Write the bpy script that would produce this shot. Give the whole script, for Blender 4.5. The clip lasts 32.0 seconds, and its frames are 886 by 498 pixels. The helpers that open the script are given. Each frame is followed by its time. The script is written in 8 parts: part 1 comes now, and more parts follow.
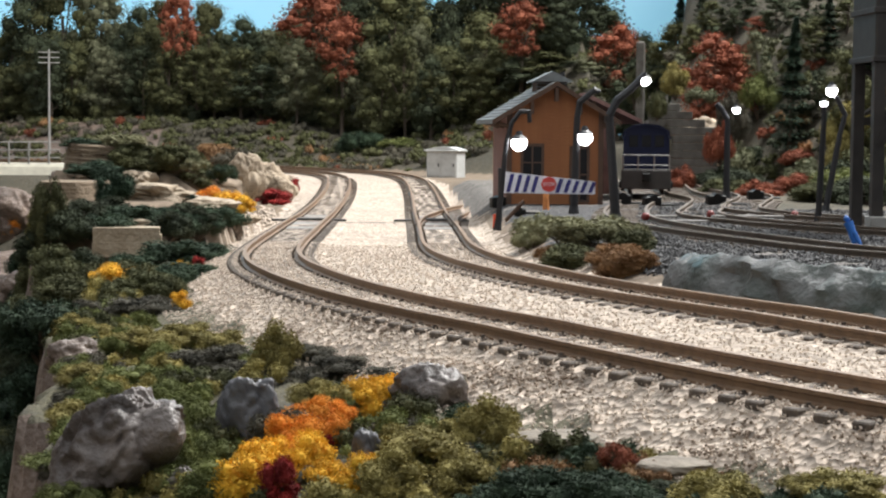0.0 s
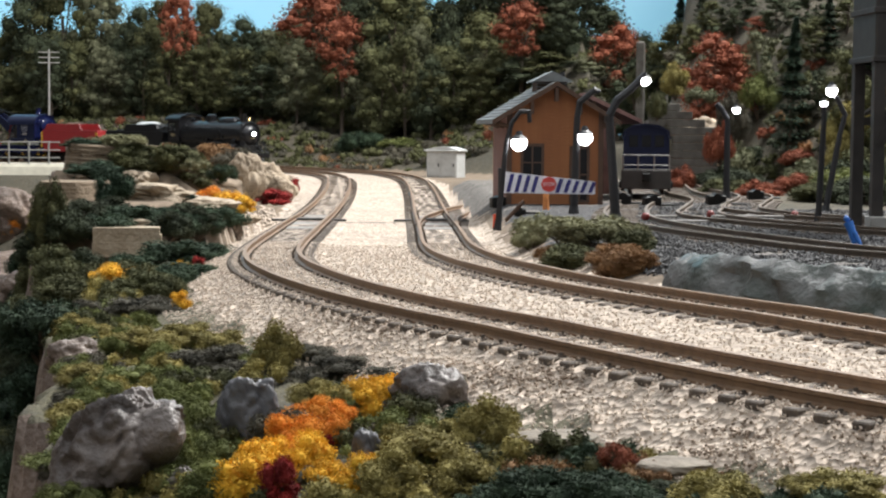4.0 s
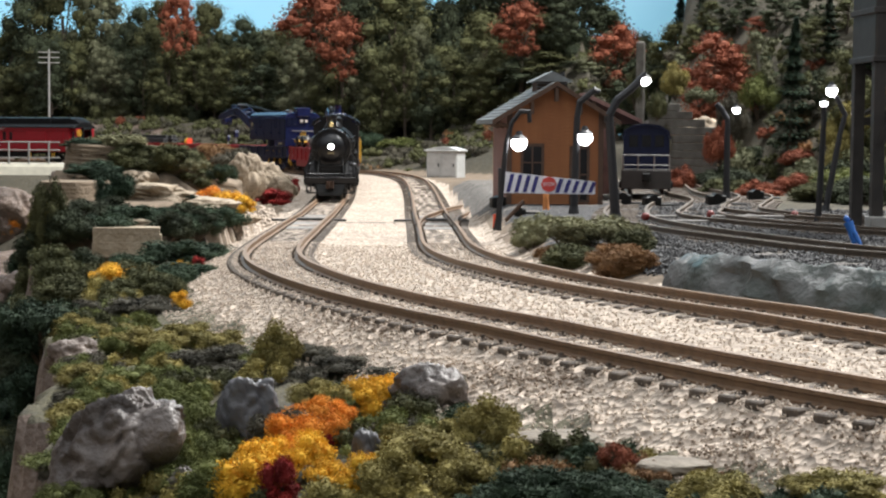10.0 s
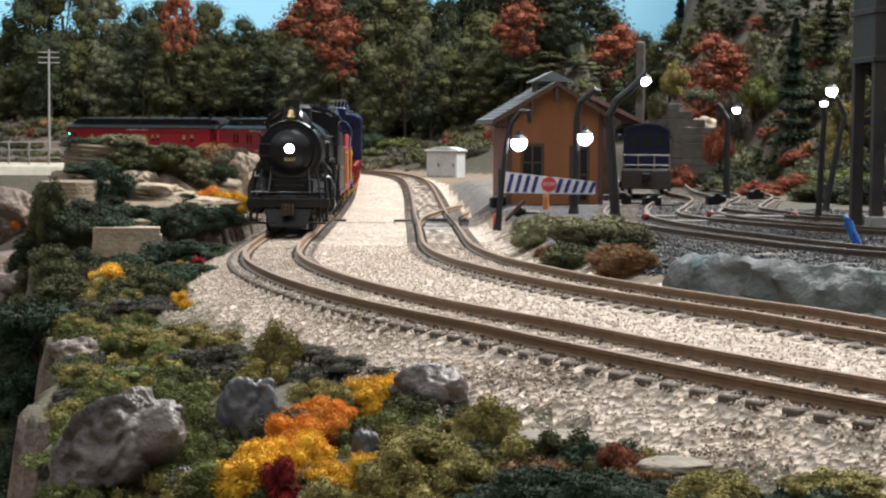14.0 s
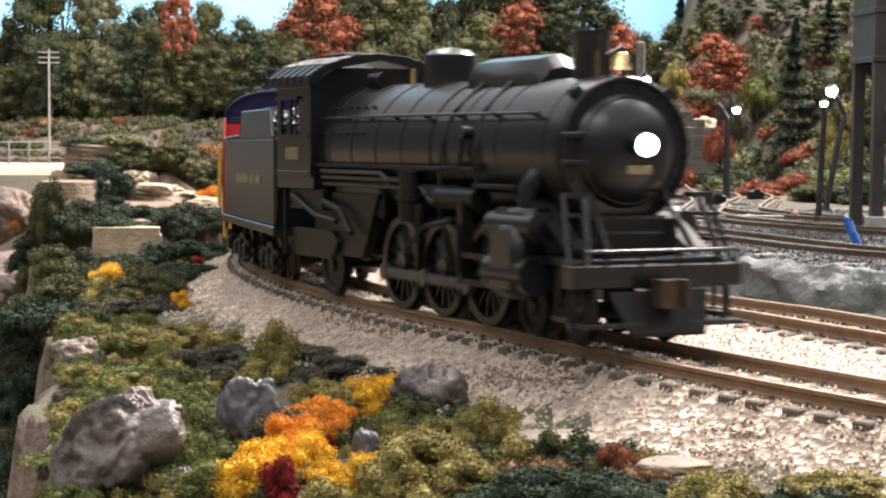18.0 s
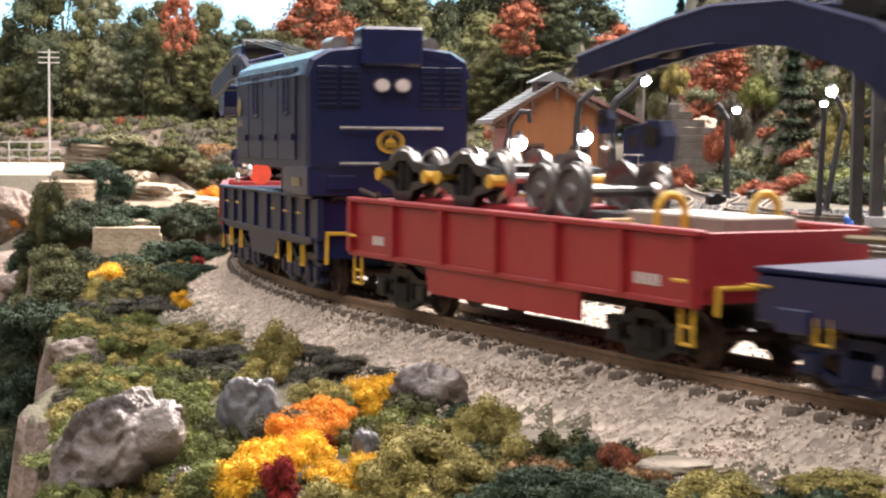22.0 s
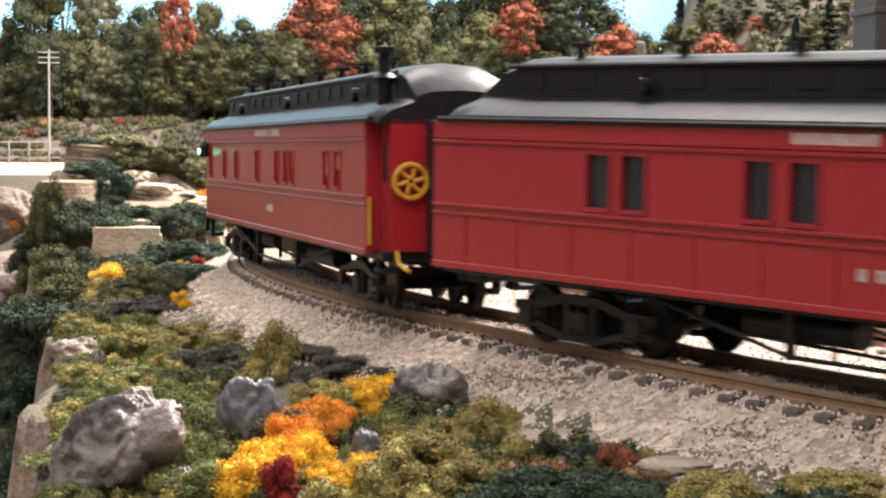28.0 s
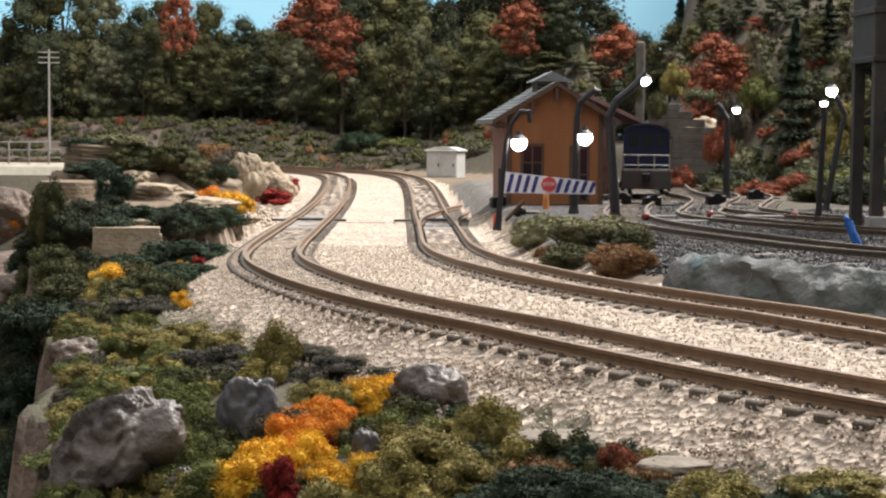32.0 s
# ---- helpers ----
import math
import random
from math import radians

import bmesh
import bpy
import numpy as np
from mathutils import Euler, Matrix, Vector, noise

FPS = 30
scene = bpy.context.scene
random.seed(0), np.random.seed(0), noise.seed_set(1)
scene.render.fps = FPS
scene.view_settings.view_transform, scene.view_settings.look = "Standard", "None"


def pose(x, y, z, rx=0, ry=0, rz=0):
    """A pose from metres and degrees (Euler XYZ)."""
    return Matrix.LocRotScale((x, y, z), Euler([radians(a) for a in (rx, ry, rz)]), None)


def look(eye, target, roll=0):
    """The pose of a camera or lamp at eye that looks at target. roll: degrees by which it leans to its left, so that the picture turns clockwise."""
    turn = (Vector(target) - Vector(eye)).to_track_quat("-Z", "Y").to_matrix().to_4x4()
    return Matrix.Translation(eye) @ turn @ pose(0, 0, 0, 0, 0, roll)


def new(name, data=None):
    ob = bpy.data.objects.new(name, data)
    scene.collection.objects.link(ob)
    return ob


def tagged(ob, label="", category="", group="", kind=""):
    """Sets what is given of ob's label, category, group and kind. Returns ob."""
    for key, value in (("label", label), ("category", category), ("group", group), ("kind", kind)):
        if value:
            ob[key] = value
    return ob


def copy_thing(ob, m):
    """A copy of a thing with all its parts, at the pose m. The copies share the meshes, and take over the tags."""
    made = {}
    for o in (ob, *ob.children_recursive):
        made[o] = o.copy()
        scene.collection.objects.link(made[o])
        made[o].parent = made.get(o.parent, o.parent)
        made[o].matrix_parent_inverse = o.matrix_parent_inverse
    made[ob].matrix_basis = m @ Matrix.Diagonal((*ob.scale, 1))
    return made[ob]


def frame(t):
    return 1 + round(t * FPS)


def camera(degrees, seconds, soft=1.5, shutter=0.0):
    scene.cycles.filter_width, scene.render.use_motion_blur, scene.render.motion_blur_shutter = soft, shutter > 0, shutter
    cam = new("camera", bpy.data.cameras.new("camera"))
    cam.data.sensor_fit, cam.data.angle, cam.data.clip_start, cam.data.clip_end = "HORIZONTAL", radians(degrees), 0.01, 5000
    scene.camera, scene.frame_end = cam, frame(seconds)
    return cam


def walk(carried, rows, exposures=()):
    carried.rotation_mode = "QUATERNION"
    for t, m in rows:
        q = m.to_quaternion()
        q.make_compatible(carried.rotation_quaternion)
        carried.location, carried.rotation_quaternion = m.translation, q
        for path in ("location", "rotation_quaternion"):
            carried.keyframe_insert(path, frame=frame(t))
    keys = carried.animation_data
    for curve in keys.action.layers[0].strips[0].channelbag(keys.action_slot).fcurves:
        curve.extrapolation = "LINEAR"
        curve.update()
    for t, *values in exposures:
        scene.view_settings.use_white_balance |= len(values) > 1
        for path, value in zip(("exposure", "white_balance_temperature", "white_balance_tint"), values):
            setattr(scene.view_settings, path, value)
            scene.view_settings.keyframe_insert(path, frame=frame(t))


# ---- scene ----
MM = 0.00108                       # one plan unit in metres: the layout is an HO-scale model
EYE = Vector((0, 0, 37.28 * MM))
cam = camera(26.73, 32.0, soft=2.2, shutter=0.5)
view = look(EYE, EYE + Vector((0, 1, -math.tan(radians(3.582)))), 0.43)
walk(cam, [(0, view), (32, view)],
     [(0, 0.44, 6150, 9), (14, 0.44, 6150, 9), (16.5, 0.5, 6200, 10), (17.6, 1.0, 6500, 15), (18.6, 1.68, 6720, 17), (19.5, 1.78, 6740, 18),
      (29.3, 1.68, 6740, 17), (30.3, 1.22, 6650, 15), (31.2, 0.56, 6550, 12), (32, 0.46, 6500, 12)])

# ---- light: the room's ceiling fixtures, two added fill lamps and the pale bounce ----
world = bpy.data.worlds.new("room_light")
scene.world = world
world.use_nodes = True
world.node_tree.nodes["Background"].inputs[0].default_value = (0.95, 0.98, 1.0, 1)
world.node_tree.nodes["Background"].inputs[1].default_value = 0.48


def area_lamp(name, eye, target, size, power, colour):
    data = bpy.data.lights.new(name, "AREA")
    data.shape, data.size, data.size_y, data.energy, data.color = "RECTANGLE", size[0], size[1], power, colour
    ob = new(name, data)
    ob.matrix_world = look([c * MM for c in eye], [c * MM for c in target])
    return ob


area_lamp("ceiling_lamp_track", (790, 1460, 1350), (20, 420, 0), (0.60, 0.40), 59.0, (1.0, 0.95, 0.88))
# added fill, no known fixture: lifts the near bank
area_lamp("ceiling_lamp_bank", (260, 520, 1300), (0, 260, 0), (0.60, 0.40), 3.0, (1.0, 0.95, 0.88))
area_lamp("ceiling_lamp_aisle", (-420, -560, 1280), (0, 420, 20), (1.2, 0.30), 3.5, (1.0, 0.96, 0.91))
# unseen fill aimed at the wood, added to brighten the far trees
area_lamp("ceiling_lamp_yard", (-250, 1500, 1500), (-80, 1700, 0), (0.6, 0.3), 11.0, (1.0, 0.96, 0.91))


# ---- mesh and material helpers ----
class Geo:
    """Collects vertices and faces in plan units."""

    def __init__(self):
        self.v, self.f = [], []

    def add(self, verts, faces):
        n = len(self.v)
        self.v += [tuple(p) for p in verts]
        self.f += [tuple(i + n for i in face) for face in faces]
        return self

    def join(self, other, m=None):
        return self.add([m @ Vector(p) for p in other.v] if m else other.v, other.f)

    def moved(self, m):
        self.v = [tuple(m @ Vector(p)) for p in self.v]
        return self

    def box(self, x0, x1, y0, y1, z0, z1, b=0.0):
        if b <= 0:
            return self.add([(x, y, z) for x in (x0, x1) for y in (y0, y1) for z in (z0, z1)],
                            [(0, 1, 3, 2), (4, 6, 7, 5), (0, 4, 5, 1), (2, 3, 7, 6), (0, 2, 6, 4), (1, 5, 7, 3)])
        b = min(b, (x1 - x0) * 0.49, (y1 - y0) * 0.49, (z1 - z0) * 0.49)
        c, h = Vector(((x0 + x1) / 2, (y0 + y1) / 2, (z0 + z1) / 2)), ((x1 - x0) / 2, (y1 - y0) / 2, (z1 - z0) / 2)
        verts, index = [], {}
        for sx in (-1, 1):
            for sy in (-1, 1):
                for sz in (-1, 1):
                    s = (sx, sy, sz)
                    for axis in range(3):
                        index[s, axis] = len(verts)
                        verts.append([c[k] + s[k] * (h[k] - (0 if k == axis else b)) for k in range(3)])
        faces = []
        for axis in range(3):
            u, w = (axis + 1) % 3, (axis + 2) % 3
            for sign in (-1, 1):
                loop = []
                for a, d in ((-1, -1), (1, -1), (1, 1), (-1, 1)):
                    s = [0, 0, 0]
                    s[axis], s[u], s[w] = sign, a, d
                    loop.append(index[tuple(s), axis])
                faces.append(loop if sign > 0 else loop[::-1])
            for a in (-1, 1):
                for d in (-1, 1):
                    lo, hi = [0, 0, 0], [0, 0, 0]
                    lo[axis], hi[axis] = -1, 1
                    lo[u] = hi[u] = a
                    lo[w] = hi[w] = d
                    loop = [index[tuple(lo), u], index[tuple(hi), u], index[tuple(hi), w], index[tuple(lo), w]]
                    faces.append(loop if a * d > 0 else loop[::-1])
        for s in [(a, d, e) for a in (-1, 1) for d in (-1, 1) for e in (-1, 1)]:
            loop = [index[s, 0], index[s, 1], index[s, 2]]
            faces.append(loop if s[0] * s[1] * s[2] > 0 else loop[::-1])
        return self.add(verts, faces)

    def cyl(self, a, b, r, n=12, r2=None, caps=True):
        a, b, r2 = Vector(a), Vector(b), r if r2 is None else r2
        w = (b - a).normalized()
        u = w.orthogonal().normalized()
        t = w.cross(u)
        ring = [(math.cos(k * math.tau / n), math.sin(k * math.tau / n)) for k in range(n)]
        verts = [a + (u * c + t * s) * r for c, s in ring] + [b + (u * c + t * s) * r2 for c, s in ring]
        faces = [(k, (k + 1) % n, n + (k + 1) % n, n + k) for k in range(n)]
        if caps:
            faces += [tuple(range(n))[::-1], tuple(range(n, 2 * n))]
        return self.add(verts, faces)

    def lathe(self, profile, n=20, m=None):
        """profile: (radius, height) pairs round the z axis."""
        g, rows = Geo(), len(profile)
        verts = [(r * math.cos(k * math.tau / n), r * math.sin(k * math.tau / n), z) for r, z in profile for k in range(n)]
        faces = [(i * n + k, i * n + (k + 1) % n, (i + 1) * n + (k + 1) % n, (i + 1) * n + k)
                 for i in range(rows - 1) for k in range(n)]
        g.add(verts, faces + [tuple(range(n))[::-1], tuple(range((rows - 1) * n, rows * n))])
        return self.join(g, m)

    def prism(self, poly, d0, d1, axis="y"):
        """A polygon pushed along an axis: poly holds (x, z) for y, (y, z) for x, (x, y) for z."""
        put = {"y": lambda p, d: (p[0], d, p[1]), "x": lambda p, d: (d, p[0], p[1]), "z": lambda p, d: (p[0], p[1], d)}[axis]
        n = len(poly)
        return self.add([put(p, d0) for p in poly] + [put(p, d1) for p in poly],
                        [(k, (k + 1) % n, n + (k + 1) % n, n + k) for k in range(n)] + [tuple(range(n))[::-1], tuple(range(n, 2 * n))])

    def tube(self, points, r, n=6):
        """A round bar swept along a line in one piece."""
        pts = [Vector(p) for p in points]
        ways = [(b - a).normalized() for a, b in zip(pts, pts[1:])]
        u = ways[0].orthogonal().normalized()
        verts = []
        for i, p in enumerate(pts):
            a, b = ways[max(i - 1, 0)], ways[min(i, len(ways) - 1)]
            w = (a + b).normalized() if (a + b).length > 0.1 else b
            u = (u - w * u.dot(w)).normalized() if (u - w * u.dot(w)).length > 1e-3 else w.orthogonal().normalized()
            t, grow = w.cross(u), min(1.35, 1 / max(0.3, w.dot(b)))
            verts += [p + (u * math.cos(k * math.tau / n) + t * math.sin(k * math.tau / n)) * r * grow for k in range(n)]
        faces = [(i * n + k, i * n + (k + 1) % n, (i + 1) * n + (k + 1) % n, (i + 1) * n + k) for i in range(len(pts) - 1) for k in range(n)]
        return self.add(verts, faces + [tuple(range(n))[::-1], tuple(range((len(pts) - 1) * n, len(pts) * n))])

    def torus(self, c, axis, R, r, n=20, m=6):
        q = Vector(axis).to_track_quat("Z", "Y").to_matrix()
        verts = []
        for i in range(n):
            a = i * math.tau / n
            for j in range(m):
                e = j * math.tau / m
                verts.append(Vector(c) + q @ Vector(((R + r * math.cos(e)) * math.cos(a), (R + r * math.cos(e)) * math.sin(a), r * math.sin(e))))
        return self.add(verts, [(i * m + j, ((i + 1) % n) * m + j, ((i + 1) % n) * m + (j + 1) % m, i * m + (j + 1) % m)
                                for i in range(n) for j in range(m)])

    def mesh(self, name, material, smooth=False):
        data = bpy.data.meshes.new(name)
        data.from_pydata([(x * MM, y * MM, z * MM) for x, y, z in self.v], [], self.f)
        if self.f and not isinstance(material, (list, tuple)):
            bm = bmesh.new()
            bm.from_mesh(data)
            bmesh.ops.recalc_face_normals(bm, faces=bm.faces)
            bm.to_mesh(data)
            bm.free()
        for m in material if isinstance(material, (list, tuple)) else [material]:
            data.materials.append(m)
        if smooth:
            data.polygons.foreach_set("use_smooth", [True] * len(data.polygons))
            if smooth != "soft":
                data.set_sharp_from_angle(angle=radians(40))
        return data


def part(name, geo, material, parent, label="", smooth=False, at=None):
    ob = new(name, geo.mesh(name, material, smooth) if isinstance(geo, Geo) else geo)
    ob.parent = parent
    if at:
        ob.location = [c * MM for c in at]
    return tagged(ob, label)


def thing(name, label, category, x=0, y=0, z=0, rz=0, group="", kind="", ry=0, rx=0):
    ob = new(name)
    ob.empty_display_size = 0.01
    ob.matrix_basis = pose(x * MM, y * MM, z * MM, rx, ry, rz)
    return tagged(ob, label, category, group, kind)


def solo(name, geo, material, label, category, x=0, y=0, z=0, rz=0, group="", kind="", smooth=False):
    ob = new(name, geo.mesh(name, material, smooth))
    ob.matrix_basis = pose(x * MM, y * MM, z * MM, 0, 0, rz)
    return tagged(ob, label, category, group, kind)


def mat(name, colour, rough=0.6, metal=0.0, other=None, grain=300, bump=0.0, bump_scale=900, stain=40, emit=0.0,
        cells=0.0, random_tint=0.0, spec=0.5):
    """Two tones mixed by a fine grain and by broad stains, with fine relief."""
    m = bpy.data.materials.new(name)
    m.use_nodes = True
    t = m.node_tree
    p = t.nodes["Principled BSDF"]
    p.inputs["Roughness"].default_value, p.inputs["Metallic"].default_value = rough, metal
    p.inputs["Specular IOR Level"].default_value = spec
    other = other or tuple(c * 0.72 for c in colour)
    coord = t.nodes.new("ShaderNodeTexCoord")
    fine, broad = t.nodes.new("ShaderNodeTexNoise"), t.nodes.new("ShaderNodeTexNoise")
    fine.inputs["Scale"].default_value, broad.inputs["Scale"].default_value = grain, stain
    fine.inputs["Detail"].default_value = broad.inputs["Detail"].default_value = 4
    for n in (fine, broad):
        t.links.new(coord.outputs["Object"], n.inputs["Vector"])
    add = t.nodes.new("ShaderNodeMath")
    add.operation = "MULTIPLY_ADD"
    add.inputs[1].default_value = 0.6
    t.links.new(fine.outputs["Fac"], add.inputs[0])
    half = t.nodes.new("ShaderNodeMath")
    half.operation = "MULTIPLY"
    half.inputs[1].default_value = 0.4
    t.links.new(broad.outputs["Fac"], half.inputs[0])
    t.links.new(half.outputs[0], add.inputs[2])
    ramp = t.nodes.new("ShaderNodeMapRange")
    ramp.inputs[1].default_value, ramp.inputs[2].default_value = 0.36, 0.64
    t.links.new(add.outputs[0], ramp.inputs[0])
    mix = t.nodes.new("ShaderNodeMix")
    mix.data_type = "RGBA"
    mix.inputs["A"].default_value, mix.inputs["B"].default_value = (*other, 1), (*colour, 1)
    t.links.new(ramp.outputs[0], mix.inputs["Factor"])
    colour_out, height_out = mix.outputs["Result"], fine.outputs["Fac"]
    if cells:
        cell = t.nodes.new("ShaderNodeTexVoronoi")
        cell.inputs["Scale"].default_value = cells
        t.links.new(coord.outputs["Object"], cell.inputs["Vector"])
        value = t.nodes.new("ShaderNodeSeparateColor")
        t.links.new(cell.outputs["Color"], value.inputs[0])
        spread = t.nodes.new("ShaderNodeMapRange")
        spread.inputs[3].default_value, spread.inputs[4].default_value = 0.55, 1.15
        t.links.new(value.outputs[0], spread.inputs[0])
        shade = t.nodes.new("ShaderNodeMix")
        shade.data_type, shade.blend_type = "RGBA", "MULTIPLY"
        shade.inputs["Factor"].default_value = 1
        t.links.new(colour_out, shade.inputs["A"])
        t.links.new(spread.outputs[0], shade.inputs["B"])
        colour_out, height_out = shade.outputs["Result"], cell.outputs["Distance"]
    if random_tint:
        info = t.nodes.new("ShaderNodeObjectInfo")
        isl = t.nodes.new("ShaderNodeNewGeometry")
        both = t.nodes.new("ShaderNodeMath")
        both.operation = "ADD"
        t.links.new(info.outputs["Random"], both.inputs[0])
        t.links.new(isl.outputs["Random Per Island"], both.inputs[1])
        spread = t.nodes.new("ShaderNodeMapRange")
        spread.inputs[2].default_value = 2.0
        spread.inputs[3].default_value, spread.inputs[4].default_value = 1 - random_tint, 1 + random_tint
        t.links.new(both.outputs[0], spread.inputs[0])
        shade = t.nodes.new("ShaderNodeMix")
        shade.data_type, shade.blend_type = "RGBA", "MULTIPLY"
        shade.inputs["Factor"].default_value = 1
        t.links.new(colour_out, shade.inputs["A"])
        t.links.new(spread.outputs[0], shade.inputs["B"])
        colour_out = shade.outputs["Result"]
    t.links.new(colour_out, p.inputs["Base Color"])
    if bump:
        b = t.nodes.new("ShaderNodeBump")
        b.inputs["Strength"].default_value, b.inputs["Distance"].default_value = bump, 0.6 / (cells or bump_scale)
        if not cells:
            relief = t.nodes.new("ShaderNodeTexNoise")
            relief.inputs["Scale"].default_value, relief.inputs["Detail"].default_value = bump_scale, 5
            t.links.new(coord.outputs["Object"], relief.inputs["Vector"])
            height_out = relief.outputs["Fac"]
        t.links.new(height_out, b.inputs["Height"])
        t.links.new(b.outputs["Normal"], p.inputs["Normal"])
    if emit:
        p.inputs["Emission Color"].default_value = (*colour, 1)
        p.inputs["Emission Strength"].default_value = emit
    return m


# ---- materials ----
BALLAST = mat("pale_ballast", (0.55, 0.46, 0.375), 0.9, other=(0.39, 0.315, 0.25), grain=700, stain=30, bump=1.0, cells=620)
SOIL = mat("tan_soil", (0.215, 0.16, 0.11), 0.95, other=(0.115, 0.087, 0.06), grain=160, stain=30, bump=0.8, bump_scale=1200)
CINDER = mat("dark_cinder", (0.085, 0.080, 0.080), 0.9, other=(0.03, 0.03, 0.032), grain=900, stain=30, bump=1.0, cells=520)
GRITTY = mat("grey_grit", (0.20, 0.18, 0.16), 0.9, other=(0.10, 0.09, 0.08), grain=700, stain=28, bump=1.0, cells=600)
CLIFF = mat("brown_plaster_rock", (0.20, 0.145, 0.112), 0.5, other=(0.10, 0.072, 0.056), grain=90, stain=22, bump=1.0, bump_scale=260)
MOSS = mat("mossy_ground", (0.12, 0.108, 0.062), 0.95, other=(0.055, 0.048, 0.034), grain=700, stain=30, bump=1.0, bump_scale=1300)
SLOPE = mat("leaf_litter", (0.085, 0.070, 0.045), 0.95, other=(0.035, 0.032, 0.021), grain=350, stain=14, bump=1.0, bump_scale=900)
RAIL = mat("rusty_rail_brown", (0.25, 0.158, 0.092), 0.48, 0.1, other=(0.16, 0.10, 0.062), grain=500, stain=30)
RAIL_OLD = mat("grimy_yard_rail", (0.15, 0.115, 0.085), 0.5, 0.1, other=(0.085, 0.066, 0.05), grain=500, stain=30)
TIE = mat("weathered_tie", (0.135, 0.105, 0.08), 0.85, other=(0.06, 0.046, 0.036), grain=900, stain=60, bump=0.6, bump_scale=2000, random_tint=0.3)
PLANK = mat("grey_crossing_plank", (0.30, 0.28, 0.26), 0.85, other=(0.15, 0.14, 0.13), grain=900, bump=0.5, random_tint=0.2)
ROCK = mat("grey_plaster_rock", (0.175, 0.143, 0.125), 0.46, other=(0.036, 0.028, 0.026), grain=70, stain=120, bump=0.9, bump_scale=500)
SHALE = mat("dark_shale", (0.12, 0.118, 0.125), 0.5, other=(0.045, 0.043, 0.047), grain=120, stain=60, bump=0.4, bump_scale=500)
SAND = mat("sandstone", (0.40, 0.32, 0.23), 0.8, other=(0.20, 0.155, 0.105), grain=120, stain=45, bump=0.8, bump_scale=500)
WALLROCK = mat("green_grey_rock", (0.13, 0.125, 0.12), 0.36, other=(0.012, 0.034, 0.02), grain=60, stain=28, bump=0.5, bump_scale=260)
# the backdrop's paint gets a weak glow of its own to brighten the sky
SKY = mat("glowing_painted_sky", (0.27, 0.62, 0.82), 0.9, other=(0.50, 0.76, 0.87), grain=3, stain=2, emit=0.30)
FLOOR = mat("room_floor", (0.10, 0.095, 0.09), 0.7, grain=20)

# ---- the line of the main track, backwards from where it leaves on the near side ----
HEADINGS = [133.6, 126.2, 121, 115.4, 109.8, 104.2, 98.6, 94.6, 92.2, 91.1, 91.3, 91.5, 91.5, 91.4, 91.3, 91.3, 91.3, 91.5,
            91.8, 92.1, 92.6, 93.3, 95.4, 99.4, 104.8, 110.8, 116.8, 122.6, 128.6, 135.3, 142, 147, 149, 148, 145.5, 142.5,
            139.4, 136.6, 133.8, 130.9, 128.1, 125.2, 122.4, 119.5]
LEVELS = [0.7, 3.2, 2.0, -0.9, -2.2, -4.3, -4.3, -2.3, 0.6, 2.2, 2.3, 2.9]
STEP = 10.0
line_s = np.arange(-900, 2600, STEP)
line_a = np.radians(np.where(line_s < 0, np.minimum(133.6 - line_s * 0.05, 165), np.interp(line_s, np.arange(44) * 60.0, HEADINGS)))
line_x = np.concatenate([[0], np.cumsum(np.cos((line_a[1:] + line_a[:-1]) / 2) * STEP)])
line_y = np.concatenate([[0], np.cumsum(np.sin((line_a[1:] + line_a[:-1]) / 2) * STEP)])
line_x += 105.5 - np.interp(0, line_s, line_x)
line_y += 205.4 - np.interp(0, line_s, line_y)
line_z = np.interp(line_s, np.arange(12) * 160.0, LEVELS)
SECOND = 59.0                      # spacing of the second track, on the far side


def on_line(s, side=0.0, up=0.0):
    """A point by its distance back along the main track; side counts away from the viewer's side."""
    a = np.interp(s, line_s, line_a)
    return Vector((np.interp(s, line_s, line_x) + math.sin(a) * side, np.interp(s, line_s, line_y) - math.cos(a) * side,
                   np.interp(s, line_s, line_z) + up))


def smoothstep(a, b, v):
    t = np.clip((v - a) / (b - a), 0, 1)
    return t * t * (3 - 2 * t)


def soft_noise(x, y, size, seed):
    """Smooth random relief, about -1 to 1."""
    gen = np.random.default_rng(seed)
    out = 0
    for k in range(5):
        a, ph, f = gen.uniform(0, math.tau), gen.uniform(0, math.tau), gen.uniform(0.6, 1.9) / size
        out = out + np.sin((x * math.cos(a) + y * math.sin(a)) * f * math.tau + ph)
    return out / 3.2


def locate(x, y):
    """Distance back along the track and signed side of plan points."""
    x, y = np.atleast_1d(np.asarray(x, float)), np.atleast_1d(np.asarray(y, float))
    s, d = np.empty(len(x)), np.empty(len(x))
    for i in range(0, len(x), 20000):
        dx, dy = x[i:i + 20000, None] - line_x, y[i:i + 20000, None] - line_y
        j = np.argmin(dx * dx + dy * dy, 1)
        k = np.arange(len(j))
        s[i:i + 20000] = line_s[j]
        d[i:i + 20000] = dx[k, j] * np.sin(line_a[j]) - dy[k, j] * np.cos(line_a[j])
    return s, d


def edge_x(y):
    """The brink of the layout on the open side."""
    return np.interp(y, [0, 150, 260, 330, 420, 470, 560, 650, 800, 1000, 1300, 1700], [-20, -38, -57, -70, -88, -97, -118, -140, -172, -203, -245, -330])


def wood_bank(x, y):
    """The scrubby bank that lifts the wood behind the far bend."""
    front = np.interp(x, [-700, -300, 0, 210], [2330, 2160, 1960, 1820])
    return 47 * smoothstep(-125, 40, y - front) * smoothstep(-30, -260, x)


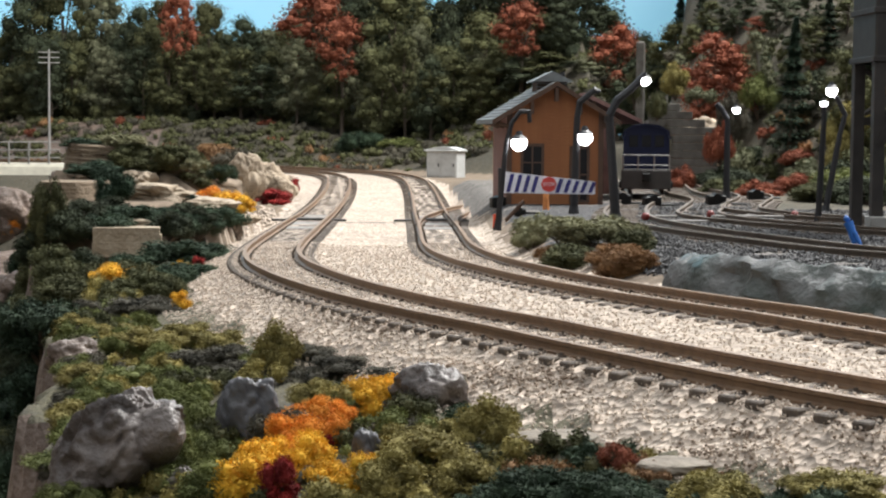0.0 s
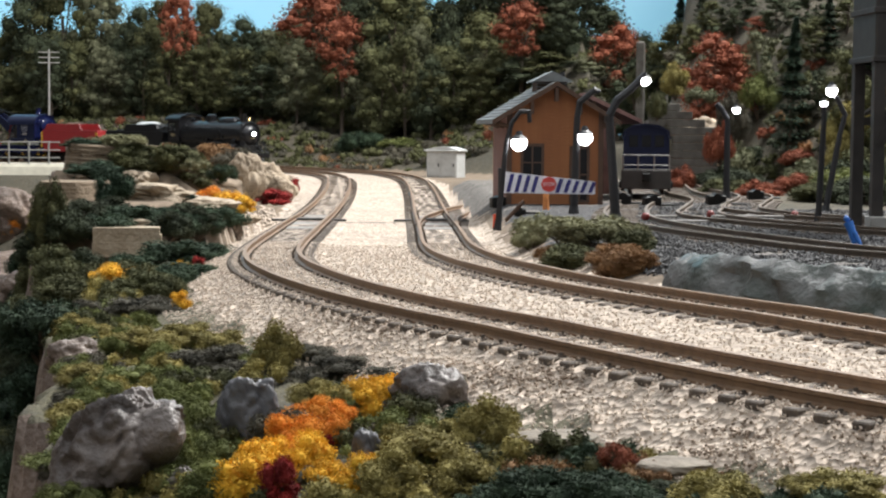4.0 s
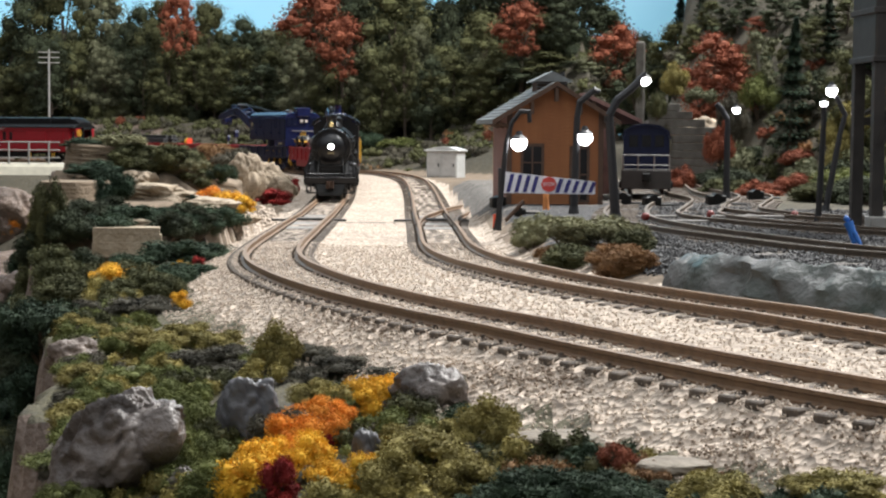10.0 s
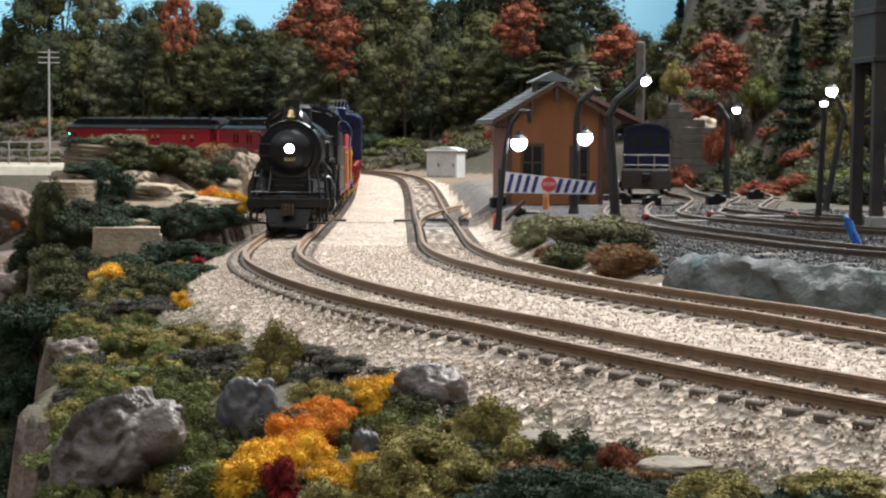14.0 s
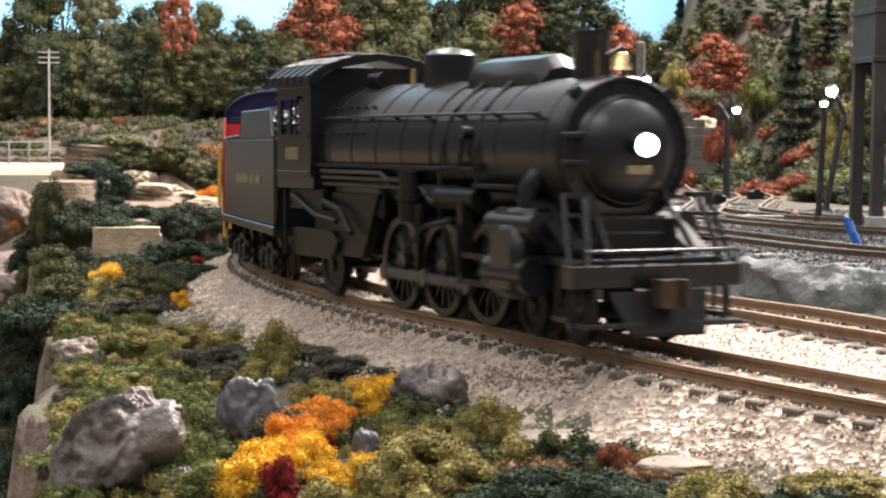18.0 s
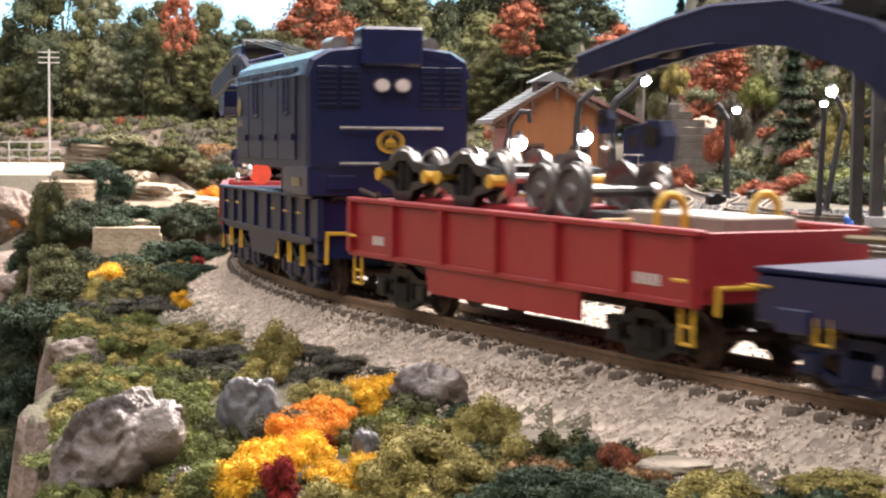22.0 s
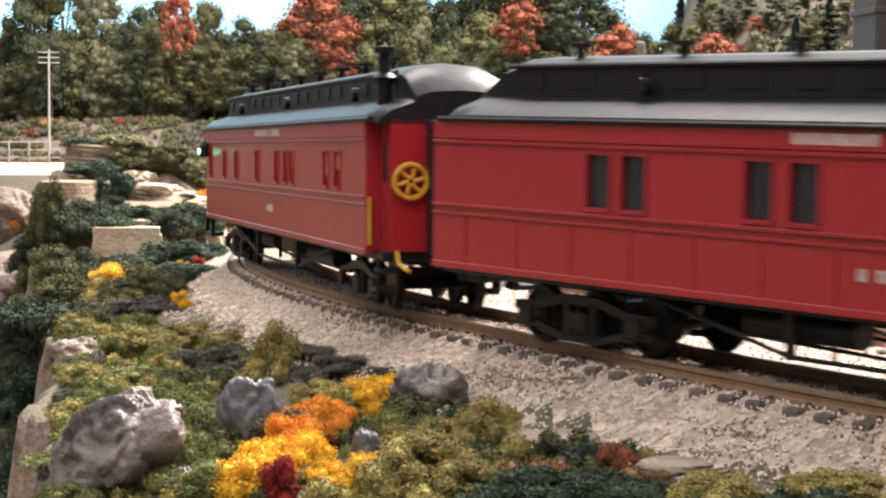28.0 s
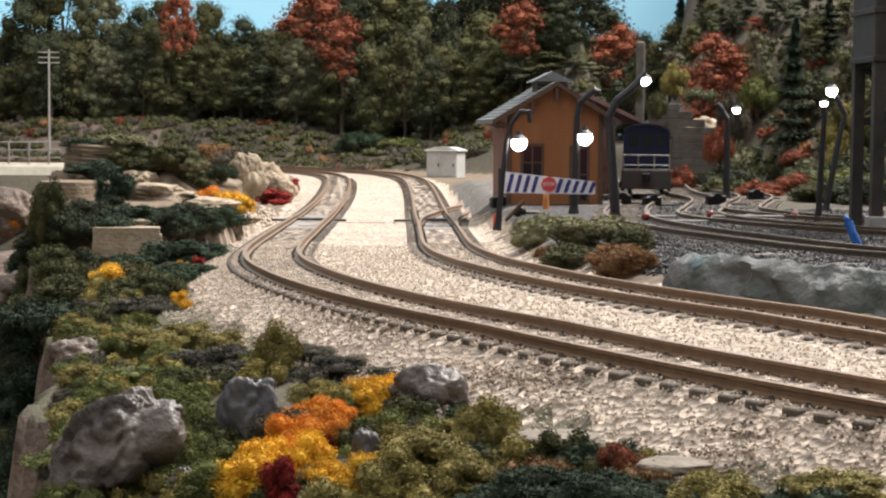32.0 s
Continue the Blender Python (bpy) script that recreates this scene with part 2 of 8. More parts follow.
def ground(x, y):
    """Height of the land and its cover: 0 ballast, 1 soil, 2 cinder, 3 grit, 4 cliff, 5 moss, 6 leaf litter."""
    shape = np.shape(x)
    x, y = np.atleast_1d(np.asarray(x, float)).ravel(), np.atleast_1d(np.asarray(y, float)).ravel()
    s, d = locate(x, y)
    rail = np.interp(s, line_s, line_z)
    off = np.minimum(np.abs(d), np.abs(d - SECOND))
    z = rail - 2.3 - 0.35 * smoothstep(9.6, 13, off) - 0.65 * smoothstep(13, 17, off) + soft_noise(x, y, 7, 41) * 0.12 * smoothstep(9, 6, off)
    near = -d - 12
    drop = np.clip(near, 0, 15) * 0.42 + np.clip(near - 15, 0, 200) * 0.10
    z = z - drop * (1 - smoothstep(900, 1250, s)) + soft_noise(x, y, 22, 3) * 1.2 * smoothstep(4, 25, near) + (soft_noise(x, y, 6.5, 53) * 0.45 + soft_noise(x, y, 13, 54) * 0.6) * smoothstep(0, 8, near)
    # the yard beyond the second track lies a little higher
    far = d - SECOND - 14
    yard = smoothstep(0, 22, far) * (1 - smoothstep(1150, 1400, s))
    z = z * (1 - yard) + (4.0 + soft_noise(x, y, 60, 5) * 0.4) * yard
    # knoll between the brink and the far bend
    wob = soft_noise(x, y, 40, 31) * 7
    knoll = 24 * smoothstep(-212, -190, x + wob) * smoothstep(-96, -132, x + wob) * smoothstep(842, 872, y + wob) * smoothstep(1060, 990, y)
    knoll = knoll + 13 * smoothstep(-205, -188, x + wob) * smoothstep(-92, -118, x + wob) * smoothstep(690, 800, y - wob) * smoothstep(870, 850, y)
    z = np.where(knoll > 0.4, np.maximum(z, z * 0.3 + knoll), z)
    # the wooded slope behind everything
    back = y - np.interp(x, [-900, -500, -200, 0, 140, 260, 420, 900], [2750, 2500, 2080, 1760, 1500, 1130, 900, 700])
    z = z + np.clip(back, 0, np.interp(x / y, [0.06, 0.085, 0.122, 0.138], [900, 90, 90, 900])) * np.interp(x, [-300, 0, 120, 200, 420], [0.12, 0.14, 0.26, 0.38, 0.42]) * smoothstep(0, 60, back) * smoothstep(20, 120, np.abs(d))
    z = z + wood_bank(x, y)
    # the brink
    over = edge_x(y) + soft_noise(y, x, 60, 9) * 4 - x
    z = z - (smoothstep(0, 5.0, over) * 42 + np.clip((over - 5) * 0.8, 0, 125)) * smoothstep(1900, 1500, y)
    kind = np.full(len(x), 1)
    ragged = soft_noise(x, y, 14, 11) * 3 + soft_noise(x, y, 4, 12) * 1.5
    kind[(d > -33 + ragged) & (d < SECOND + 20 + ragged)] = 0
    kind[(near > 15 + ragged) & (s < 520)] = 5
    kind[far > 12 + ragged] = 2
    kind[(far > 12 + ragged) & (soft_noise(x, y, 50, 17) > 0.75)] = 3
    kind[(far > 6) & (y > 900)] = 3
    kind[(d > SECOND + 20) & (s > 1150)] = 1
    kind[(back > 10) | (wood_bank(x, y) > 2)] = 6
    kind[(far > 12) & (x / y > 0.165) & (y > 820)] = 6
    kind[(knoll > 5) & (d < -20)] = 1
    kind[over > 1] = 4
    kind[(over > 8) & (y < 2000)] = 6
    return z.reshape(shape), kind.reshape(shape)


def land(x, y):
    return float(ground(np.array([x]), np.array([y]))[0][0])


def build_ground():
    xs = np.concatenate([np.arange(-900, -230, 14), np.arange(-230, 170, 2.6), np.arange(170, 900, 14)])
    ys = np.concatenate([np.arange(60, 170, 6), np.arange(170, 720, 2.6), np.arange(720, 1300, 3.4), np.arange(1300, 2960, 14)])
    gx, gy = np.meshgrid(xs, ys)
    z, kind = ground(gx, gy)
    z = z + soft_noise(gx, gy, 9, 21) * 0.25
    n, m = len(xs), len(ys)
    idx = np.arange(n * m).reshape(m, n)
    faces = np.stack([idx[:-1, :-1], idx[:-1, 1:], idx[1:, 1:], idx[1:, :-1]], -1).reshape(-1, 4)
    data = bpy.data.meshes.new("ground")
    data.from_pydata((np.stack([gx, gy, z], -1).reshape(-1, 3) * MM).tolist(), [], faces.tolist())
    for m_ in (BALLAST, SOIL, CINDER, GRITTY, CLIFF, MOSS, SLOPE):
        data.materials.append(m_)
    data.polygons.foreach_set("material_index", kind[:-1, :-1].ravel().astype(np.int32))
    data.polygons.foreach_set("use_smooth", [True] * len(data.polygons))
    tagged(new("ground", data), "model railway land of pale ballast, soil and cinders", "ground", kind="structure")


build_ground()
g = Geo()
arc = [(-900 + 2500 * k / 30, 2700 + 220 * math.sin(math.pi * k / 30)) for k in range(31)]
for (x0, y0), (x1, y1) in zip(arc, arc[1:]):
    g.add([(x0, y0, -700), (x1, y1, -700), (x1, y1, 1200), (x0, y0, 1200)], [(0, 1, 2, 3)])
solo("backdrop", g, SKY, "painted pale blue sky backdrop with an added glow behind the trees", "backdrop", kind="structure")
# unseen walls, added to cut the level world light and darken side reflections
BAFFLE = mat("dim_light_baffle", (0.16, 0.155, 0.15), 0.8, grain=12, stain=4)
for name, x0, x1, y0, y1 in (("wall_west", -2440, -2400, -2040, 3200), ("wall_east", 2400, 2440, -2040, 3200), ("wall_south", -2400, 2400, -2040, -2000), ("wall_north", -2400, 2400, 3160, 3200)):
    solo(name, Geo().box(x0, x1, y0, y1, -1000, 1300), BAFFLE, "unseen dim grey wall added to block side light", "wall", kind="structure")
TIMBER = mat("bench_timber", (0.34, 0.25, 0.16), 0.7, grain=60, stain=12)
bench = thing("layout_bench", "timber bench carrying the model railway with plain edge boards", "table", kind="structure")
part("table_top", Geo().box(-900, 900, 60, 2950, -225, -205), TIMBER, bench)
part("edge_board", Geo().box(-900, 900, 44, 60, -225, -24), TIMBER, bench)
for x0 in (-916, 900):
    part("edge_board", Geo().box(x0, x0 + 16, 44, 2950, -225, -24), TIMBER, bench)
for x0 in (-880, 0, 840):
    for y0 in (80, 1500, 2880):
        part("leg", Geo().box(x0, x0 + 40, y0, y0 + 40, -1000, -225), TIMBER, bench)
solo("floor", Geo().box(-3000, 3000, -2500, 3000, -1040, -1000), FLOOR, "plain floor of the room below the layout", "floor", kind="structure")

# ---- track work ----
RAIL_HALF = 8.25


def rail_geo(points, half):
    """One rail swept along a line; half: its side of the centre."""
    section = [(-1.1, -2.3), (1.1, -2.3), (1.1, -1.9), (0.3, -1.6), (0.3, -0.8), (0.62, -0.6), (0.62, 0), (-0.62, 0), (-0.62, -0.6), (-0.3, -0.8), (-0.3, -1.6), (-1.1, -1.9)]
    n, g = len(section), Geo()
    for i, p in enumerate(points):
        t = (points[min(i + 1, len(points) - 1)] - points[max(i - 1, 0)]).normalized()
        right = Vector((t.y, -t.x, 0)).normalized()
        g.v += [tuple(p + right * (half + u) + Vector((0, 0, w))) for u, w in section]
    for i in range(len(points) - 1):
        g.f += [(i * n + k, i * n + (k + 1) % n, (i + 1) * n + (k + 1) % n, (i + 1) * n + k) for k in range(n)]
    return g


def tie_data(length=27):
    g = Geo().box(-length / 2, length / 2, -1.45, 1.45, -3.7, -2.2, 0.25)
    for e in (-1, 1):                                   # tie plates and spike heads
        g.box(e * 8.25 - 2.2, e * 8.25 + 2.2, -1.0, 1.0, -2.2, -2.02)
        for w in (-1.75, 1.75):
            g.box(e * 8.25 + w - 0.3, e * 8.25 + w + 0.3, -0.7, -0.2, -2.05, -1.6)
    return g


TIE_MESH = tie_data().mesh("tie", TIE)


def lay_track(name, label, points, near_count, spacing=6.4, metal=RAIL):
    track = thing(name, label, "railway track", kind="structure")
    for e in (-1, 1):
        part("rail", rail_geo(points, e * RAIL_HALF), metal, track, smooth=True)
    lengths = np.concatenate([[0], np.cumsum([(b - a).length for a, b in zip(points, points[1:])])])
    co = np.array([tuple(p) for p in points])
    rest, count = Geo(), 0
    low = Geo().box(-13.5, 13.5, -1.45, 1.45, -3.7, -2.2)
    rng = random.Random(len(points))
    at = 0.0
    while at < lengths[-1] - 6:
        p = Vector([np.interp(at, lengths, co[:, k]) for k in range(3)])
        q = Vector([np.interp(at + 2, lengths, co[:, k]) for k in range(3)])
        turn = math.degrees(math.atan2(q.y - p.y, q.x - p.x)) - 90 + rng.uniform(-2, 2)
        if count < near_count:
            ob = new("tie", TIE_MESH)
            ob.parent = track
            ob.matrix_basis = pose(p.x * MM, p.y * MM, p.z * MM, 0, 0, turn)
        else:
            rest.join(low, pose(p.x, p.y, p.z, 0, 0, turn))
        count += 1
        at += spacing * rng.uniform(0.94, 1.06)
    if rest.v:
        tagged(part("ties", rest, TIE, track), kind="stuff")
    return track


lay_track("track_main", "brown railed main track on weathered ties in pale ballast",
          [on_line(s) for s in np.arange(-330, 2560, 8.0)], 200)
lay_track("track_second", "brown railed second track beside the main line",
          [on_line(s, SECOND) for s in np.arange(-150, 2400, 8.0)], 150)


def spline(points, step=6.0):
    """A smooth line through plan points."""
    pts = [Vector(p) for p in points]
    out = []
    for i in range(len(pts) - 1):
        a, b, c, d = pts[max(i - 1, 0)], pts[i], pts[i + 1], pts[min(i + 2, len(pts) - 1)]
        n = max(2, int((c - b).length / step))
        for k in range(n):
            t = k / n
            out.append(0.5 * ((2 * b) + (c - a) * t + (2 * a - 5 * b + 4 * c - d) * t * t + (3 * b - a - 3 * c + d) * t ** 3))
    return out + [pts[-1]]


YARD = 6.6
for pts in ([(165, 460), (119, 503), (92, 575), (76, 640), (70, 700), (78, 790), (96, 900), (110, 1010), (118, 1150), (124, 1300)],
            [(205, 560), (146, 612), (112, 675), (101, 730), (112, 800), (128, 900), (128, 1010), (140, 1150), (150, 1300)],
            [(230, 640), (164, 690), (137, 735), (127, 790), (140, 860), (160, 960), (160, 1080), (170, 1250)]):
    lay_track("track_yard", "old brown yard track laid in dark cinders", spline([(x, y, YARD) for x, y in pts]), 30, 6.6, RAIL_OLD)
# the lead that leaves the second track for the yard
lead = [on_line(s, SECOND + o, 0.05) for s, o in ((640, 0), (720, 3), (800, 10), (880, 22), (950, 40))]
lay_track("track_lead", "turnout lead leaving the second track", spline(lead + [Vector((66, 1190, 1)), Vector((90, 1300, 2))]), 40)

# black strips and plates where two boards of the layout meet
JOINT = mat("black_joint_strip", (0.022, 0.021, 0.022), 0.7, other=(0.05, 0.046, 0.043), grain=500)
crossing = thing("crossing", "black strips and grey plates across both tracks at the board joint", "crossing", kind="structure")
for side in (0, SECOND):
    a = math.degrees(np.interp(735, line_s, line_a)) - 90
    for name, s0, x0, x1, y0, y1, z1, material in (("strip", 735, -7, 7, -1.5, 1.5, -1.0, JOINT), ("strip", 735, -19, -9.6, -1.3, 1.3, -1.5, JOINT), ("strip", 735, 9.6, 17, -1.3, 1.3, -1.5, JOINT),
                                                   ("plate", 745, -6.6, 6.6, -6, 6, -1.3, PLANK), ("plate", 690, -6.4, 6.4, -13, 13, -1.95, PLANK), ("plate", 640, -6.4, 6.4, -9, 9, -1.95, PLANK), ("plate", 795, -6.4, 6.4, -9, 9, -1.95, PLANK)):
        p = on_line(s0, side)
        ob = part(name, Geo().box(x0, x1, y0, y1, -2.6, z1, 0.2), material, crossing)
        ob.matrix_basis = pose(p.x * MM, p.y * MM, p.z * MM, 0, 0, math.degrees(np.interp(s0, line_s, line_a)) - 90)
p = on_line(735, SECOND / 2, -3.4)
part("filler", Geo().box(-20, 12, -1.6, 1.6, -1, 0.35, 0.3), GRITTY, crossing).matrix_basis = pose(p.x * MM, p.y * MM, p.z * MM, 0, 0, a)


# loose ballast stones near the viewer
def scatter_stones():
    rng = np.random.default_rng(4)
    g = Geo()
    n = 34000
    s = rng.uniform(-40, 520, n) ** 1.0
    d = np.where(rng.random(n) < 0.56, rng.uniform(-36, -9.6, n), rng.uniform(9.6, SECOND + 18, n))
    d = np.where(rng.random(n) < 0.13, rng.uniform(-7, 7, n), d)
    a, x, y = np.interp(s, line_s, line_a), np.interp(s, line_s, line_x), np.interp(s, line_s, line_y)
    x, y = x + np.sin(a) * d, y - np.cos(a) * d
    z = ground(x, y)[0]
    base = np.array([(1, 0, 0), (-1, 0, 0), (0, 1, 0), (0, -1, 0), (0, 0, 1), (0, 0, -1)], float)
    tri = [(0, 2, 4), (2, 1, 4), (1, 3, 4), (3, 0, 4), (2, 0, 5), (1, 2, 5), (3, 1, 5), (0, 3, 5)]
    for k in range(n):
        q = rng.normal(size=(3, 3))
        q, _ = np.linalg.qr(q)
        v = base * rng.uniform(0.45, 1.15, (6, 1)) * rng.uniform(0.18, 0.44)
        v = v @ q + (x[k], y[k], z[k] + 0.25)
        g.add(v.tolist(), tri)
    return g


STONE = mat("ballast_stone", (0.62, 0.53, 0.44), 0.9, other=(0.46, 0.375, 0.30), grain=900, stain=60, random_tint=0.24)


def scatter_clods():
    """Brown crumbs lying in patches on the near shoulder."""
    rng = np.random.default_rng(9)
    g = Geo()
    tri = [(0, 2, 4), (2, 1, 4), (1, 3, 4), (3, 0, 4), (2, 0, 5), (1, 2, 5), (3, 1, 5), (0, 3, 5)]
    base = np.array([(1, 0, 0), (-1, 0, 0), (0, 1, 0), (0, -1, 0), (0, 0, 1), (0, 0, -1)], float)
    for _ in range(26):
        s0, d0, n = rng.uniform(-30, 260), rng.uniform(-27, -13), int(rng.uniform(30, 90))
        s, d = s0 + rng.normal(0, 4.5, n), np.clip(d0 + rng.normal(0, 1.6, n), -34, -10)
        a, x, y = np.interp(s, line_s, line_a), np.interp(s, line_s, line_x), np.interp(s, line_s, line_y)
        x, y = x + np.sin(a) * d, y - np.cos(a) * d
        z = ground(x, y)[0]
        for k in range(n):
            q, _r = np.linalg.qr(rng.normal(size=(3, 3)))
            g.add(((base * rng.uniform(0.5, 1.15, (6, 1)) * rng.uniform(0.2, 0.5)) @ q + (x[k], y[k], z[k] + 0.25)).tolist(), tri)
    return g


CLOD = mat("brown_clod", (0.33, 0.25, 0.185), 0.9, other=(0.20, 0.15, 0.11), grain=600, stain=60, random_tint=0.3)
solo("clods", scatter_clods(), CLOD, "small brown earth crumbs strewn in patches over the ballast", "clods", kind="stuff")
solo("ballast", scatter_stones(), STONE, "loose pale pink-grey ballast stones beside the track", "ballast", kind="stuff")


def scatter_cinders():
    rng = np.random.default_rng(14)
    g, n = Geo(), 13000
    y = rng.uniform(440, 880, n)
    x = rng.uniform(0.105, 0.24, n) * y
    z, kind = ground(x, y)
    base = np.array([(1, 0, 0), (-1, 0, 0), (0, 1, 0), (0, -1, 0), (0, 0, 1), (0, 0, -1)], float)
    tri = [(0, 2, 4), (2, 1, 4), (1, 3, 4), (3, 0, 4), (2, 0, 5), (1, 2, 5), (3, 1, 5), (0, 3, 5)]
    for k in np.nonzero(kind == 2)[0]:
        q, _ = np.linalg.qr(rng.normal(size=(3, 3)))
        v = base * rng.uniform(0.5, 1.15, (6, 1)) * rng.uniform(0.5, 1.15)
        g.add((v @ q + (x[k], y[k], z[k] + 0.3)).tolist(), tri)
    return g


CINDER_STONE = mat("cinder_stone", (0.10, 0.096, 0.095), 0.75, other=(0.035, 0.034, 0.035), grain=900, stain=60, random_tint=0.5)
solo("cinders", scatter_cinders(), CINDER_STONE, "loose dark cinders strewn over the yard", "cinders", kind="stuff")


# ---- planting ----
def leafy(blobs, count, size, seed, core=0.74, stringy=0.0, shell=(0.74, 0.42)):
    """Flakes strewn over lumps; blobs hold (x, y, z, radius). stringy: how far the flakes are drawn out into strands."""
    rng = np.random.default_rng(seed)
    b = np.array(blobs, float)
    w = b[:, 3] ** 2
    pick = rng.choice(len(b), count, p=w / w.sum())
    way = rng.normal(size=(count, 3))
    way /= np.linalg.norm(way, axis=1)[:, None]
    centre = b[pick, :3] + way * (b[pick, 3] * (shell[0] + shell[1] * rng.random(count) ** 1.4))[:, None]
    u, v = rng.normal(size=(count, 3)), rng.normal(size=(count, 3))
    u /= np.linalg.norm(u, axis=1)[:, None]
    v /= np.linalg.norm(v, axis=1)[:, None]
    r = size * rng.uniform(0.5, 1.3, count)[:, None]
    long, thin = r * (1 + 1.2 * stringy), r * (1 - 0.6 * stringy)
    verts = np.stack([centre + u * long, centre - u * long * 0.5 + v * thin * 0.9, centre - u * long * 0.5 - v * thin * 0.8], 1).reshape(-1, 3)
    g = Geo()
    g.v = [tuple(p) for p in verts.tolist()]
    g.f = [(3 * k, 3 * k + 1, 3 * k + 2) for k in range(count)]
    for x, y, z, rad in blobs:
        g.lathe([(rad * core * math.cos(t), rad * core * math.sin(t)) for t in (-1.4, -0.7, 0, 0.7, 1.4)], 7, Matrix.Translation((x, y, z)))
    return g


def foliage(name, colour, other, tint=0.3):
    m = mat(name, colour, 0.85, other=other, grain=260, stain=45, random_tint=tint, spec=0.2)
    return m


DEEP = foliage("deep_green", (0.058, 0.068, 0.036), (0.024, 0.031, 0.018))
OLIVE = foliage("olive_green", (0.105, 0.105, 0.045), (0.05, 0.054, 0.024))
LICHEN = foliage("grey_green_lichen", (0.27, 0.26, 0.145), (0.13, 0.128, 0.07))
PALE = foliage("pale_sage", (0.17, 0.17, 0.10), (0.085, 0.09, 0.052))
RUST = foliage("rust_red", (0.30, 0.098, 0.052), (0.15, 0.048, 0.028))
GOLD = foliage("gold_yellow", (0.80, 0.50, 0.045), (0.60, 0.33, 0.03))
ORANGE = foliage("orange_foam", (0.80, 0.37, 0.05), (0.62, 0.22, 0.03))
CRIMSON = foliage("crimson_foam", (0.33, 0.03, 0.025), (0.16, 0.02, 0.02))
GRASSY = foliage("grass_green", (0.17, 0.185, 0.058), (0.08, 0.092, 0.03))
MUSTARD = foliage("mustard_green", (0.33, 0.275, 0.09), (0.165, 0.142, 0.05))
SPRUCE = foliage("spruce_green", (0.034, 0.058, 0.032), (0.016, 0.029, 0.017))
ASHY = foliage("ashy_brown", (0.12, 0.108, 0.078), (0.05, 0.047, 0.036))
FERN = foliage("blue_green", (0.056, 0.083, 0.046), (0.024, 0.040, 0.024))
TAN = foliage("dry_tan", (0.30, 0.17, 0.075), (0.16, 0.09, 0.045))
BARK = mat("bark", (0.10, 0.075, 0.055), 0.9, grain=500, bump=0.6)


def crown_blobs(rng, height, width, low=0.25, n=60):
    out = []
    for _ in range(n):
        t = rng.uniform(low, 1)
        span = width * 0.5 * math.sin(math.pi * min(1, (t - low) / (1 - low) * 0.82 + 0.16)) ** 0.7
        a, r = rng.uniform(0, math.tau), span * math.sqrt(rng.random()) * 0.85
        out.append((math.cos(a) * r, math.sin(a) * r, t * height * 0.94, rng.choice((0.07, 0.10, 0.13, 0.17)) * width * rng.uniform(0.85, 1.15)))
    return out


def make_tree(seed, material, height, width, flakes, label, size=2.3, low=0.25):
    rng = random.Random(seed)
    tree = thing("tree", label, "tree", -1500, -1500, 0)
    blobs = crown_blobs(rng, height, width, low)
    trunk = Geo().cyl((0, 0, -4), (0, 0, height * 0.7), 2.6, 7, 0.9)
    for x, y, z, r in blobs[:7]:
        trunk.cyl((0, 0, z * 0.55), (x, y, z), 0.9, 5, 0.3)
    part("trunk", trunk, BARK, tree)
    part("crown", leafy(blobs, flakes, size, seed, 0.5, 0.0, (0.52, 0.70)), material, tree)
    return tree


def make_conifer(seed, height, width, flakes, label):
    rng = np.random.default_rng(seed)
    tree = thing("conifer", label, "tree", -1500, -1500, 0)
    part("trunk", Geo().cyl((0, 0, -4), (0, 0, height), 1.8, 6, 0.3), BARK, tree)
    g = Geo()
    for k in range(flakes):
        t = rng.random() ** 0.8
        tier = 0.75 + 0.25 * math.sin(t * 60)
        r, a = (1 - t) * width * 0.5 * rng.uniform(0.15, 1) ** 0.5 * tier, rng.uniform(0, math.tau)
        z = height * (0.08 + 0.92 * t) - r * 0.35
        c, s, w = math.cos(a), math.sin(a), rng.uniform(0.7, 1.5)
        long = rng.uniform(1.5, 3.5)
        g.add([(c * r - s * w, s * r + c * w, z), (c * r + s * w, s * r - c * w, z), (c * (r + long), s * (r + long), z - long * 0.5)], [(0, 1, 2)])
    part("crown", g, SPRUCE, tree)
    return tree


KINDS = {
    "deep": [make_tree(k, DEEP, 150, 92, 9000, "dark green model tree with clumped foam foliage", 1.5, 0.16) for k in (1, 2)],
    "olive": [make_tree(k, OLIVE, 150, 88, 9000, "olive green model tree with clumped foam foliage", 1.5, 0.16) for k in (3, 4, 5)],
    "sage": [make_tree(k, PALE, 150, 88, 9000, "pale sage green model tree with rounded foliage", 1.5, 0.16) for k in (6, 13)],
    "rust": [make_tree(k, RUST, 150, 62, 5600, "rust-red autumn model tree", 1.35, 0.3) for k in (7, 8)],
    "high_rust": [make_tree(k, RUST, 150, 62, 4600, "rust-red autumn tree with a high crown", 1.35, 0.52) for k in (11, 12)],
    "spruce": [make_conifer(k, 150, 46, 5200, "dark green model spruce on the slope") for k in (9, 10)],
}
SIZES = {"deep": 92, "olive": 88, "sage": 88, "rust": 62, "high_rust": 62, "spruce": 46}
rng = random.Random(77)


def plant(kind, x, y, width, height, sink=3):
    src = rng.choice(KINDS[kind])
    m = pose(x * MM, y * MM, (land(x, y) - sink) * MM, rng.uniform(-3, 3), rng.uniform(-3, 3), rng.uniform(0, 360))
    w, h = width / SIZES[kind], (max(height - float(wood_bank(x, y)), min(height, 40)) * (1.12 if x < -30 else 1.0) + sink) / 150
    return copy_thing(src, m @ Matrix.Diagonal((w, w, h, 1)))


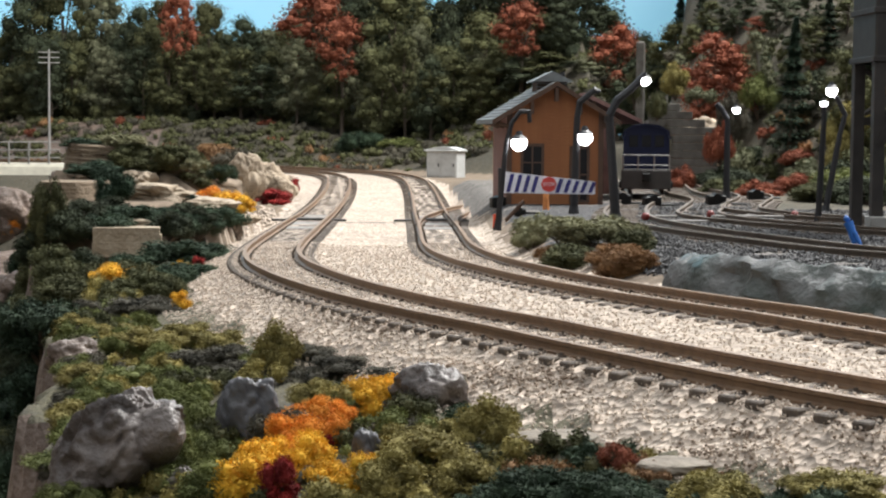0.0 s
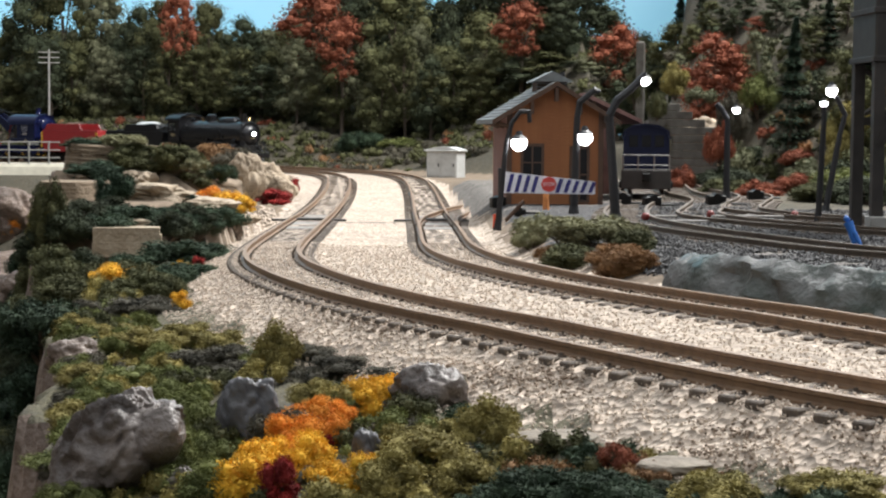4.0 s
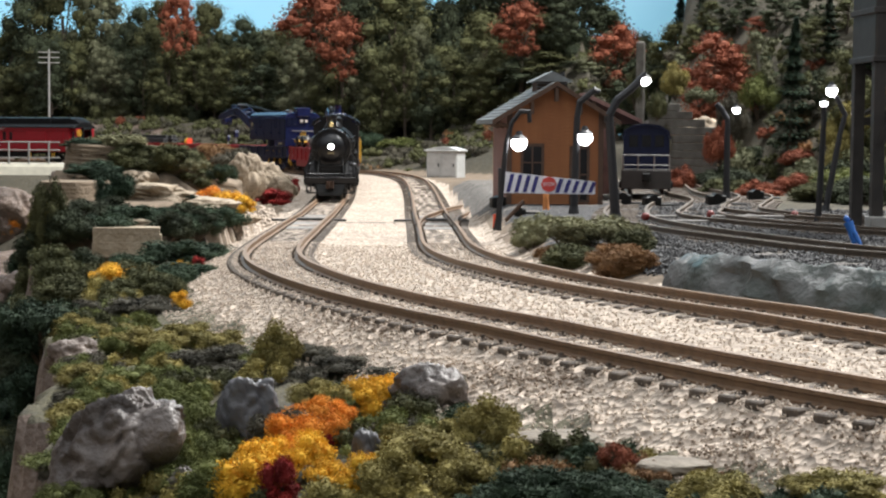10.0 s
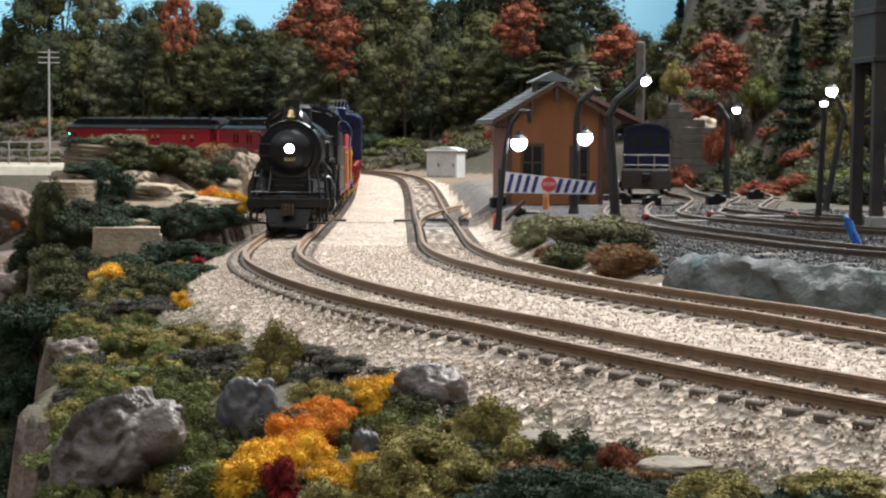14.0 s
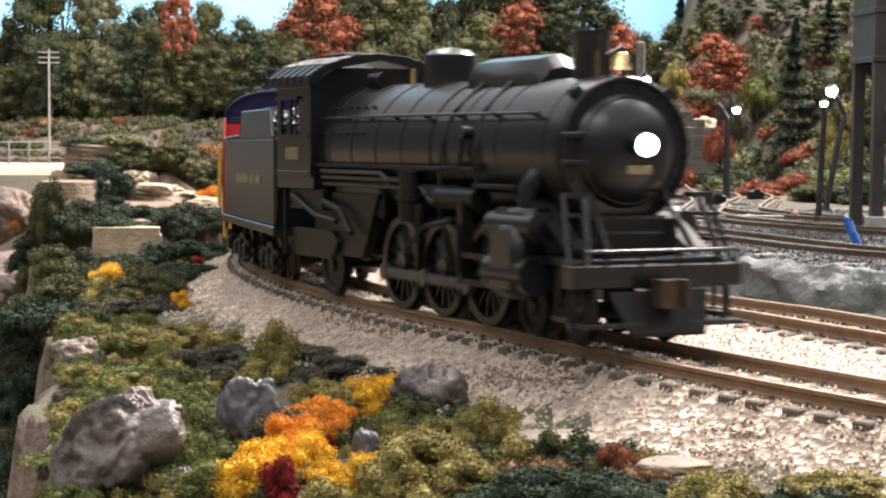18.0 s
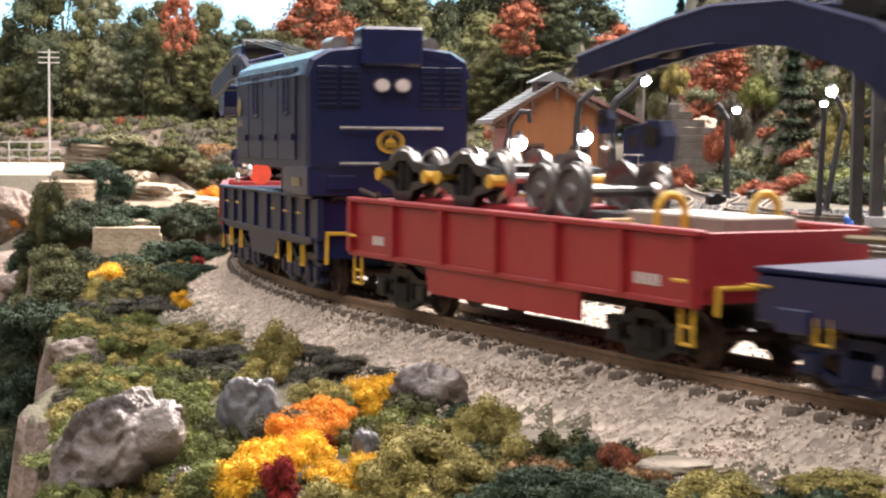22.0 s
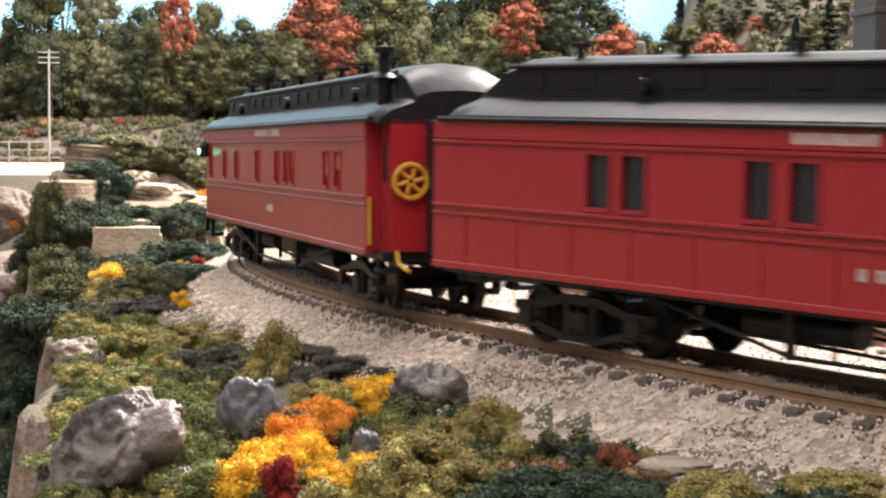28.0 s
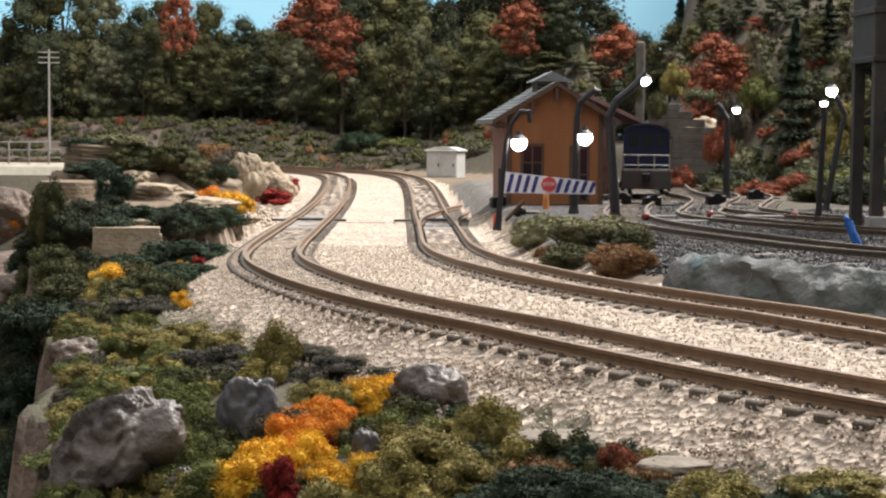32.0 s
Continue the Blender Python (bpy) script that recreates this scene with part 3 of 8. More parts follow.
# the wood along the back and the trees of the hillside: kind, place, width, height
for kind, x, y, w, h in (("deep", -518, 2366, 112, 208), ("olive", -557, 2392, 75, 159), ("olive", -480, 2371, 121, 219), ("sage", -433, 2366, 103, 208),
                         ("deep", -384, 2332, 83, 178), ("olive", -345, 2306, 73, 186), ("high_rust", -313, 2237, 55, 198), ("olive", -282, 2272, 81, 171),
                         ("deep", -242, 2246, 80, 148), ("sage", -220, 2271, 76, 131), ("olive", -186, 2230, 70, 131), ("high_rust", -151, 2154, 93, 172),
                         ("high_rust", -114, 2086, 66, 137), ("deep", -88, 2119, 92, 154), ("olive", -56, 2113, 117, 160), ("sage", -33, 2101, 66, 108),
                         ("deep", 8, 2078, 49, 126), ("olive", 5, 2062, 81, 92), ("olive", 44, 2006, 75, 107), ("high_rust", 80, 1931, 65, 107),
                         ("olive", 106, 1975, 70, 65), ("deep", 125, 1950, 61, 73), ("deep", 152, 1962, 77, 89), ("high_rust", 172, 1866, 66, 119),
                         ("olive", 196, 1926, 53, 96), ("deep", 209, 1906, 45, 105), ("olive", 229, 1910, 53, 100), ("deep", 188, 1927, 53, 79),
                         ("spruce", 237, 1888, 52, 75), ("deep", 251, 1903, 60, -44), ("olive", 262, 1919, 45, -143), ("olive", 216, 1894, 45, 91),
                         ("sage", 38, 2014, 63, 68), ("olive", -94, 2126, 75, 101), ("olive", -544, 2307, 69, 110), ("olive", -505, 2308, 73, 131),
                         ("deep", -478, 2278, 73, 140), ("olive", -455, 2298, 65, 138), ("sage", -414, 2283, 67, 130), ("sage", -388, 2282, 87, 122),
                         ("deep", -364, 2263, 67, 131), ("olive", -330, 2234, 69, 129), ("olive", -295, 2235, 76, 127), ("olive", -273, 2224, 60, 127),
                         ("olive", -236, 2175, 77, 121), ("deep", -212, 2162, 77, 101), ("sage", -168, 2136, 66, 121), ("sage", -146, 2151, 68, 109),
                         ("olive", -123, 2104, 69, 104), ("sage", -90, 2093, 72, 104), ("olive", -71, 2053, 66, 93), ("olive", -42, 2039, 63, 104),
                         ("deep", -14, 1996, 53, 89), ("olive", 10, 1998, 76, 87), ("olive", 39, 1961, 65, 64), ("olive", 58, 1969, 60, 65),
                         ("deep", 82, 1944, 76, 44), ("olive", 108, 1932, 70, 31), ("deep", 137, 1874, 55, 6), ("sage", 149, 1862, 71, 40),
                         ("spruce", 234, 1266, 42, 92), ("rust", 199, 1362, 62, 98), ("rust", 206, 1350, 45, 79), ("rust", 195, 1434, 26, 53),
                         ("sage", 229, 1356, 29, 59), ("olive", 258, 1200, 36, 66), ("spruce", 219, 1590, 27, 39), ("deep", 236, 1512, 41, 36),
                         ("rust", 245, 1464, 27, 18), ("olive", 205, 1560, 28, 31), ("olive", 264, 1338, 36, 34), ("spruce", 275, 1332, 28, 49),
                         ("deep", 255, 1440, 35, 29), ("olive", 230, 1428, 26, 20), ("deep", 255, 1272, 27, 29), ("spruce", 282, 1236, 30, 61),
                         ("olive", 269, 1170, 32, 45), ("deep", 271, 1398, 38, 34), ("olive", 291, 1356, 37, 34), ("olive", 223, 1566, 28, 27),
                         ("sage", 193, 1542, 23, 29), ("deep", 215, 1386, 21, 26), ("deep", 196, 1740, 64, 70), ("olive", 214, 1720, 60, 60), ("deep", 178, 1760, 60, 80), ("olive", 298, 1278, 35, 45)):
    plant(kind, x, y, w, h)
# a second, darker rank closes the wood behind
for k in range(46):
    x = -700 + 900 * k / 45 + rng.uniform(-10, 10)
    y = np.interp(x, [-700, -300, 0, 210], [2500, 2340, 2180, 2050]) + rng.uniform(0, 60)
    top = np.interp(x, [-650, -520, -430, -360, -290, -190, -150, -60, -40, 20, 40, 160, 200], [120, 165, 150, 165, 130, 125, 160, 165, 130, 130, 165, 165, 120])
    plant(rng.choice(["deep", "deep", "olive"]), x, y, rng.uniform(105, 145), top * rng.uniform(0.92, 1.0))
# the patterns that the trees were copied from are not part of the place
for src in [t for kind in KINDS.values() for t in kind]:
    for ob in list(src.children) + [src]:
        bpy.data.objects.remove(ob)


# ---- the train ----
BLACK = mat("engine_black", (0.010, 0.010, 0.012), 0.30, other=(0.006, 0.006, 0.007), grain=300, stain=50, bump=0.05, spec=0.45)
MATT_BLACK = mat("matt_black_plate", (0.010, 0.010, 0.011), 0.65, other=(0.016, 0.015, 0.014), grain=400, stain=80, spec=0.25)
SOOT = mat("underframe_black", (0.009, 0.009, 0.009), 0.42, other=(0.014, 0.013, 0.012), grain=400, stain=80, spec=0.22)
STEELY = mat("worn_steel", (0.42, 0.40, 0.38), 0.32, 0.9, other=(0.22, 0.19, 0.17), grain=400)
ROD = mat("dull_rod_steel", (0.11, 0.105, 0.10), 0.45, 0.5, other=(0.06, 0.056, 0.052), grain=400)
TREAD = mat("rusty_tread", (0.085, 0.052, 0.038), 0.45, 0.4, other=(0.035, 0.024, 0.02), grain=500)
NAVY = mat("navy_blue_paint", (0.009, 0.013, 0.056), 0.22, other=(0.007, 0.010, 0.042), grain=200, stain=50, bump=0.06, bump_scale=400, spec=0.4)
# greyer and rougher than NAVY
NAVY_DULL = mat("greyed_navy", (0.014, 0.018, 0.048), 0.34, other=(0.010, 0.013, 0.034), grain=250, stain=50, bump=0.05, bump_scale=400, spec=0.22)
DECK_NAVY = mat("matt_navy_deck", (0.011, 0.015, 0.045), 0.75, other=(0.007, 0.009, 0.03), grain=250, stain=60, bump=0.2, spec=0.15)
RED = mat("bright_red_paint", (0.33, 0.032, 0.035), 0.32, other=(0.29, 0.027, 0.029), grain=200, stain=45, bump=0.06, bump_scale=400, spec=0.45)
OXIDE = mat("oxide_red_paint", (0.27, 0.020, 0.024), 0.40, other=(0.225, 0.015, 0.018), grain=260, stain=45, bump=0.08, bump_scale=600, spec=0.4)
MAROON = mat("coach_red_paint", (0.30, 0.017, 0.025), 0.28, other=(0.275, 0.014, 0.021), grain=220, stain=40, bump=0.07, bump_scale=350, spec=0.4)
ROOFBLACK = mat("roof_black", (0.009, 0.009, 0.010), 0.40, other=(0.014, 0.014, 0.015), grain=200, stain=40, bump=0.08, bump_scale=300, spec=0.14)
YELLOW = mat("yellow_paint", (0.62, 0.36, 0.03), 0.45, other=(0.45, 0.26, 0.025), grain=300)
GILT = mat("gilt_lettering", (0.28, 0.23, 0.13), 0.5, grain=500)
WHITE_PAINT = mat("white_lettering", (0.62, 0.55, 0.52), 0.6, grain=500)
FADED = mat("faded_white", (0.24, 0.24, 0.27), 0.6, other=(0.12, 0.12, 0.15), grain=500)
GLASS = mat("dark_pane", (0.02, 0.02, 0.022), 0.08, grain=100)
BLIND = mat("tan_blind", (0.55, 0.38, 0.18), 0.7, grain=300)
BRASS_OLD = mat("tarnished_brass", (0.22, 0.17, 0.10), 0.45, 0.6, grain=300)
BLUE_CLOTH = mat("blue_toy_shirt", (0.05, 0.09, 0.22), 0.7, grain=300)
BRASS = mat("polished_brass", (0.75, 0.55, 0.25), 0.25, 0.9, grain=300)
COAL = mat("coal_load", (0.03, 0.03, 0.03), 0.35, other=(0.012, 0.012, 0.012), grain=900, bump=1.0, cells=700)
BEAM = mat("grey_girder_load", (0.085, 0.086, 0.09), 0.6, other=(0.05, 0.05, 0.053), grain=300)
CRATE = mat("grey_crate", (0.25, 0.215, 0.18), 0.8, grain=400)
ORANGE_RED = mat("orange_red_reel", (0.75, 0.075, 0.03), 0.5, grain=300)
HEADLAMP = mat("headlamp_glow", (1.0, 0.97, 0.92), 0.3, emit=28, grain=50)
GREEN_LAMP = mat("green_marker_glow", (0.08, 1.0, 0.45), 0.3, emit=6, grain=50)
# pale grey of the crane's base block, also the tender's modelled highlight
PALE_BLOCK_HUMP = mat("pale_block_and_highlight", (0.55, 0.55, 0.54), 0.4, other=(0.45, 0.45, 0.44), grain=200)
TRAIN_GROUP = "cars of the wreck train"


def loft(sections):
    g, n = Geo(), len(sections[0])
    for s in sections:
        g.v += [tuple(p) for p in s]
    for i in range(len(sections) - 1):
        g.f += [(i * n + k, i * n + (k + 1) % n, (i + 1) * n + (k + 1) % n, (i + 1) * n + k) for k in range(n)]
    g.f += [tuple(range(n))[::-1], tuple(range((len(sections) - 1) * n, len(sections) * n))]
    return g


def wall(x0, x1, z0, z1, y0, y1, holes=()):
    """A side wall along x with openings (x0, x1, z0, z1) all of one height band."""
    g = Geo()
    if not holes:
        return g.box(x0, x1, y0, y1, z0, z1, 0.15)
    lo, hi = min(h[2] for h in holes), max(h[3] for h in holes)
    xs = [x0] + sorted(c for h in holes for c in h[:2]) + [x1]
    zs = [z0, lo, hi, z1]
    g.v = [(x, y, z) for y in (y0, y1) for z in zs for x in xs]
    n = len(xs)

    def at(i, j, k):
        return k * 4 * n + j * n + i

    def solid(i, j):
        return 0 <= i < n - 1 and 0 <= j < 3 and not (j == 1 and i % 2 == 1)
    for i in range(n - 1):
        for j in range(3):
            if not solid(i, j):
                continue
            g.f += [(at(i, j, 0), at(i + 1, j, 0), at(i + 1, j + 1, 0), at(i, j + 1, 0)), (at(i, j, 1), at(i, j + 1, 1), at(i + 1, j + 1, 1), at(i + 1, j, 1))]
            for di, dj, a, b in ((-1, 0, (i, j), (i, j + 1)), (1, 0, (i + 1, j), (i + 1, j + 1)), (0, -1, (i, j), (i + 1, j)), (0, 1, (i, j + 1), (i + 1, j + 1))):
                if not solid(i + di, j + dj):
                    g.f.append((at(*a, 0), at(*b, 0), at(*b, 1), at(*a, 1)))
    return g


def wheel_geo(r, width=1.4, hub=1.1):
    """A plate wheel with tread and flange, axle along y, flange towards -y."""
    turn = Matrix.Rotation(radians(-90), 4, "X")
    return Geo().lathe([(hub, -width * 0.2), (r * 0.62, -width * 0.1), (r * 0.8, -width * 0.55), (r + 0.55, -width * 0.6), (r + 0.5, -width * 0.3), (r, -width * 0.2),
                        (r, width * 0.5), (r * 0.84, width * 0.55), (r * 0.76, width * 0.15), (hub * 1.5, width * 0.25), (hub, width * 0.7), (0.05, width * 0.7)], 18, turn)


def add_wheelset(parent, x, r, material=TREAD):
    g = Geo()
    g.join(wheel_geo(r), Matrix.Translation((0, RAIL_HALF, 0)))
    g.join(wheel_geo(r), Matrix.Translation((0, -RAIL_HALF, 0)) @ Matrix.Rotation(math.pi, 4, "Z"))
    g.cyl((0, -RAIL_HALF, 0), (0, RAIL_HALF, 0), 0.8, 8)
    return part("wheelset", g, material, parent, smooth=True, at=(x, 0, r))


def add_truck(car, x, axles=2, base=17.0, r=4.6, paint=None, frame_y=11.0, tread=None):
    """A bogie with its wheelsets and side frames."""
    paint = paint or SOOT
    g = Geo().box(x - 2.4, x + 2.4, -frame_y + 1, frame_y - 1, r + 0.4, r + 2.6, 0.3)
    truck = part("truck", g, paint, car)
    half = base / 2
    for k in range(axles):
        add_wheelset(truck, x - half + base * k / (axles - 1), r, tread or (SOOT if axles == 3 else TREAD))
    for e in (-1, 1):
        f = Geo()
        y0, y1 = sorted((e * frame_y, e * (frame_y + 1.6)))
        top = [(x - half - 3.2, r + 0.6), (x - half + 1.8, r + 0.8), (x - half * 0.34, r + 2.4), (x + half * 0.34, r + 2.4), (x + half - 1.8, r + 0.8), (x + half + 3.2, r + 0.6)]
        low = [(x - half - 3.0, r - 1.9), (x - half + 1.8, r - 2.0), (x - half * 0.34, r - 3.6), (x + half * 0.34, r - 3.6), (x + half - 1.8, r - 2.0), (x + half + 3.0, r - 1.9)]
        f.prism(top + [(p[0], p[1] + 1.5) for p in top[::-1]], y0, y1).prism(low + [(p[0], p[1] + 1.2) for p in low[::-1]], y0, y1)
        for w in (-3.2, 3.2):
            f.box(x + w - 0.6, x + w + 0.6, y0, y1, r - 3, r + 3)
        for k in range(axles):
            xx = x - half + base * k / (axles - 1)
            f.box(xx - 1.7, xx + 1.7, min(e * (frame_y + 1.2), e * (frame_y + 2.5)), max(e * (frame_y + 1.2), e * (frame_y + 2.5)), r - 1.6, r + 1.5, 0.4)
        for w in (-1.6, 0, 1.6):
            f.cyl((x + w, e * (frame_y + 1.7), r - 2.2), (x + w, e * (frame_y + 1.7), r + 1.2), 0.75, 7)
        part("side_frame", f, paint, truck)
    return truck


def add_coupler(car, x, e):
    g = Geo().box(min(x, x + e * 5), max(x, x + e * 5), -0.9, 0.9, 7.6, 9.4, 0.2)
    g.prism([(x + e * 4.5, -1.5), (x + e * 7.5, -2.0), (x + e * 8, -0.6), (x + e * 6.6, -0.3), (x + e * 6.6, 0.8), (x + e * 8, 1.2), (x + e * 7.2, 2.0), (x + e * 4.5, 1.6)], 7.0, 10.0, "z")
    part("coupler", g, SOOT, car)


def letters(car, name, x0, x1, z, height, y, material, count, gaps=()):
    """Lettering that is not spelled out: one small bar for each character on the side at y."""
    g, step = Geo(), (x1 - x0) / count
    y0, y1 = sorted((y, y + math.copysign(0.12, y)))
    for k in range(count):
        if k not in gaps:
            a = x0 + k * step
            g.box(a, a + step * 0.26, y0, y1, z, z + height).box(a + step * 0.48, a + step * 0.72, y0, y1, z, z + height)
            g.box(a + step * 0.26, a + step * 0.48, y0, y1, z + height * (0.0, 0.42, 0.8)[k % 3], z + height * (0.2, 0.62, 1.0)[k % 3])
    return part(name, g, material, car)


def ladder(car, x, y, z0, z1, width=3.2, material=YELLOW, name="step"):
    """A stirrup or grab iron hanging on a side."""
    return part(name, Geo().tube([(x - width / 2, y, z1), (x - width / 2, y, z0), (x + width / 2, y, z0), (x + width / 2, y, z1)], 0.25, 6), material, car)


# -- steam engine --
def spoked(r, spokes=14, weight=True):
    turn = Matrix.Rotation(radians(-90), 4, "X")
    rim = Geo().lathe([(r * 0.84, -0.9), (r + 0.7, -0.9), (r + 0.6, -0.5), (r, -0.4), (r, 1.1), (r * 0.84, 1.1), (r * 0.84, -0.9)], 32)
    rim.cyl((0, 0, -0.7), (0, 0, 1.2), 2.0, 12)
    if weight:
        arc = [(math.cos(a) * r * 0.86, math.sin(a) * r * 0.86) for a in np.linspace(-0.75, 0.75, 9)]
        rim.prism(arc, -0.3, 0.9, "z")
    rim.cyl((-4.4, 0, -0.4), (-4.4, 0, 1.9), 1.1, 10)
    return rim


DRIVER_X, DRIVER_R, CRANK = (-11.0, 7.5, 26.0), 9.0, 4.4


def build_engine():
    car = thing("steam_locomotive", "black six-coupled steam locomotive with glowing headlamp on the main track", "locomotive")
    boiler = Geo()
    turn = Matrix.Rotation(radians(90), 4, "Y")
    prof = [(11, -46), (13.2, -44), (13.2, -18), (12.8, 6), (12.4, 10), (12.4, 54), (12.0, 56), (10.6, 56.6)]
    boiler.lathe([(13.2, -46)] + prof[1:], 32, Matrix.Translation((0, 0, 31)) @ turn)
    body = part("boiler", boiler, BLACK, car, smooth=True)
    for k, x in enumerate((-40, -28, -16, -4, 8, 20, 34, 51)):
        r = float(np.interp(x, [-44, -18, 6, 10], [13.2, 13.2, 12.8, 12.4]))
        part("boiler_band", Geo().lathe([(r + 0.02, x - 0.5), (r + 0.16, x - 0.45), (r + 0.16, x + 0.45), (r + 0.02, x + 0.5)], 32, Matrix.Translation((0, 0, 31)) @ turn), BLACK, body, smooth=True)
    front = Geo().lathe([(11.6, 56.2), (11.4, 57.0), (9.4, 57.2), (9.0, 57.7), (8.0, 58.9), (6.2, 60.1), (4.0, 60.9), (2.0, 61.2), (0.2, 61.3)], 36, Matrix.Translation((0, 0, 31)) @ turn)
    for k in range(14):
        a = k * math.tau / 14
        front.cyl((56.6, math.cos(a) * 10.6, 31 + math.sin(a) * 10.6), (57.6, math.cos(a) * 10.6, 31 + math.sin(a) * 10.6), 0.45, 6)
    front.box(57, 58.6, -12, -6.6, 28.6, 29.6, 0.2).box(57, 58.6, -12, -6.6, 33.0, 34.0, 0.2)
    part("smokebox_front", front, BLACK, car, smooth=True)
    lamp = part("headlamp", Geo().lathe([(1.9, 60.4), (2.1, 63.4), (1.85, 64)], 18, Matrix.Translation((0, 0, 32.0)) @ turn), BLACK, car, smooth=True)
    part("lens", Geo().lathe([(1.75, 64), (1.4, 64.5), (0.1, 64.7)], 18, Matrix.Translation((0, 0, 32.0)) @ turn), HEADLAMP, lamp, "glowing white headlamp lens", smooth=True)
    part("number_board", Geo().box(60.6, 62.2, -2.1, 2.1, 27.2, 28.7, 0.15), GILT, car)
    bell = part("bell", Geo().lathe([(1.9, 44.2), (1.5, 45.0), (1.15, 46.6), (0.5, 47.2), (0.1, 47.4)], 14, Matrix.Translation((55.5, 0, 0))), BRASS, car, "polished brass bell", smooth=True)
    part("bell_bracket", Geo().tube([(55.5, -2.3, 42), (55.5, -2.3, 46.6), (55.5, 0, 47.8), (55.5, 2.3, 46.6), (55.5, 2.3, 42)], 0.35), BLACK, bell)
    part("smokestack", Geo().lathe([(4.6, 39.5), (3.4, 40.8), (3.1, 42), (3.1, 49), (3.5, 50.2), (3.5, 51), (2.7, 51), (2.7, 47)], 20, Matrix.Translation((46, 0, 0))), BLACK, car, smooth=True)
    part("sand_dome", loft([[(x, y * w, 40 + (z - 40) * h) for y, z in ((-5.5, 39), (-5.2, 44), (-3.6, 46.8), (0, 47.8), (3.6, 46.8), (5.2, 44), (5.5, 39))]
                            for x, w, h in ((7.5, 0.8, 0.7), (9.5, 1, 1), (34, 1, 1), (36.5, 0.8, 0.7))]), BLACK, car, smooth=True)
    part("steam_dome", Geo().lathe([(6.4, 40), (5.4, 42), (5.0, 46.6), (5.2, 47.4), (5.0, 49.2), (3.6, 50.3), (0.1, 50.8)], 22, Matrix.Translation((-9, 0, 0))), BLACK, car, smooth=True)
    for x in (-22, -25, -28):
        part("safety_valve", Geo().cyl((x, 0.8, 42), (x, 0.8, 46.4), 0.8, 8), BLACK, car)
    part("whistle", Geo().cyl((-20, -3, 42), (-20, -3, 47), 0.5, 8), BRASS, car)
    part("turbo_generator", Geo().cyl((-38, -4, 45), (-32, -4, 45), 1.7, 12).cyl((-36, -4, 43), (-36, -4, 47.6), 1.0, 8), BLACK, car, smooth=True)
    # cab
    cab = part("cab", wall(-65.5, -45.5, 25, 44.5, -15, -14.3, [(-63.3, -52.2, 34, 41.4)]), BLACK, car)
    part("cab_side", wall(-65.5, -45.5, 25, 44.5, 14.3, 15, [(-63.3, -52.2, 34, 41.4)]), BLACK, cab)
    part("cab_front", Geo().prism([(-14.3, 25), (14.3, 25), (14.3, 44.5), (9, 48), (-9, 48), (-14.3, 44.5)], -46.3, -45.5, "x"), BLACK, cab)
    part("cab_floor", Geo().box(-67, -45.5, -14.3, 14.3, 22.5, 25), BLACK, cab)
    roof = [(-16, 44.2), (-15.6, 46.2), (-12, 48.6), (-6, 50.3), (0, 50.8), (6, 50.3), (12, 48.6), (15.6, 46.2), (16, 44.2), (15, 44.2), (11.5, 47.4), (0, 49.6), (-11.5, 47.4), (-15, 44.2)]
    part("cab_roof", Geo().prism(roof, -71, -43.5, "x"), BLACK, cab)
    part("roof_hatch", Geo().box(-62, -52, -5, 5, 50.2, 51.6, 0.3), BLACK, cab)
    for e in (-1, 1):
        part("window_frame", Geo().box(-58.2, -57.4, e * 14.7 - 0.3, e * 14.7 + 0.3, 34, 41.4).box(-57.4, -52.2, e * 14.7 - 0.25, e * 14.7 + 0.25, 37.2, 37.7).box(-55, -54.6, e * 14.7 - 0.2, e * 14.7 + 0.2, 34, 41.4).box(-64.5, -51.2, e * 15.2 - 0.6, e * 15.2 + 0.6, 41.4, 42), BLACK, cab)
        part("arm_rest", Geo().box(-65.2, -45.8, e * 15.1 - 0.3, e * 15.1 + 0.3, 33.2, 33.9), BLACK, cab)
        letters(cab, "cab_number", -60, -52, 28.6, 2.6, e * 15.05, GILT, 4)
        # running board with piping
        yy = e * 14
        part("running_board", Geo().box(-45, 29, min(yy, e * 9), max(yy, e * 9), 27.2, 28.0, 0.1).box(29, 44, min(yy, e * 9), max(yy, e * 9), 24.4, 25.2, 0.1)
             .prism([(44, 24.4), (44, 25.2), (62, 15.4), (62, 14.6)], min(e * 13, e * 9), max(e * 13, e * 9)), MATT_BLACK, car)
        for k, z in enumerate((26.4, 25.2, 23.8)):
            part("pipe", Geo().tube([(-43, e * (13.5 - k * 0.3), z), (-12 + k * 9, e * (13.5 - k * 0.3), z), (-8 + k * 9, e * 12.6, z - 2.5), (22, e * 12.6, z - 2.2)], 0.55), BLACK, car)
        part("handrail", Geo().tube([(-43, e * 12.9, 37.4), (6, e * 12.6, 37.4), (50, e * 12.2, 37.2)], 0.3), BLACK, car)
        for x in (-32, -20, -8, 6, 20, 34, 48):
            part("handrail_post", Geo().cyl((x, e * 10.8, 36.6), (x, e * 12.7, 37.4), 0.4, 6), BLACK, car)
        part("air_reservoir", Geo().cyl((14, e * 12.6, 22.4), (30, e * 12.6, 22.4), 2.1, 14), SOOT, car, smooth=True)
        # cylinder block and valve chest
        cyl = part("cylinder", Geo().box(40.6, 51, min(e * 10, e * 17), max(e * 10, e * 17), 6.6, 19.6, 1.6).cyl((38.6, e * 13.8, 10.6), (53, e * 13.8, 10.6), 3.4, 20), BLACK, car, smooth=True)
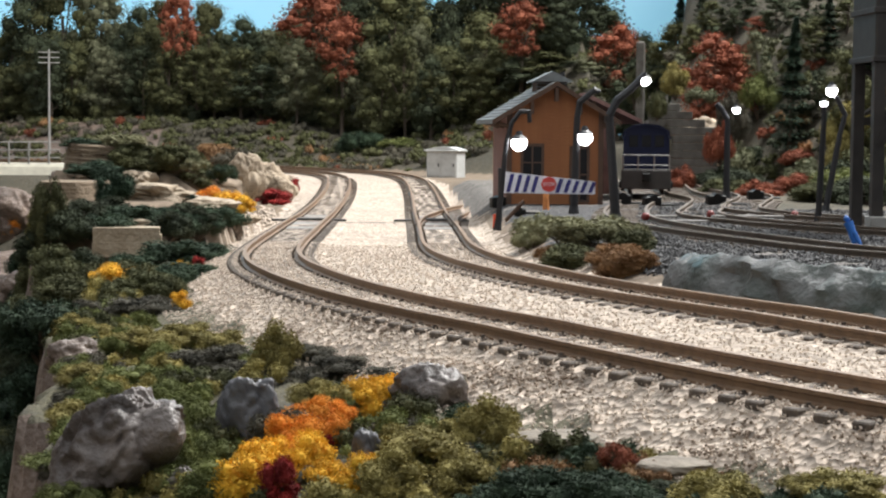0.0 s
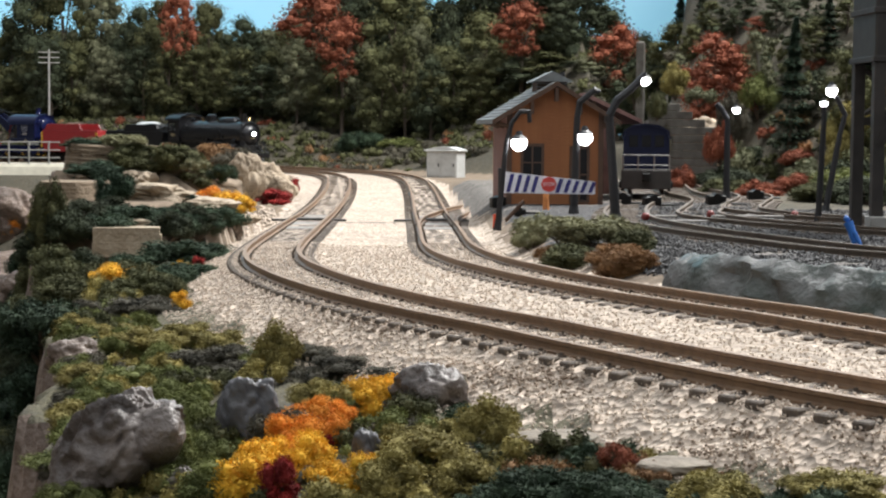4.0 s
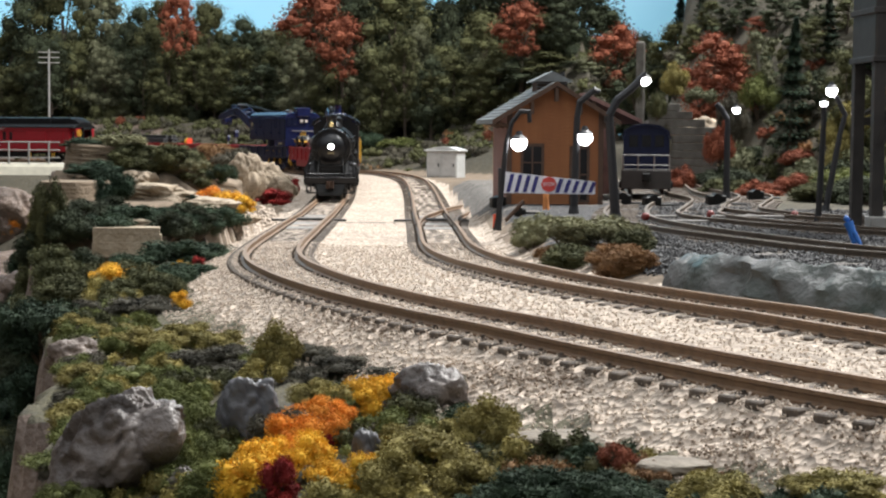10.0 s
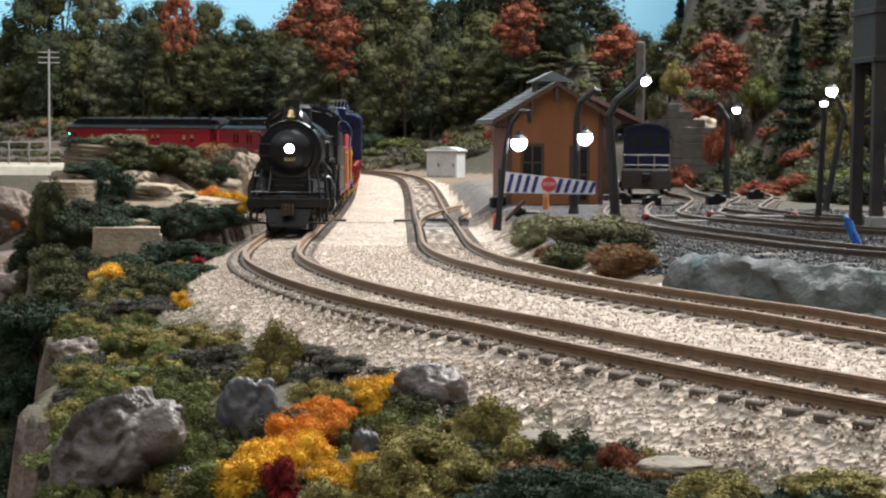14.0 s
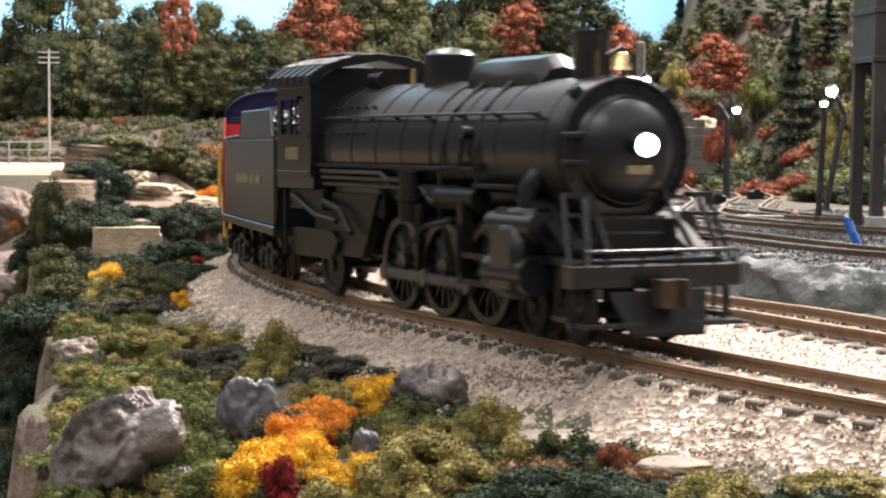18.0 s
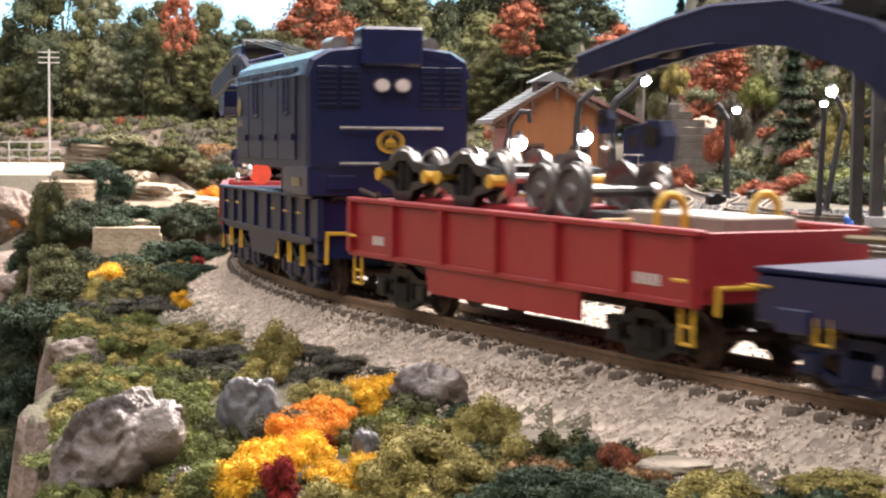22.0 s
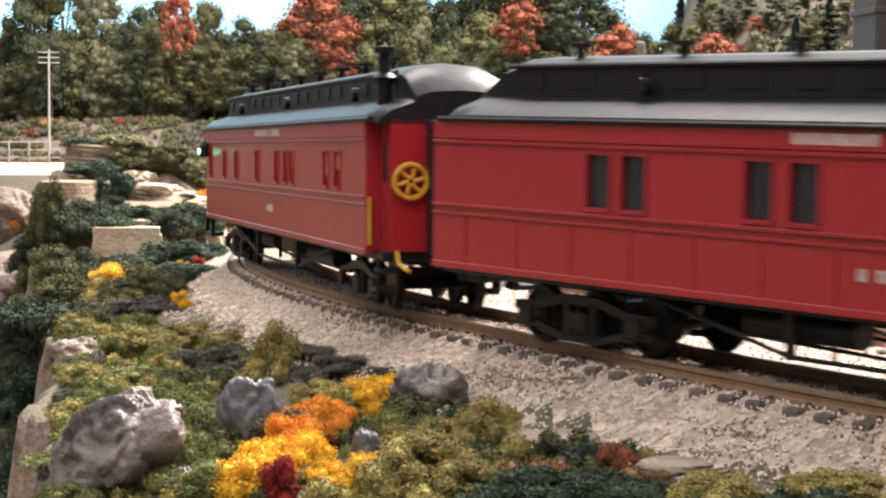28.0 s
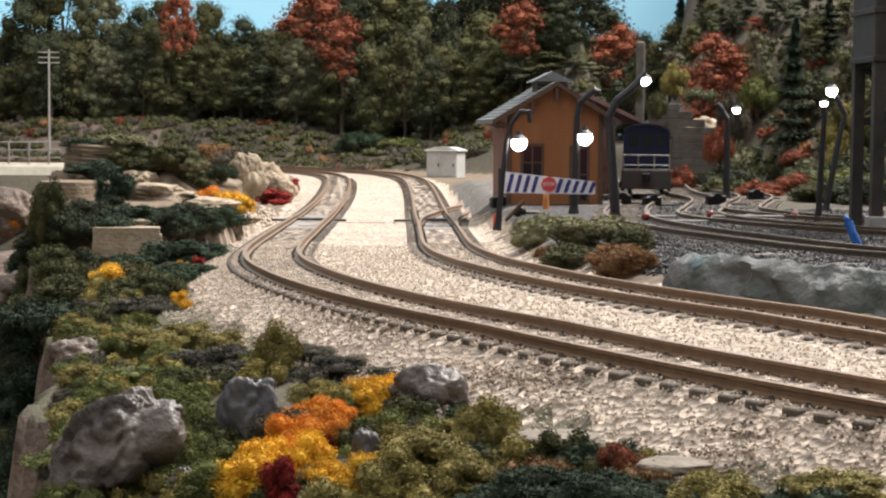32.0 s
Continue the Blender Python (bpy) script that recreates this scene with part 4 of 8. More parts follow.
        part("valve_chest", Geo().cyl((38, e * 13.6, 18.4), (54, e * 13.6, 18.4), 2.7, 16).box(39.6, 52, min(e * 10, e * 15.4), max(e * 10, e * 15.4), 17.5, 21.6, 0.8), BLACK, cyl, smooth=True)
        part("crosshead_guide", Geo().box(26, 39, min(e * 13.6, e * 15), max(e * 13.6, e * 15), 12.2, 13.2).box(26, 39, min(e * 13.6, e * 15), max(e * 13.6, e * 15), 7.6, 8.6).box(25.4, 27, min(e * 12.5, e * 15), max(e * 12.5, e * 15), 7.6, 22), SOOT, car)
        part("valve_gear", Geo().tube([(23, e * 15.2, 18.5), (12, e * 15.2, 17), (4, e * 15.2, 12.5)], 0.5).tube([(10, e * 15.2, 21), (9.6, e * 15.2, 14)], 0.8).tube([(26, e * 15.2, 18), (26.5, e * 15.2, 9.5)], 0.5), SOOT, car)
        part("steam_pipe", Geo().tube([(48, e * 10, 28), (47.5, e * 12.4, 25), (46, e * 12.6, 18)], 1.7, 10), BLACK, car, smooth=True)
        # front steps and braces
        part("pilot_ladder", Geo().tube([(62.5, e * 10.5, 24), (67.5, e * 12.4, 13)], 0.5).tube([(61, e * 13.5, 24), (66, e * 15, 13)], 0.5)
             .box(61.4, 64.2, min(e * 10, e * 14), max(e * 10, e * 14), 20.6, 21.2).box(63.2, 66, min(e * 10.6, e * 14.4), max(e * 10.6, e * 14.4), 16.6, 17.2).box(60.5, 63, min(e * 9, e * 13.6), max(e * 9, e * 13.6), 23.6, 24.4), BLACK, car)
        part("front_step", Geo().box(61, 66, min(e * 13, e * 15.4), max(e * 13, e * 15.4), 4.2, 5).tube([(61.5, e * 14.6, 5), (61.5, e * 14.6, 12)], 0.4).tube([(65.5, e * 14.6, 5), (65.5, e * 14.6, 12)], 0.4), BLACK, car)
        part("smokebox_brace", Geo().tube([(57, e * 7, 25), (66, e * 8, 14.5)], 0.55), SOOT, car)
        part("ash_pan", Geo().prism([(-42, 22), (-18, 22), (-22, 15), (-26, 9), (-38, 9), (-42, 15)], min(e * 9.5, e * 11.5), max(e * 9.5, e * 11.5)), SOOT, car)
        for line, r in (([(-43, e * 13, 20), (-34, e * 13, 18.5), (-28, e * 13, 14)], 0.7), ([(-60, e * 13.6, 21), (-46, e * 13.6, 17), (-36, e * 13, 16)], 0.6), ([(-64, e * 13.6, 22), (-64, e * 13.6, 8)], 0.5)):
            part("injector_pipe", Geo().tube(line, r), SOOT, car)
        # boiler studs, washout plugs and small fittings
        for x in np.arange(-42, -18, 4.0):
            part("stay_bolts", Geo().cyl((x, e * 12.7, 34), (x, e * 13.5, 34), 0.35, 6).cyl((x, e * 10.2, 39), (x, e * 10.9, 39.6), 0.35, 6), BLACK, car)
        part("check_valve", Geo().cyl((24, e * 11.6, 34), (24, e * 13.6, 34), 1.1, 10).tube([(24, e * 13.2, 33.4), (23, e * 13.6, 28), (10, e * 13.6, 27.4)], 0.5), BLACK, car)
        part("sand_pipe", Geo().tube([(16, e * 5.2, 43), (15, e * 10.6, 38), (14, e * 12.9, 31), (13, e * 12.6, 20), (12.5, e * 9, 6)], 0.35), BLACK, car)
        part("sand_pipe", Geo().tube([(27, e * 5.2, 43), (27, e * 10.6, 38), (28, e * 12.9, 31), (29.5, e * 12.6, 20)], 0.35), BLACK, car)
        part("air_pump", Geo().cyl((2, e * 13.4, 17.5), (2, e * 13.4, 26.5), 2.2, 14).cyl((2, e * 13.4, 21.4), (2, e * 13.4, 22.6), 2.7, 14), SOOT, car, smooth=True)
        part("brake_hanger", Geo().box(-2.6, -1.4, min(e * 9, e * 10.4), max(e * 9, e * 10.4), 3.5, 16).box(15.8, 17.0, min(e * 9, e * 10.4), max(e * 9, e * 10.4), 3.5, 16), SOOT, car)
        part("cab_rivets", Geo().tube([(-65.2, e * 15.1, 26), (-45.8, e * 15.1, 26)], 0.22).tube([(-65.2, e * 15.1, 44), (-45.8, e * 15.1, 44)], 0.22), BLACK, cab)
    for k in range(7):
        part("roof_rib", Geo().tube([(-70 + k * 4.3, y, z + 0.1) for y, z in roof[:9]], 0.22, 5), BLACK, cab)
    part("smokebox_ring", Geo().torus((57.1, 0, 31), (1, 0, 0), 11.7, 0.55, 36, 6), BLACK, car, smooth=True)
    part("door_dog_ring", Geo().torus((58.0, 0, 31), (1, 0, 0), 8.6, 0.35, 32, 6), BLACK, car, smooth=True)
    part("class_lamp", Geo().cyl((55, -8.6, 40.4), (57, -8.6, 40.4), 1.0, 10).cyl((55, 8.6, 40.4), (57, 8.6, 40.4), 1.0, 10), SOOT, car)
    part("running_frame", Geo().box(-66, 60, -6, 6, 9, 18, 0.4).box(-64, -44, -13, 13, 18, 22.6, 0.4), SOOT, car)
    part("firebox", Geo().box(-43, -18, -10.8, 10.8, 17, 30, 0.8), BLACK, car)
    part("smokebox_saddle", Geo().prism([(-7, 16), (7, 16), (5.5, 20), (8.5, 26), (-8.5, 26), (-5.5, 20)], 40, 51, "x"), BLACK, car)
    part("pilot_beam", Geo().box(64, 68.4, -15.6, 15.6, 9.4, 13.2, 0.3), BLACK, car)
    part("pilot_deck", Geo().box(52, 66, -13, 13, 12.6, 14, 0.2), BLACK, car)
    part("air_pump_shield", Geo().box(57.5, 59.5, -9, 9, 14, 20.5, 0.5), SOOT, car)
    part("footboard", Geo().box(67, 70.5, -14.4, -4, 3.4, 4.2, 0.1).box(67, 70.5, 4, 14.4, 3.4, 4.2, 0.1).tube([(68.4, -12, 4), (68.4, -12, 10)], 0.4).tube([(68.4, 12, 4), (68.4, 12, 10)], 0.4), BLACK, car)
    part("pilot_rail", Geo().tube([(68.6, -14, 13), (69, -14, 15.4), (69, 14, 15.4), (68.6, 14, 13)], 0.35), BLACK, car)
    for y in (-10, -3.4, 3.4, 10):
        part("flag_post", Geo().cyl((68.4, y, 12.6), (68.4, y, 15.6), 0.3, 6), BLACK, car)
    part("front_coupler", Geo().box(67, 72, -1.2, 1.2, 7.4, 10.4, 0.3).prism([(70, -2.4), (73, -2.6), (74, -0.8), (72.4, -0.4), (72.4, 1), (74, 1.6), (73, 2.4), (70, 2.2)], 6.6, 11, "z"), TREAD, car)
    part("pilot_grid", Geo().join(loft([[(68, -9, 8), (68, 9, 8), (68, 9, 9), (68, -9, 9)], [(71, -7, 2), (71, 7, 2), (71, 7, 2.6), (71, -7, 2.6)]])), SOOT, car)
    for x, r in ((42.5, 4.6), (57.5, 4.6)):
        add_wheelset(car, x, r, SOOT)
    add_wheelset(car, -48, 6.2, SOOT)
    part("trailing_frame", Geo().prism([(-62, 8), (-40, 8), (-36, 12), (-40, 14), (-62, 14)], -12.6, -11.6).prism([(-62, 8), (-40, 8), (-36, 12), (-40, 14), (-62, 14)], 11.6, 12.6), SOOT, car)
    # driving wheels, each axle with both wheels
    wheel = spoked(DRIVER_R)
    spoke = Geo().cyl((1.6, 0, 0.2), (DRIVER_R * 0.88, 0, 0.2), 0.42, 5, 0.34).mesh("spoke", BLACK)
    drivers = []
    for e in (-1, 1):
        lay = Matrix.Translation((0, RAIL_HALF, 0)) @ Matrix.Rotation(radians(-90), 4, "X")
        if e < 0:
            lay = Matrix.Rotation(math.pi, 4, "X") @ Matrix.Rotation(radians(90), 4, "Y") @ lay
        rim = Geo().join(wheel, lay).cyl((0, 0, 0), (0, e * 8, 0), 1.6, 10).mesh("driving_wheel", BLACK, True)
        for x in DRIVER_X:
            whole = part("driving_wheel", rim, BLACK, car, at=(x, 0, DRIVER_R))
            drivers.append((whole, x))
            for k in range(14):
                ob = part("spoke", spoke, BLACK, whole)
                m = lay @ Matrix.Rotation(k * math.tau / 14, 4, "Z")
                m.translation *= MM
                ob.matrix_basis = m
    rods = []
    for e in (-1, 1):
        rod = Geo().box(DRIVER_X[0] - 1.6, DRIVER_X[2] + 1.6, -0.4, 0.4, -0.9, 0.9, 0.2)
        for x in DRIVER_X:
            rod.cyl((x, -0.6, 0), (x, 0.6, 0), 1.7, 12)
        rods.append((e, part("side_rod", rod, ROD, car, "dull steel side rod")))
    return car, drivers, rods


def tender_body(car, x0, x1, paint, bunker, label_paint, count, gaps, load):
    """A tender: straight tank, raised bunker sides with sloped ends."""
    part("tank", Geo().box(x0, x1, -15, 15, 13, 33.2, 0.5), paint, car, smooth=False)
    part("sill", Geo().box(x0 - 1.2, x1 + 1.2, -15.4, 15.4, 11.2, 13.2, 0.25), paint, car)
    b0, b1 = bunker
    for e in (-1, 1):
        y0, y1 = sorted((e * 14.9, e * 14.1))
        part("bunker_side", Geo().prism([(b0 - 3, 33), (b1 + 3, 33), (b1 + 2.2, 34.5), (b1 - 0.5, 39.6), (b0 + 1.2, 39.6), (b0 - 2, 34.6)], y0, y1), paint, car)
        part("top_rim", Geo().tube([(x0 + 0.5, e * 14.7, 33.3), (b0 - 2, e * 14.7, 33.9), (b0 + 1.2, e * 14.5, 39.7), (b1 - 0.5, e * 14.5, 39.7), (b1 + 2.6, e * 14.7, 33.6), (x1 - 0.5, e * 14.7, 33.3)], 0.4), paint, car)
        part("seam", Geo().box(x0 + 0.3, x1 - 0.3, e * 15.05 - 0.08, e * 15.05 + 0.08, 32.2, 32.6).box(x0 + 0.3, x1 - 0.3, e * 15.05 - 0.08, e * 15.05 + 0.08, 13.6, 14.0), paint, car)
        if count:
            letters(car, "lettering", -18.8, 22.5, 22.3, 2.1, e * 15.06, label_paint, count, gaps)
    part("bunker_end", Geo().box(b0 - 0.2, b0 + 0.8, -14.2, 14.2, 33, 39.2), paint, car)
    if load:
        rng = random.Random(3)
        heap = Geo()
        for _ in range(420):
            x, y = rng.uniform(b0 + 2, b1), rng.uniform(-12.5, 12.5)
            z = 35.6 + 4.4 * (1 - (y / 13) ** 2) * (1 - ((x - (b0 + b1) / 2) / (b1 - b0) * 1.6) ** 2) + rng.uniform(-0.6, 0.6)
            r = rng.uniform(0.5, 1.2)
            heap.join(Geo().box(-r, r, -r * 0.8, r * 0.8, -r * 0.7, r * 0.7, r * 0.35), pose(x, y, z, rng.uniform(0, 360), rng.uniform(0, 360), rng.uniform(0, 360)))
        heap.box(b0 + 1, b1, -14, 14, 33, 36.5)
        part("coal", heap, COAL, car, "heaped black coal")
    else:
        part("bunker_floor", Geo().box(b0 + 1, b1 + 2, -14, 14, 33.2, 33.8), paint, car)
    part("water_hatch", Geo().box(x0 + 4, x0 + 13, -4, 4, 33, 35, 0.5), paint, car)


def build_tender():
    car = thing("tender", "black coal tender with faded gilt lettering behind the engine", "tender", group=TRAIN_GROUP)
    tender_body(car, -40, 41, BLACK, (-11, 34), GILT, 18, (9, 13), True)
    # added pale shape in place of the blown-out highlight above the bunker
    part("bunker_hood", loft([[(x, y, 36 + (z - 36) * h) for y, z in ((-3, 36), (-2.6, 40), (0.5, 42.3), (5, 43), (9.5, 42.3), (12, 40), (12.6, 36))] for x, h in ((-11, 0.3), (-9, 0.85), (-6, 1), (12, 1), (16, 0.7))]), PALE_BLOCK_HUMP, car, "pale rounded hump standing for the bright highlight over the coal bunker", smooth=True)
    part("front_deck", Geo().box(41, 44, -14, 14, 22, 24, 0.2), BLACK, car)
    for e in (-1, 1):
        part("handrail", Geo().tube([(42, e * 14.4, 16), (42, e * 14.4, 33)], 0.35), BLACK, car)
        part("ladder", Geo().tube([(-40.6, e * 13, 14), (-40.6, e * 13, 33)], 0.3).tube([(-40.6, e * 10, 14), (-40.6, e * 10, 33)], 0.3), BLACK, car)
    part("underframe", Geo().box(-40, 38, -5, 5, 7, 11.4, 0.3), SOOT, car)
    add_truck(car, 20, base=16, r=4.8)
    add_truck(car, -25, base=16, r=4.8)
    add_coupler(car, -42, -1)
    return car


def build_water_car():
    car = thing("water_tender", "bright red water tender with yellow grab irons", "tender", group=TRAIN_GROUP)
    tender_body(car, -39.5, 38, RED, (-34, 13), WHITE_PAINT, 0, (), False)
    for e in (-1, 1):
        for x in (-39, 37):
            part("grab_iron", Geo().box(x - 1.0, x + 1.0, e * 15.9 - 0.5, e * 15.9 + 0.5, 15, 31.4, 0.4), YELLOW, car, "yellow grab iron")
            ladder(car, x - math.copysign(2.2, x), e * 14.6, 6.6, 11)
        letters(car, "initials", -32, -27.5, 16.2, 1.6, e * 15.06, WHITE_PAINT, 3)
        letters(car, "road_number", 25, 30.5, 16.2, 1.6, e * 15.06, WHITE_PAINT, 4)
        part("end_step", Geo().tube([(40, e * 13, 9), (40.4, e * 13, 15), (40.4, e * 4, 15)], 0.45), YELLOW, car)
    part("underframe", Geo().box(-36, 36, -5, 5, 7, 11.4, 0.3), SOOT, car)
    add_truck(car, 22, base=16, r=4.8)
    add_truck(car, -22, base=16, r=4.8)
    add_coupler(car, 38, 1)
    add_coupler(car, -38, -1)
    return car


def emblem(car, x, y, z, r, material, axis="y"):
    """A round herald as flat painted rings, a dome with its lantern and a base bar."""
    def put(u, w, t):
        return (x + u, y + t, z + w) if axis == "y" else (x + t, y + u, z + w)
    g, n = Geo(), 28
    for r0, r1 in ((0.80, 1.0), (0.66, 0.72)):
        ring = [(math.cos(k * math.tau / n), math.sin(k * math.tau / n)) for k in range(n)]
        g.add([put(c * q * r, s_ * q * r, t) for q, t in ((r0, -0.1), (r1, -0.1), (r1, 0.1), (r0, 0.1)) for c, s_ in ring],
              [(j * n + k, j * n + (k + 1) % n, ((j + 1) % 4) * n + (k + 1) % n, ((j + 1) % 4) * n + k) for j in range(4) for k in range(n)])
    dome = [(-0.42, -0.12)] + [(0.36 * math.cos(t), -0.05 + 0.34 * math.sin(t)) for t in np.linspace(math.pi, 0, 9)] + [(0.42, -0.12)]
    for poly in (dome, [(-0.08, 0.3), (0.08, 0.3), (0, 0.6)], [(-0.5, -0.2), (-0.5, -0.3), (0.5, -0.3), (0.5, -0.2)], [(-0.4, -0.38), (-0.4, -0.46), (0.4, -0.46), (0.4, -0.38)]):
        m = len(poly)
        g.add([put(u * r, w * r, t) for t in (-0.12, 0.12) for u, w in poly], [(k, (k + 1) % m, m + (k + 1) % m, m + k) for k in range(m)] + [tuple(range(m))[::-1], tuple(range(m, 2 * m))])
    return part("herald", g, material, car, "round painted herald")


def block(car, x, y, z, size, name="hook_block"):
    """A sheave block with a hook."""
    b = part(name, Geo().prism([(x - size * 0.5, z - size), (x + size * 0.5, z - size), (x + size * 0.6, z), (x + size * 0.35, z + size * 0.6), (x - size * 0.35, z + size * 0.6), (x - size * 0.6, z)], y - size * 0.4, y + size * 0.4), NAVY, car)
    part("sheave", Geo().cyl((x, y - size * 0.55, z), (x, y + size * 0.55, z), size * 0.42, 14), SOOT, b)
    part("hook", Geo().tube([(x, y, z - size), (x, y, z - size * 1.5), (x + size * 0.35, y, z - size * 1.9), (x + size * 0.1, y, z - size * 2.2), (x - size * 0.3, y, z - size * 1.95)], size * 0.13), STEELY, b)
    return b


def build_small_crane():
    car = thing("steam_crane", "navy blue rail crane with curved boom and smokestack", "crane car", group=TRAIN_GROUP)
    deck = Geo().box(-41, 47, -15, 15, 9.5, 16.4, 0.4)
    part("deck", deck, NAVY, car)
    part("deck_top", Geo().box(-41, 47, -15.4, 15.4, 16.4, 17.2, 0.2), DECK_NAVY, car)
    for e in (-1, 1):
        for x in (-34, -12, 12, 34):
            part("outrigger_pocket", Geo().box(x - 3, x + 3, e * 15 - 0.6, e * 15 + 0.6, 8.5, 12, 0.3), NAVY, car)
            ladder(car, x + 5, e * 14.8, 7.4, 11, 2.6)
        for x in (-40, 40):
            part("grab_iron", Geo().tube([(x - 2, e * 15.5, 14.6), (x + 2, e * 15.5, 14.6)], 0.24), YELLOW, car)
    part("turntable", Geo().cyl((20, 0, 18), (20, 0, 20.4), 12, 28), SOOT, car, smooth=True)
    bow = [(14.5 * math.cos(t), 39 + 10.4 * math.sin(t) ** 0.8) for t in np.linspace(0, math.pi, 19)]
    arch = [(-14.5, 21), (14.5, 21)] + bow
    house = part("house", Geo().prism(arch, 8, 33, "x"), NAVY_DULL, car)
    roof = [(y * 1.055, z + 0.8 if z > 39.2 else z) for y, z in bow] + [(y * 0.99, z - 0.1) for y, z in bow[::-1]]
    part("roof", Geo().prism(roof, -6, 34.6, "x"), NAVY_DULL, house, smooth=True)
    part("roof_rim", Geo().tube([(34.6, y * 1.055, z + 0.6) for y, z in bow], 0.5), NAVY, house)
    for y in (-9.4, -3.2, 3.2, 9.4):
        part("end_batten", Geo().box(34, 34.7, y - 0.35, y + 0.35, 21, 43.5), NAVY, house)
    for z in (27, 31.5, 36, 40.5):
        part("end_step", Geo().tube([(35, -13.6, z), (35, -9.8, z)], 0.3), NAVY, house)
    part("end_rail", Geo().tube([(35.2, -14, 26.4), (35.2, 14, 26.4)], 0.4).tube([(35, -12.6, 41.5), (35, 12.6, 41.5)], 0.4), NAVY, house)
    part("boiler_end", Geo().lathe([(7.5, 33.6), (7.4, 36.2), (6.2, 37.2), (0.1, 37.6)], 24, Matrix.Translation((0, 0, 38)) @ Matrix.Rotation(radians(90), 4, "Y")), NAVY, house, smooth=True)
    part("base_block", Geo().box(22, 33, -13.4, -8, 17.4, 20.2, 0.4), PALE_BLOCK_HUMP, car, "pale grey block under the crane house")
    for k, (x, z, r) in enumerate(((2, 33, 3.0), (-2, 27, 2.9), (4, 23.6, 2.4), (-5, 22.6, 1.9))):
        gear = Geo().cyl((x, -11.2, z), (x, -10, z), r, 22).cyl((x, -11.8, z), (x, -9, z), r * 0.28, 10)
        for t in range(18):
            a = t * math.tau / 18
            gear.box(x + math.cos(a) * r - 0.25, x + math.cos(a) * r + 0.25, -11.2, -10, z + math.sin(a) * r - 0.25, z + math.sin(a) * r + 0.25)
        part("gear", gear, STEELY if k % 2 else ROD, car, "dull steel gear wheel")
    for line in ([(-8, -10.5, 20.6), (-8, -10.5, 33), (2, -10.5, 40)], [(6, -12.6, 21), (6, -12.6, 40)], [(-12, -10, 22), (6, -12, 29)], [(-4, -11.6, 30), (6, -12.4, 37)]):
        part("machinery_bar", Geo().tube(line, 0.6), ROD, car)
    part("draw_bar", Geo().tube([(-30, -9, 21.5), (-6, -10.5, 22)], 0.6), BRASS_OLD, car)
    part("front_wall", Geo().prism([(y * 0.97, z) for y, z in arch], 33, 34, "x"), NAVY, house)
    part("skirt", Geo().box(-2, 34, -14.9, 14.9, 20.4, 24.5, 0.3), NAVY_DULL, house)
    for e in (-1, 1):
        part("corner_strip", Geo().box(32.6, 34.4, e * 14.6 - 0.4, e * 14.6 + 0.4, 21, 40), NAVY, house)
        emblem(house, 19, e * 14.9, 35.6, 4.6, FADED)
        letters(house, "number", 16, 22.5, 28.2, 2.0, e * 14.6, WHITE_PAINT, 4)
        emblem(house, 21, e * 15.0, 22.6, 1.4, GILT)
        part("red_strut", Geo().tube([(-2, e * 11, 42), (-9, e * 9.5, 28), (-10, e * 9, 21)], 0.9), OXIDE, car)
        part("machinery_frame", Geo().prism([(-10, 20.4), (8, 20.4), (8, 38), (2, 38), (-6, 30)], min(e * 8.6, e * 9.6), max(e * 8.6, e * 9.6)), NAVY_DULL, car)
    for x, z, r in ((2, 27, 5.0), (-4, 24, 3.4), (4, 36, 3.6)):
        drum = part("winch_drum", Geo().cyl((x, -9, z), (x, 9, z), r * 0.7, 16).cyl((x, -9.6, z), (x, -8.8, z), r, 20).cyl((x, 8.8, z), (x, 9.6, z), r, 20), STEELY, car, smooth=True)
    part("smokestack", Geo().lathe([(4.4, 48.6), (3.0, 50.6), (2.6, 51.4), (2.6, 56.6), (3.0, 57.2), (2.2, 57.2)], 18, Matrix.Translation((25, 0, 0))), NAVY, house, smooth=True)
    part("roof_vent", Geo().box(28, 33, -6, -2, 48.4, 50.6, 0.3).box(28, 33, 2, 6, 48.4, 50.6, 0.3), NAVY, house)
    # curved boom reaching back over the next car
    top = [(-2, 26), (-9, 35), (-18, 44), (-30, 50.4), (-45, 54), (-60, 53.6), (-70, 51.6), (-80, 48.8), (-89, 46.4)]
    low = [(-89, 43.4), (-80, 45.4), (-70, 47.4), (-60, 48.6), (-46, 48), (-34, 44.4), (-22, 36.5), (-12, 28.5), (-2, 20.6)]
    for e in (-1, 1):
        y0, y1 = sorted((e * 5.2, e * 4.2))
        part("boom_side", Geo().prism(top + low, y0, y1), NAVY_DULL, car)
        part("boom_flange", Geo().tube([(x, e * 4.7, z + 0.2) for x, z in top], 0.7, 6), NAVY, car)
    for k in range(9):
        x, z = top[k]
        part("boom_lacing", Geo().tube([(x, -4.6, z - 0.8), (x - 4, 4.6, z - 1.2)], 0.6), NAVY, car)
    for x, z, r in ((-34, 53, 3.4), (-87, 45.6, 2.4), (-76, 49, 2.4)):
        for e in (-1, 1):
            part("sheave", Geo().cyl((x, e * 1, z), (x, e * 3.6, z), r, 18), SOOT, car)
    block(car, -75, 0, 34.5, 4.0)
    block(car, -87, 0, 37, 2.4)
    for x, z0, z1 in ((-73.8, 47, 36.5), (-76.2, 47, 36.5), (-87, 44, 38.4)):
        part("cable", Geo().cyl((x, 0.6, z0), (x, 0.6, z1), 0.22, 5), SOOT, car)
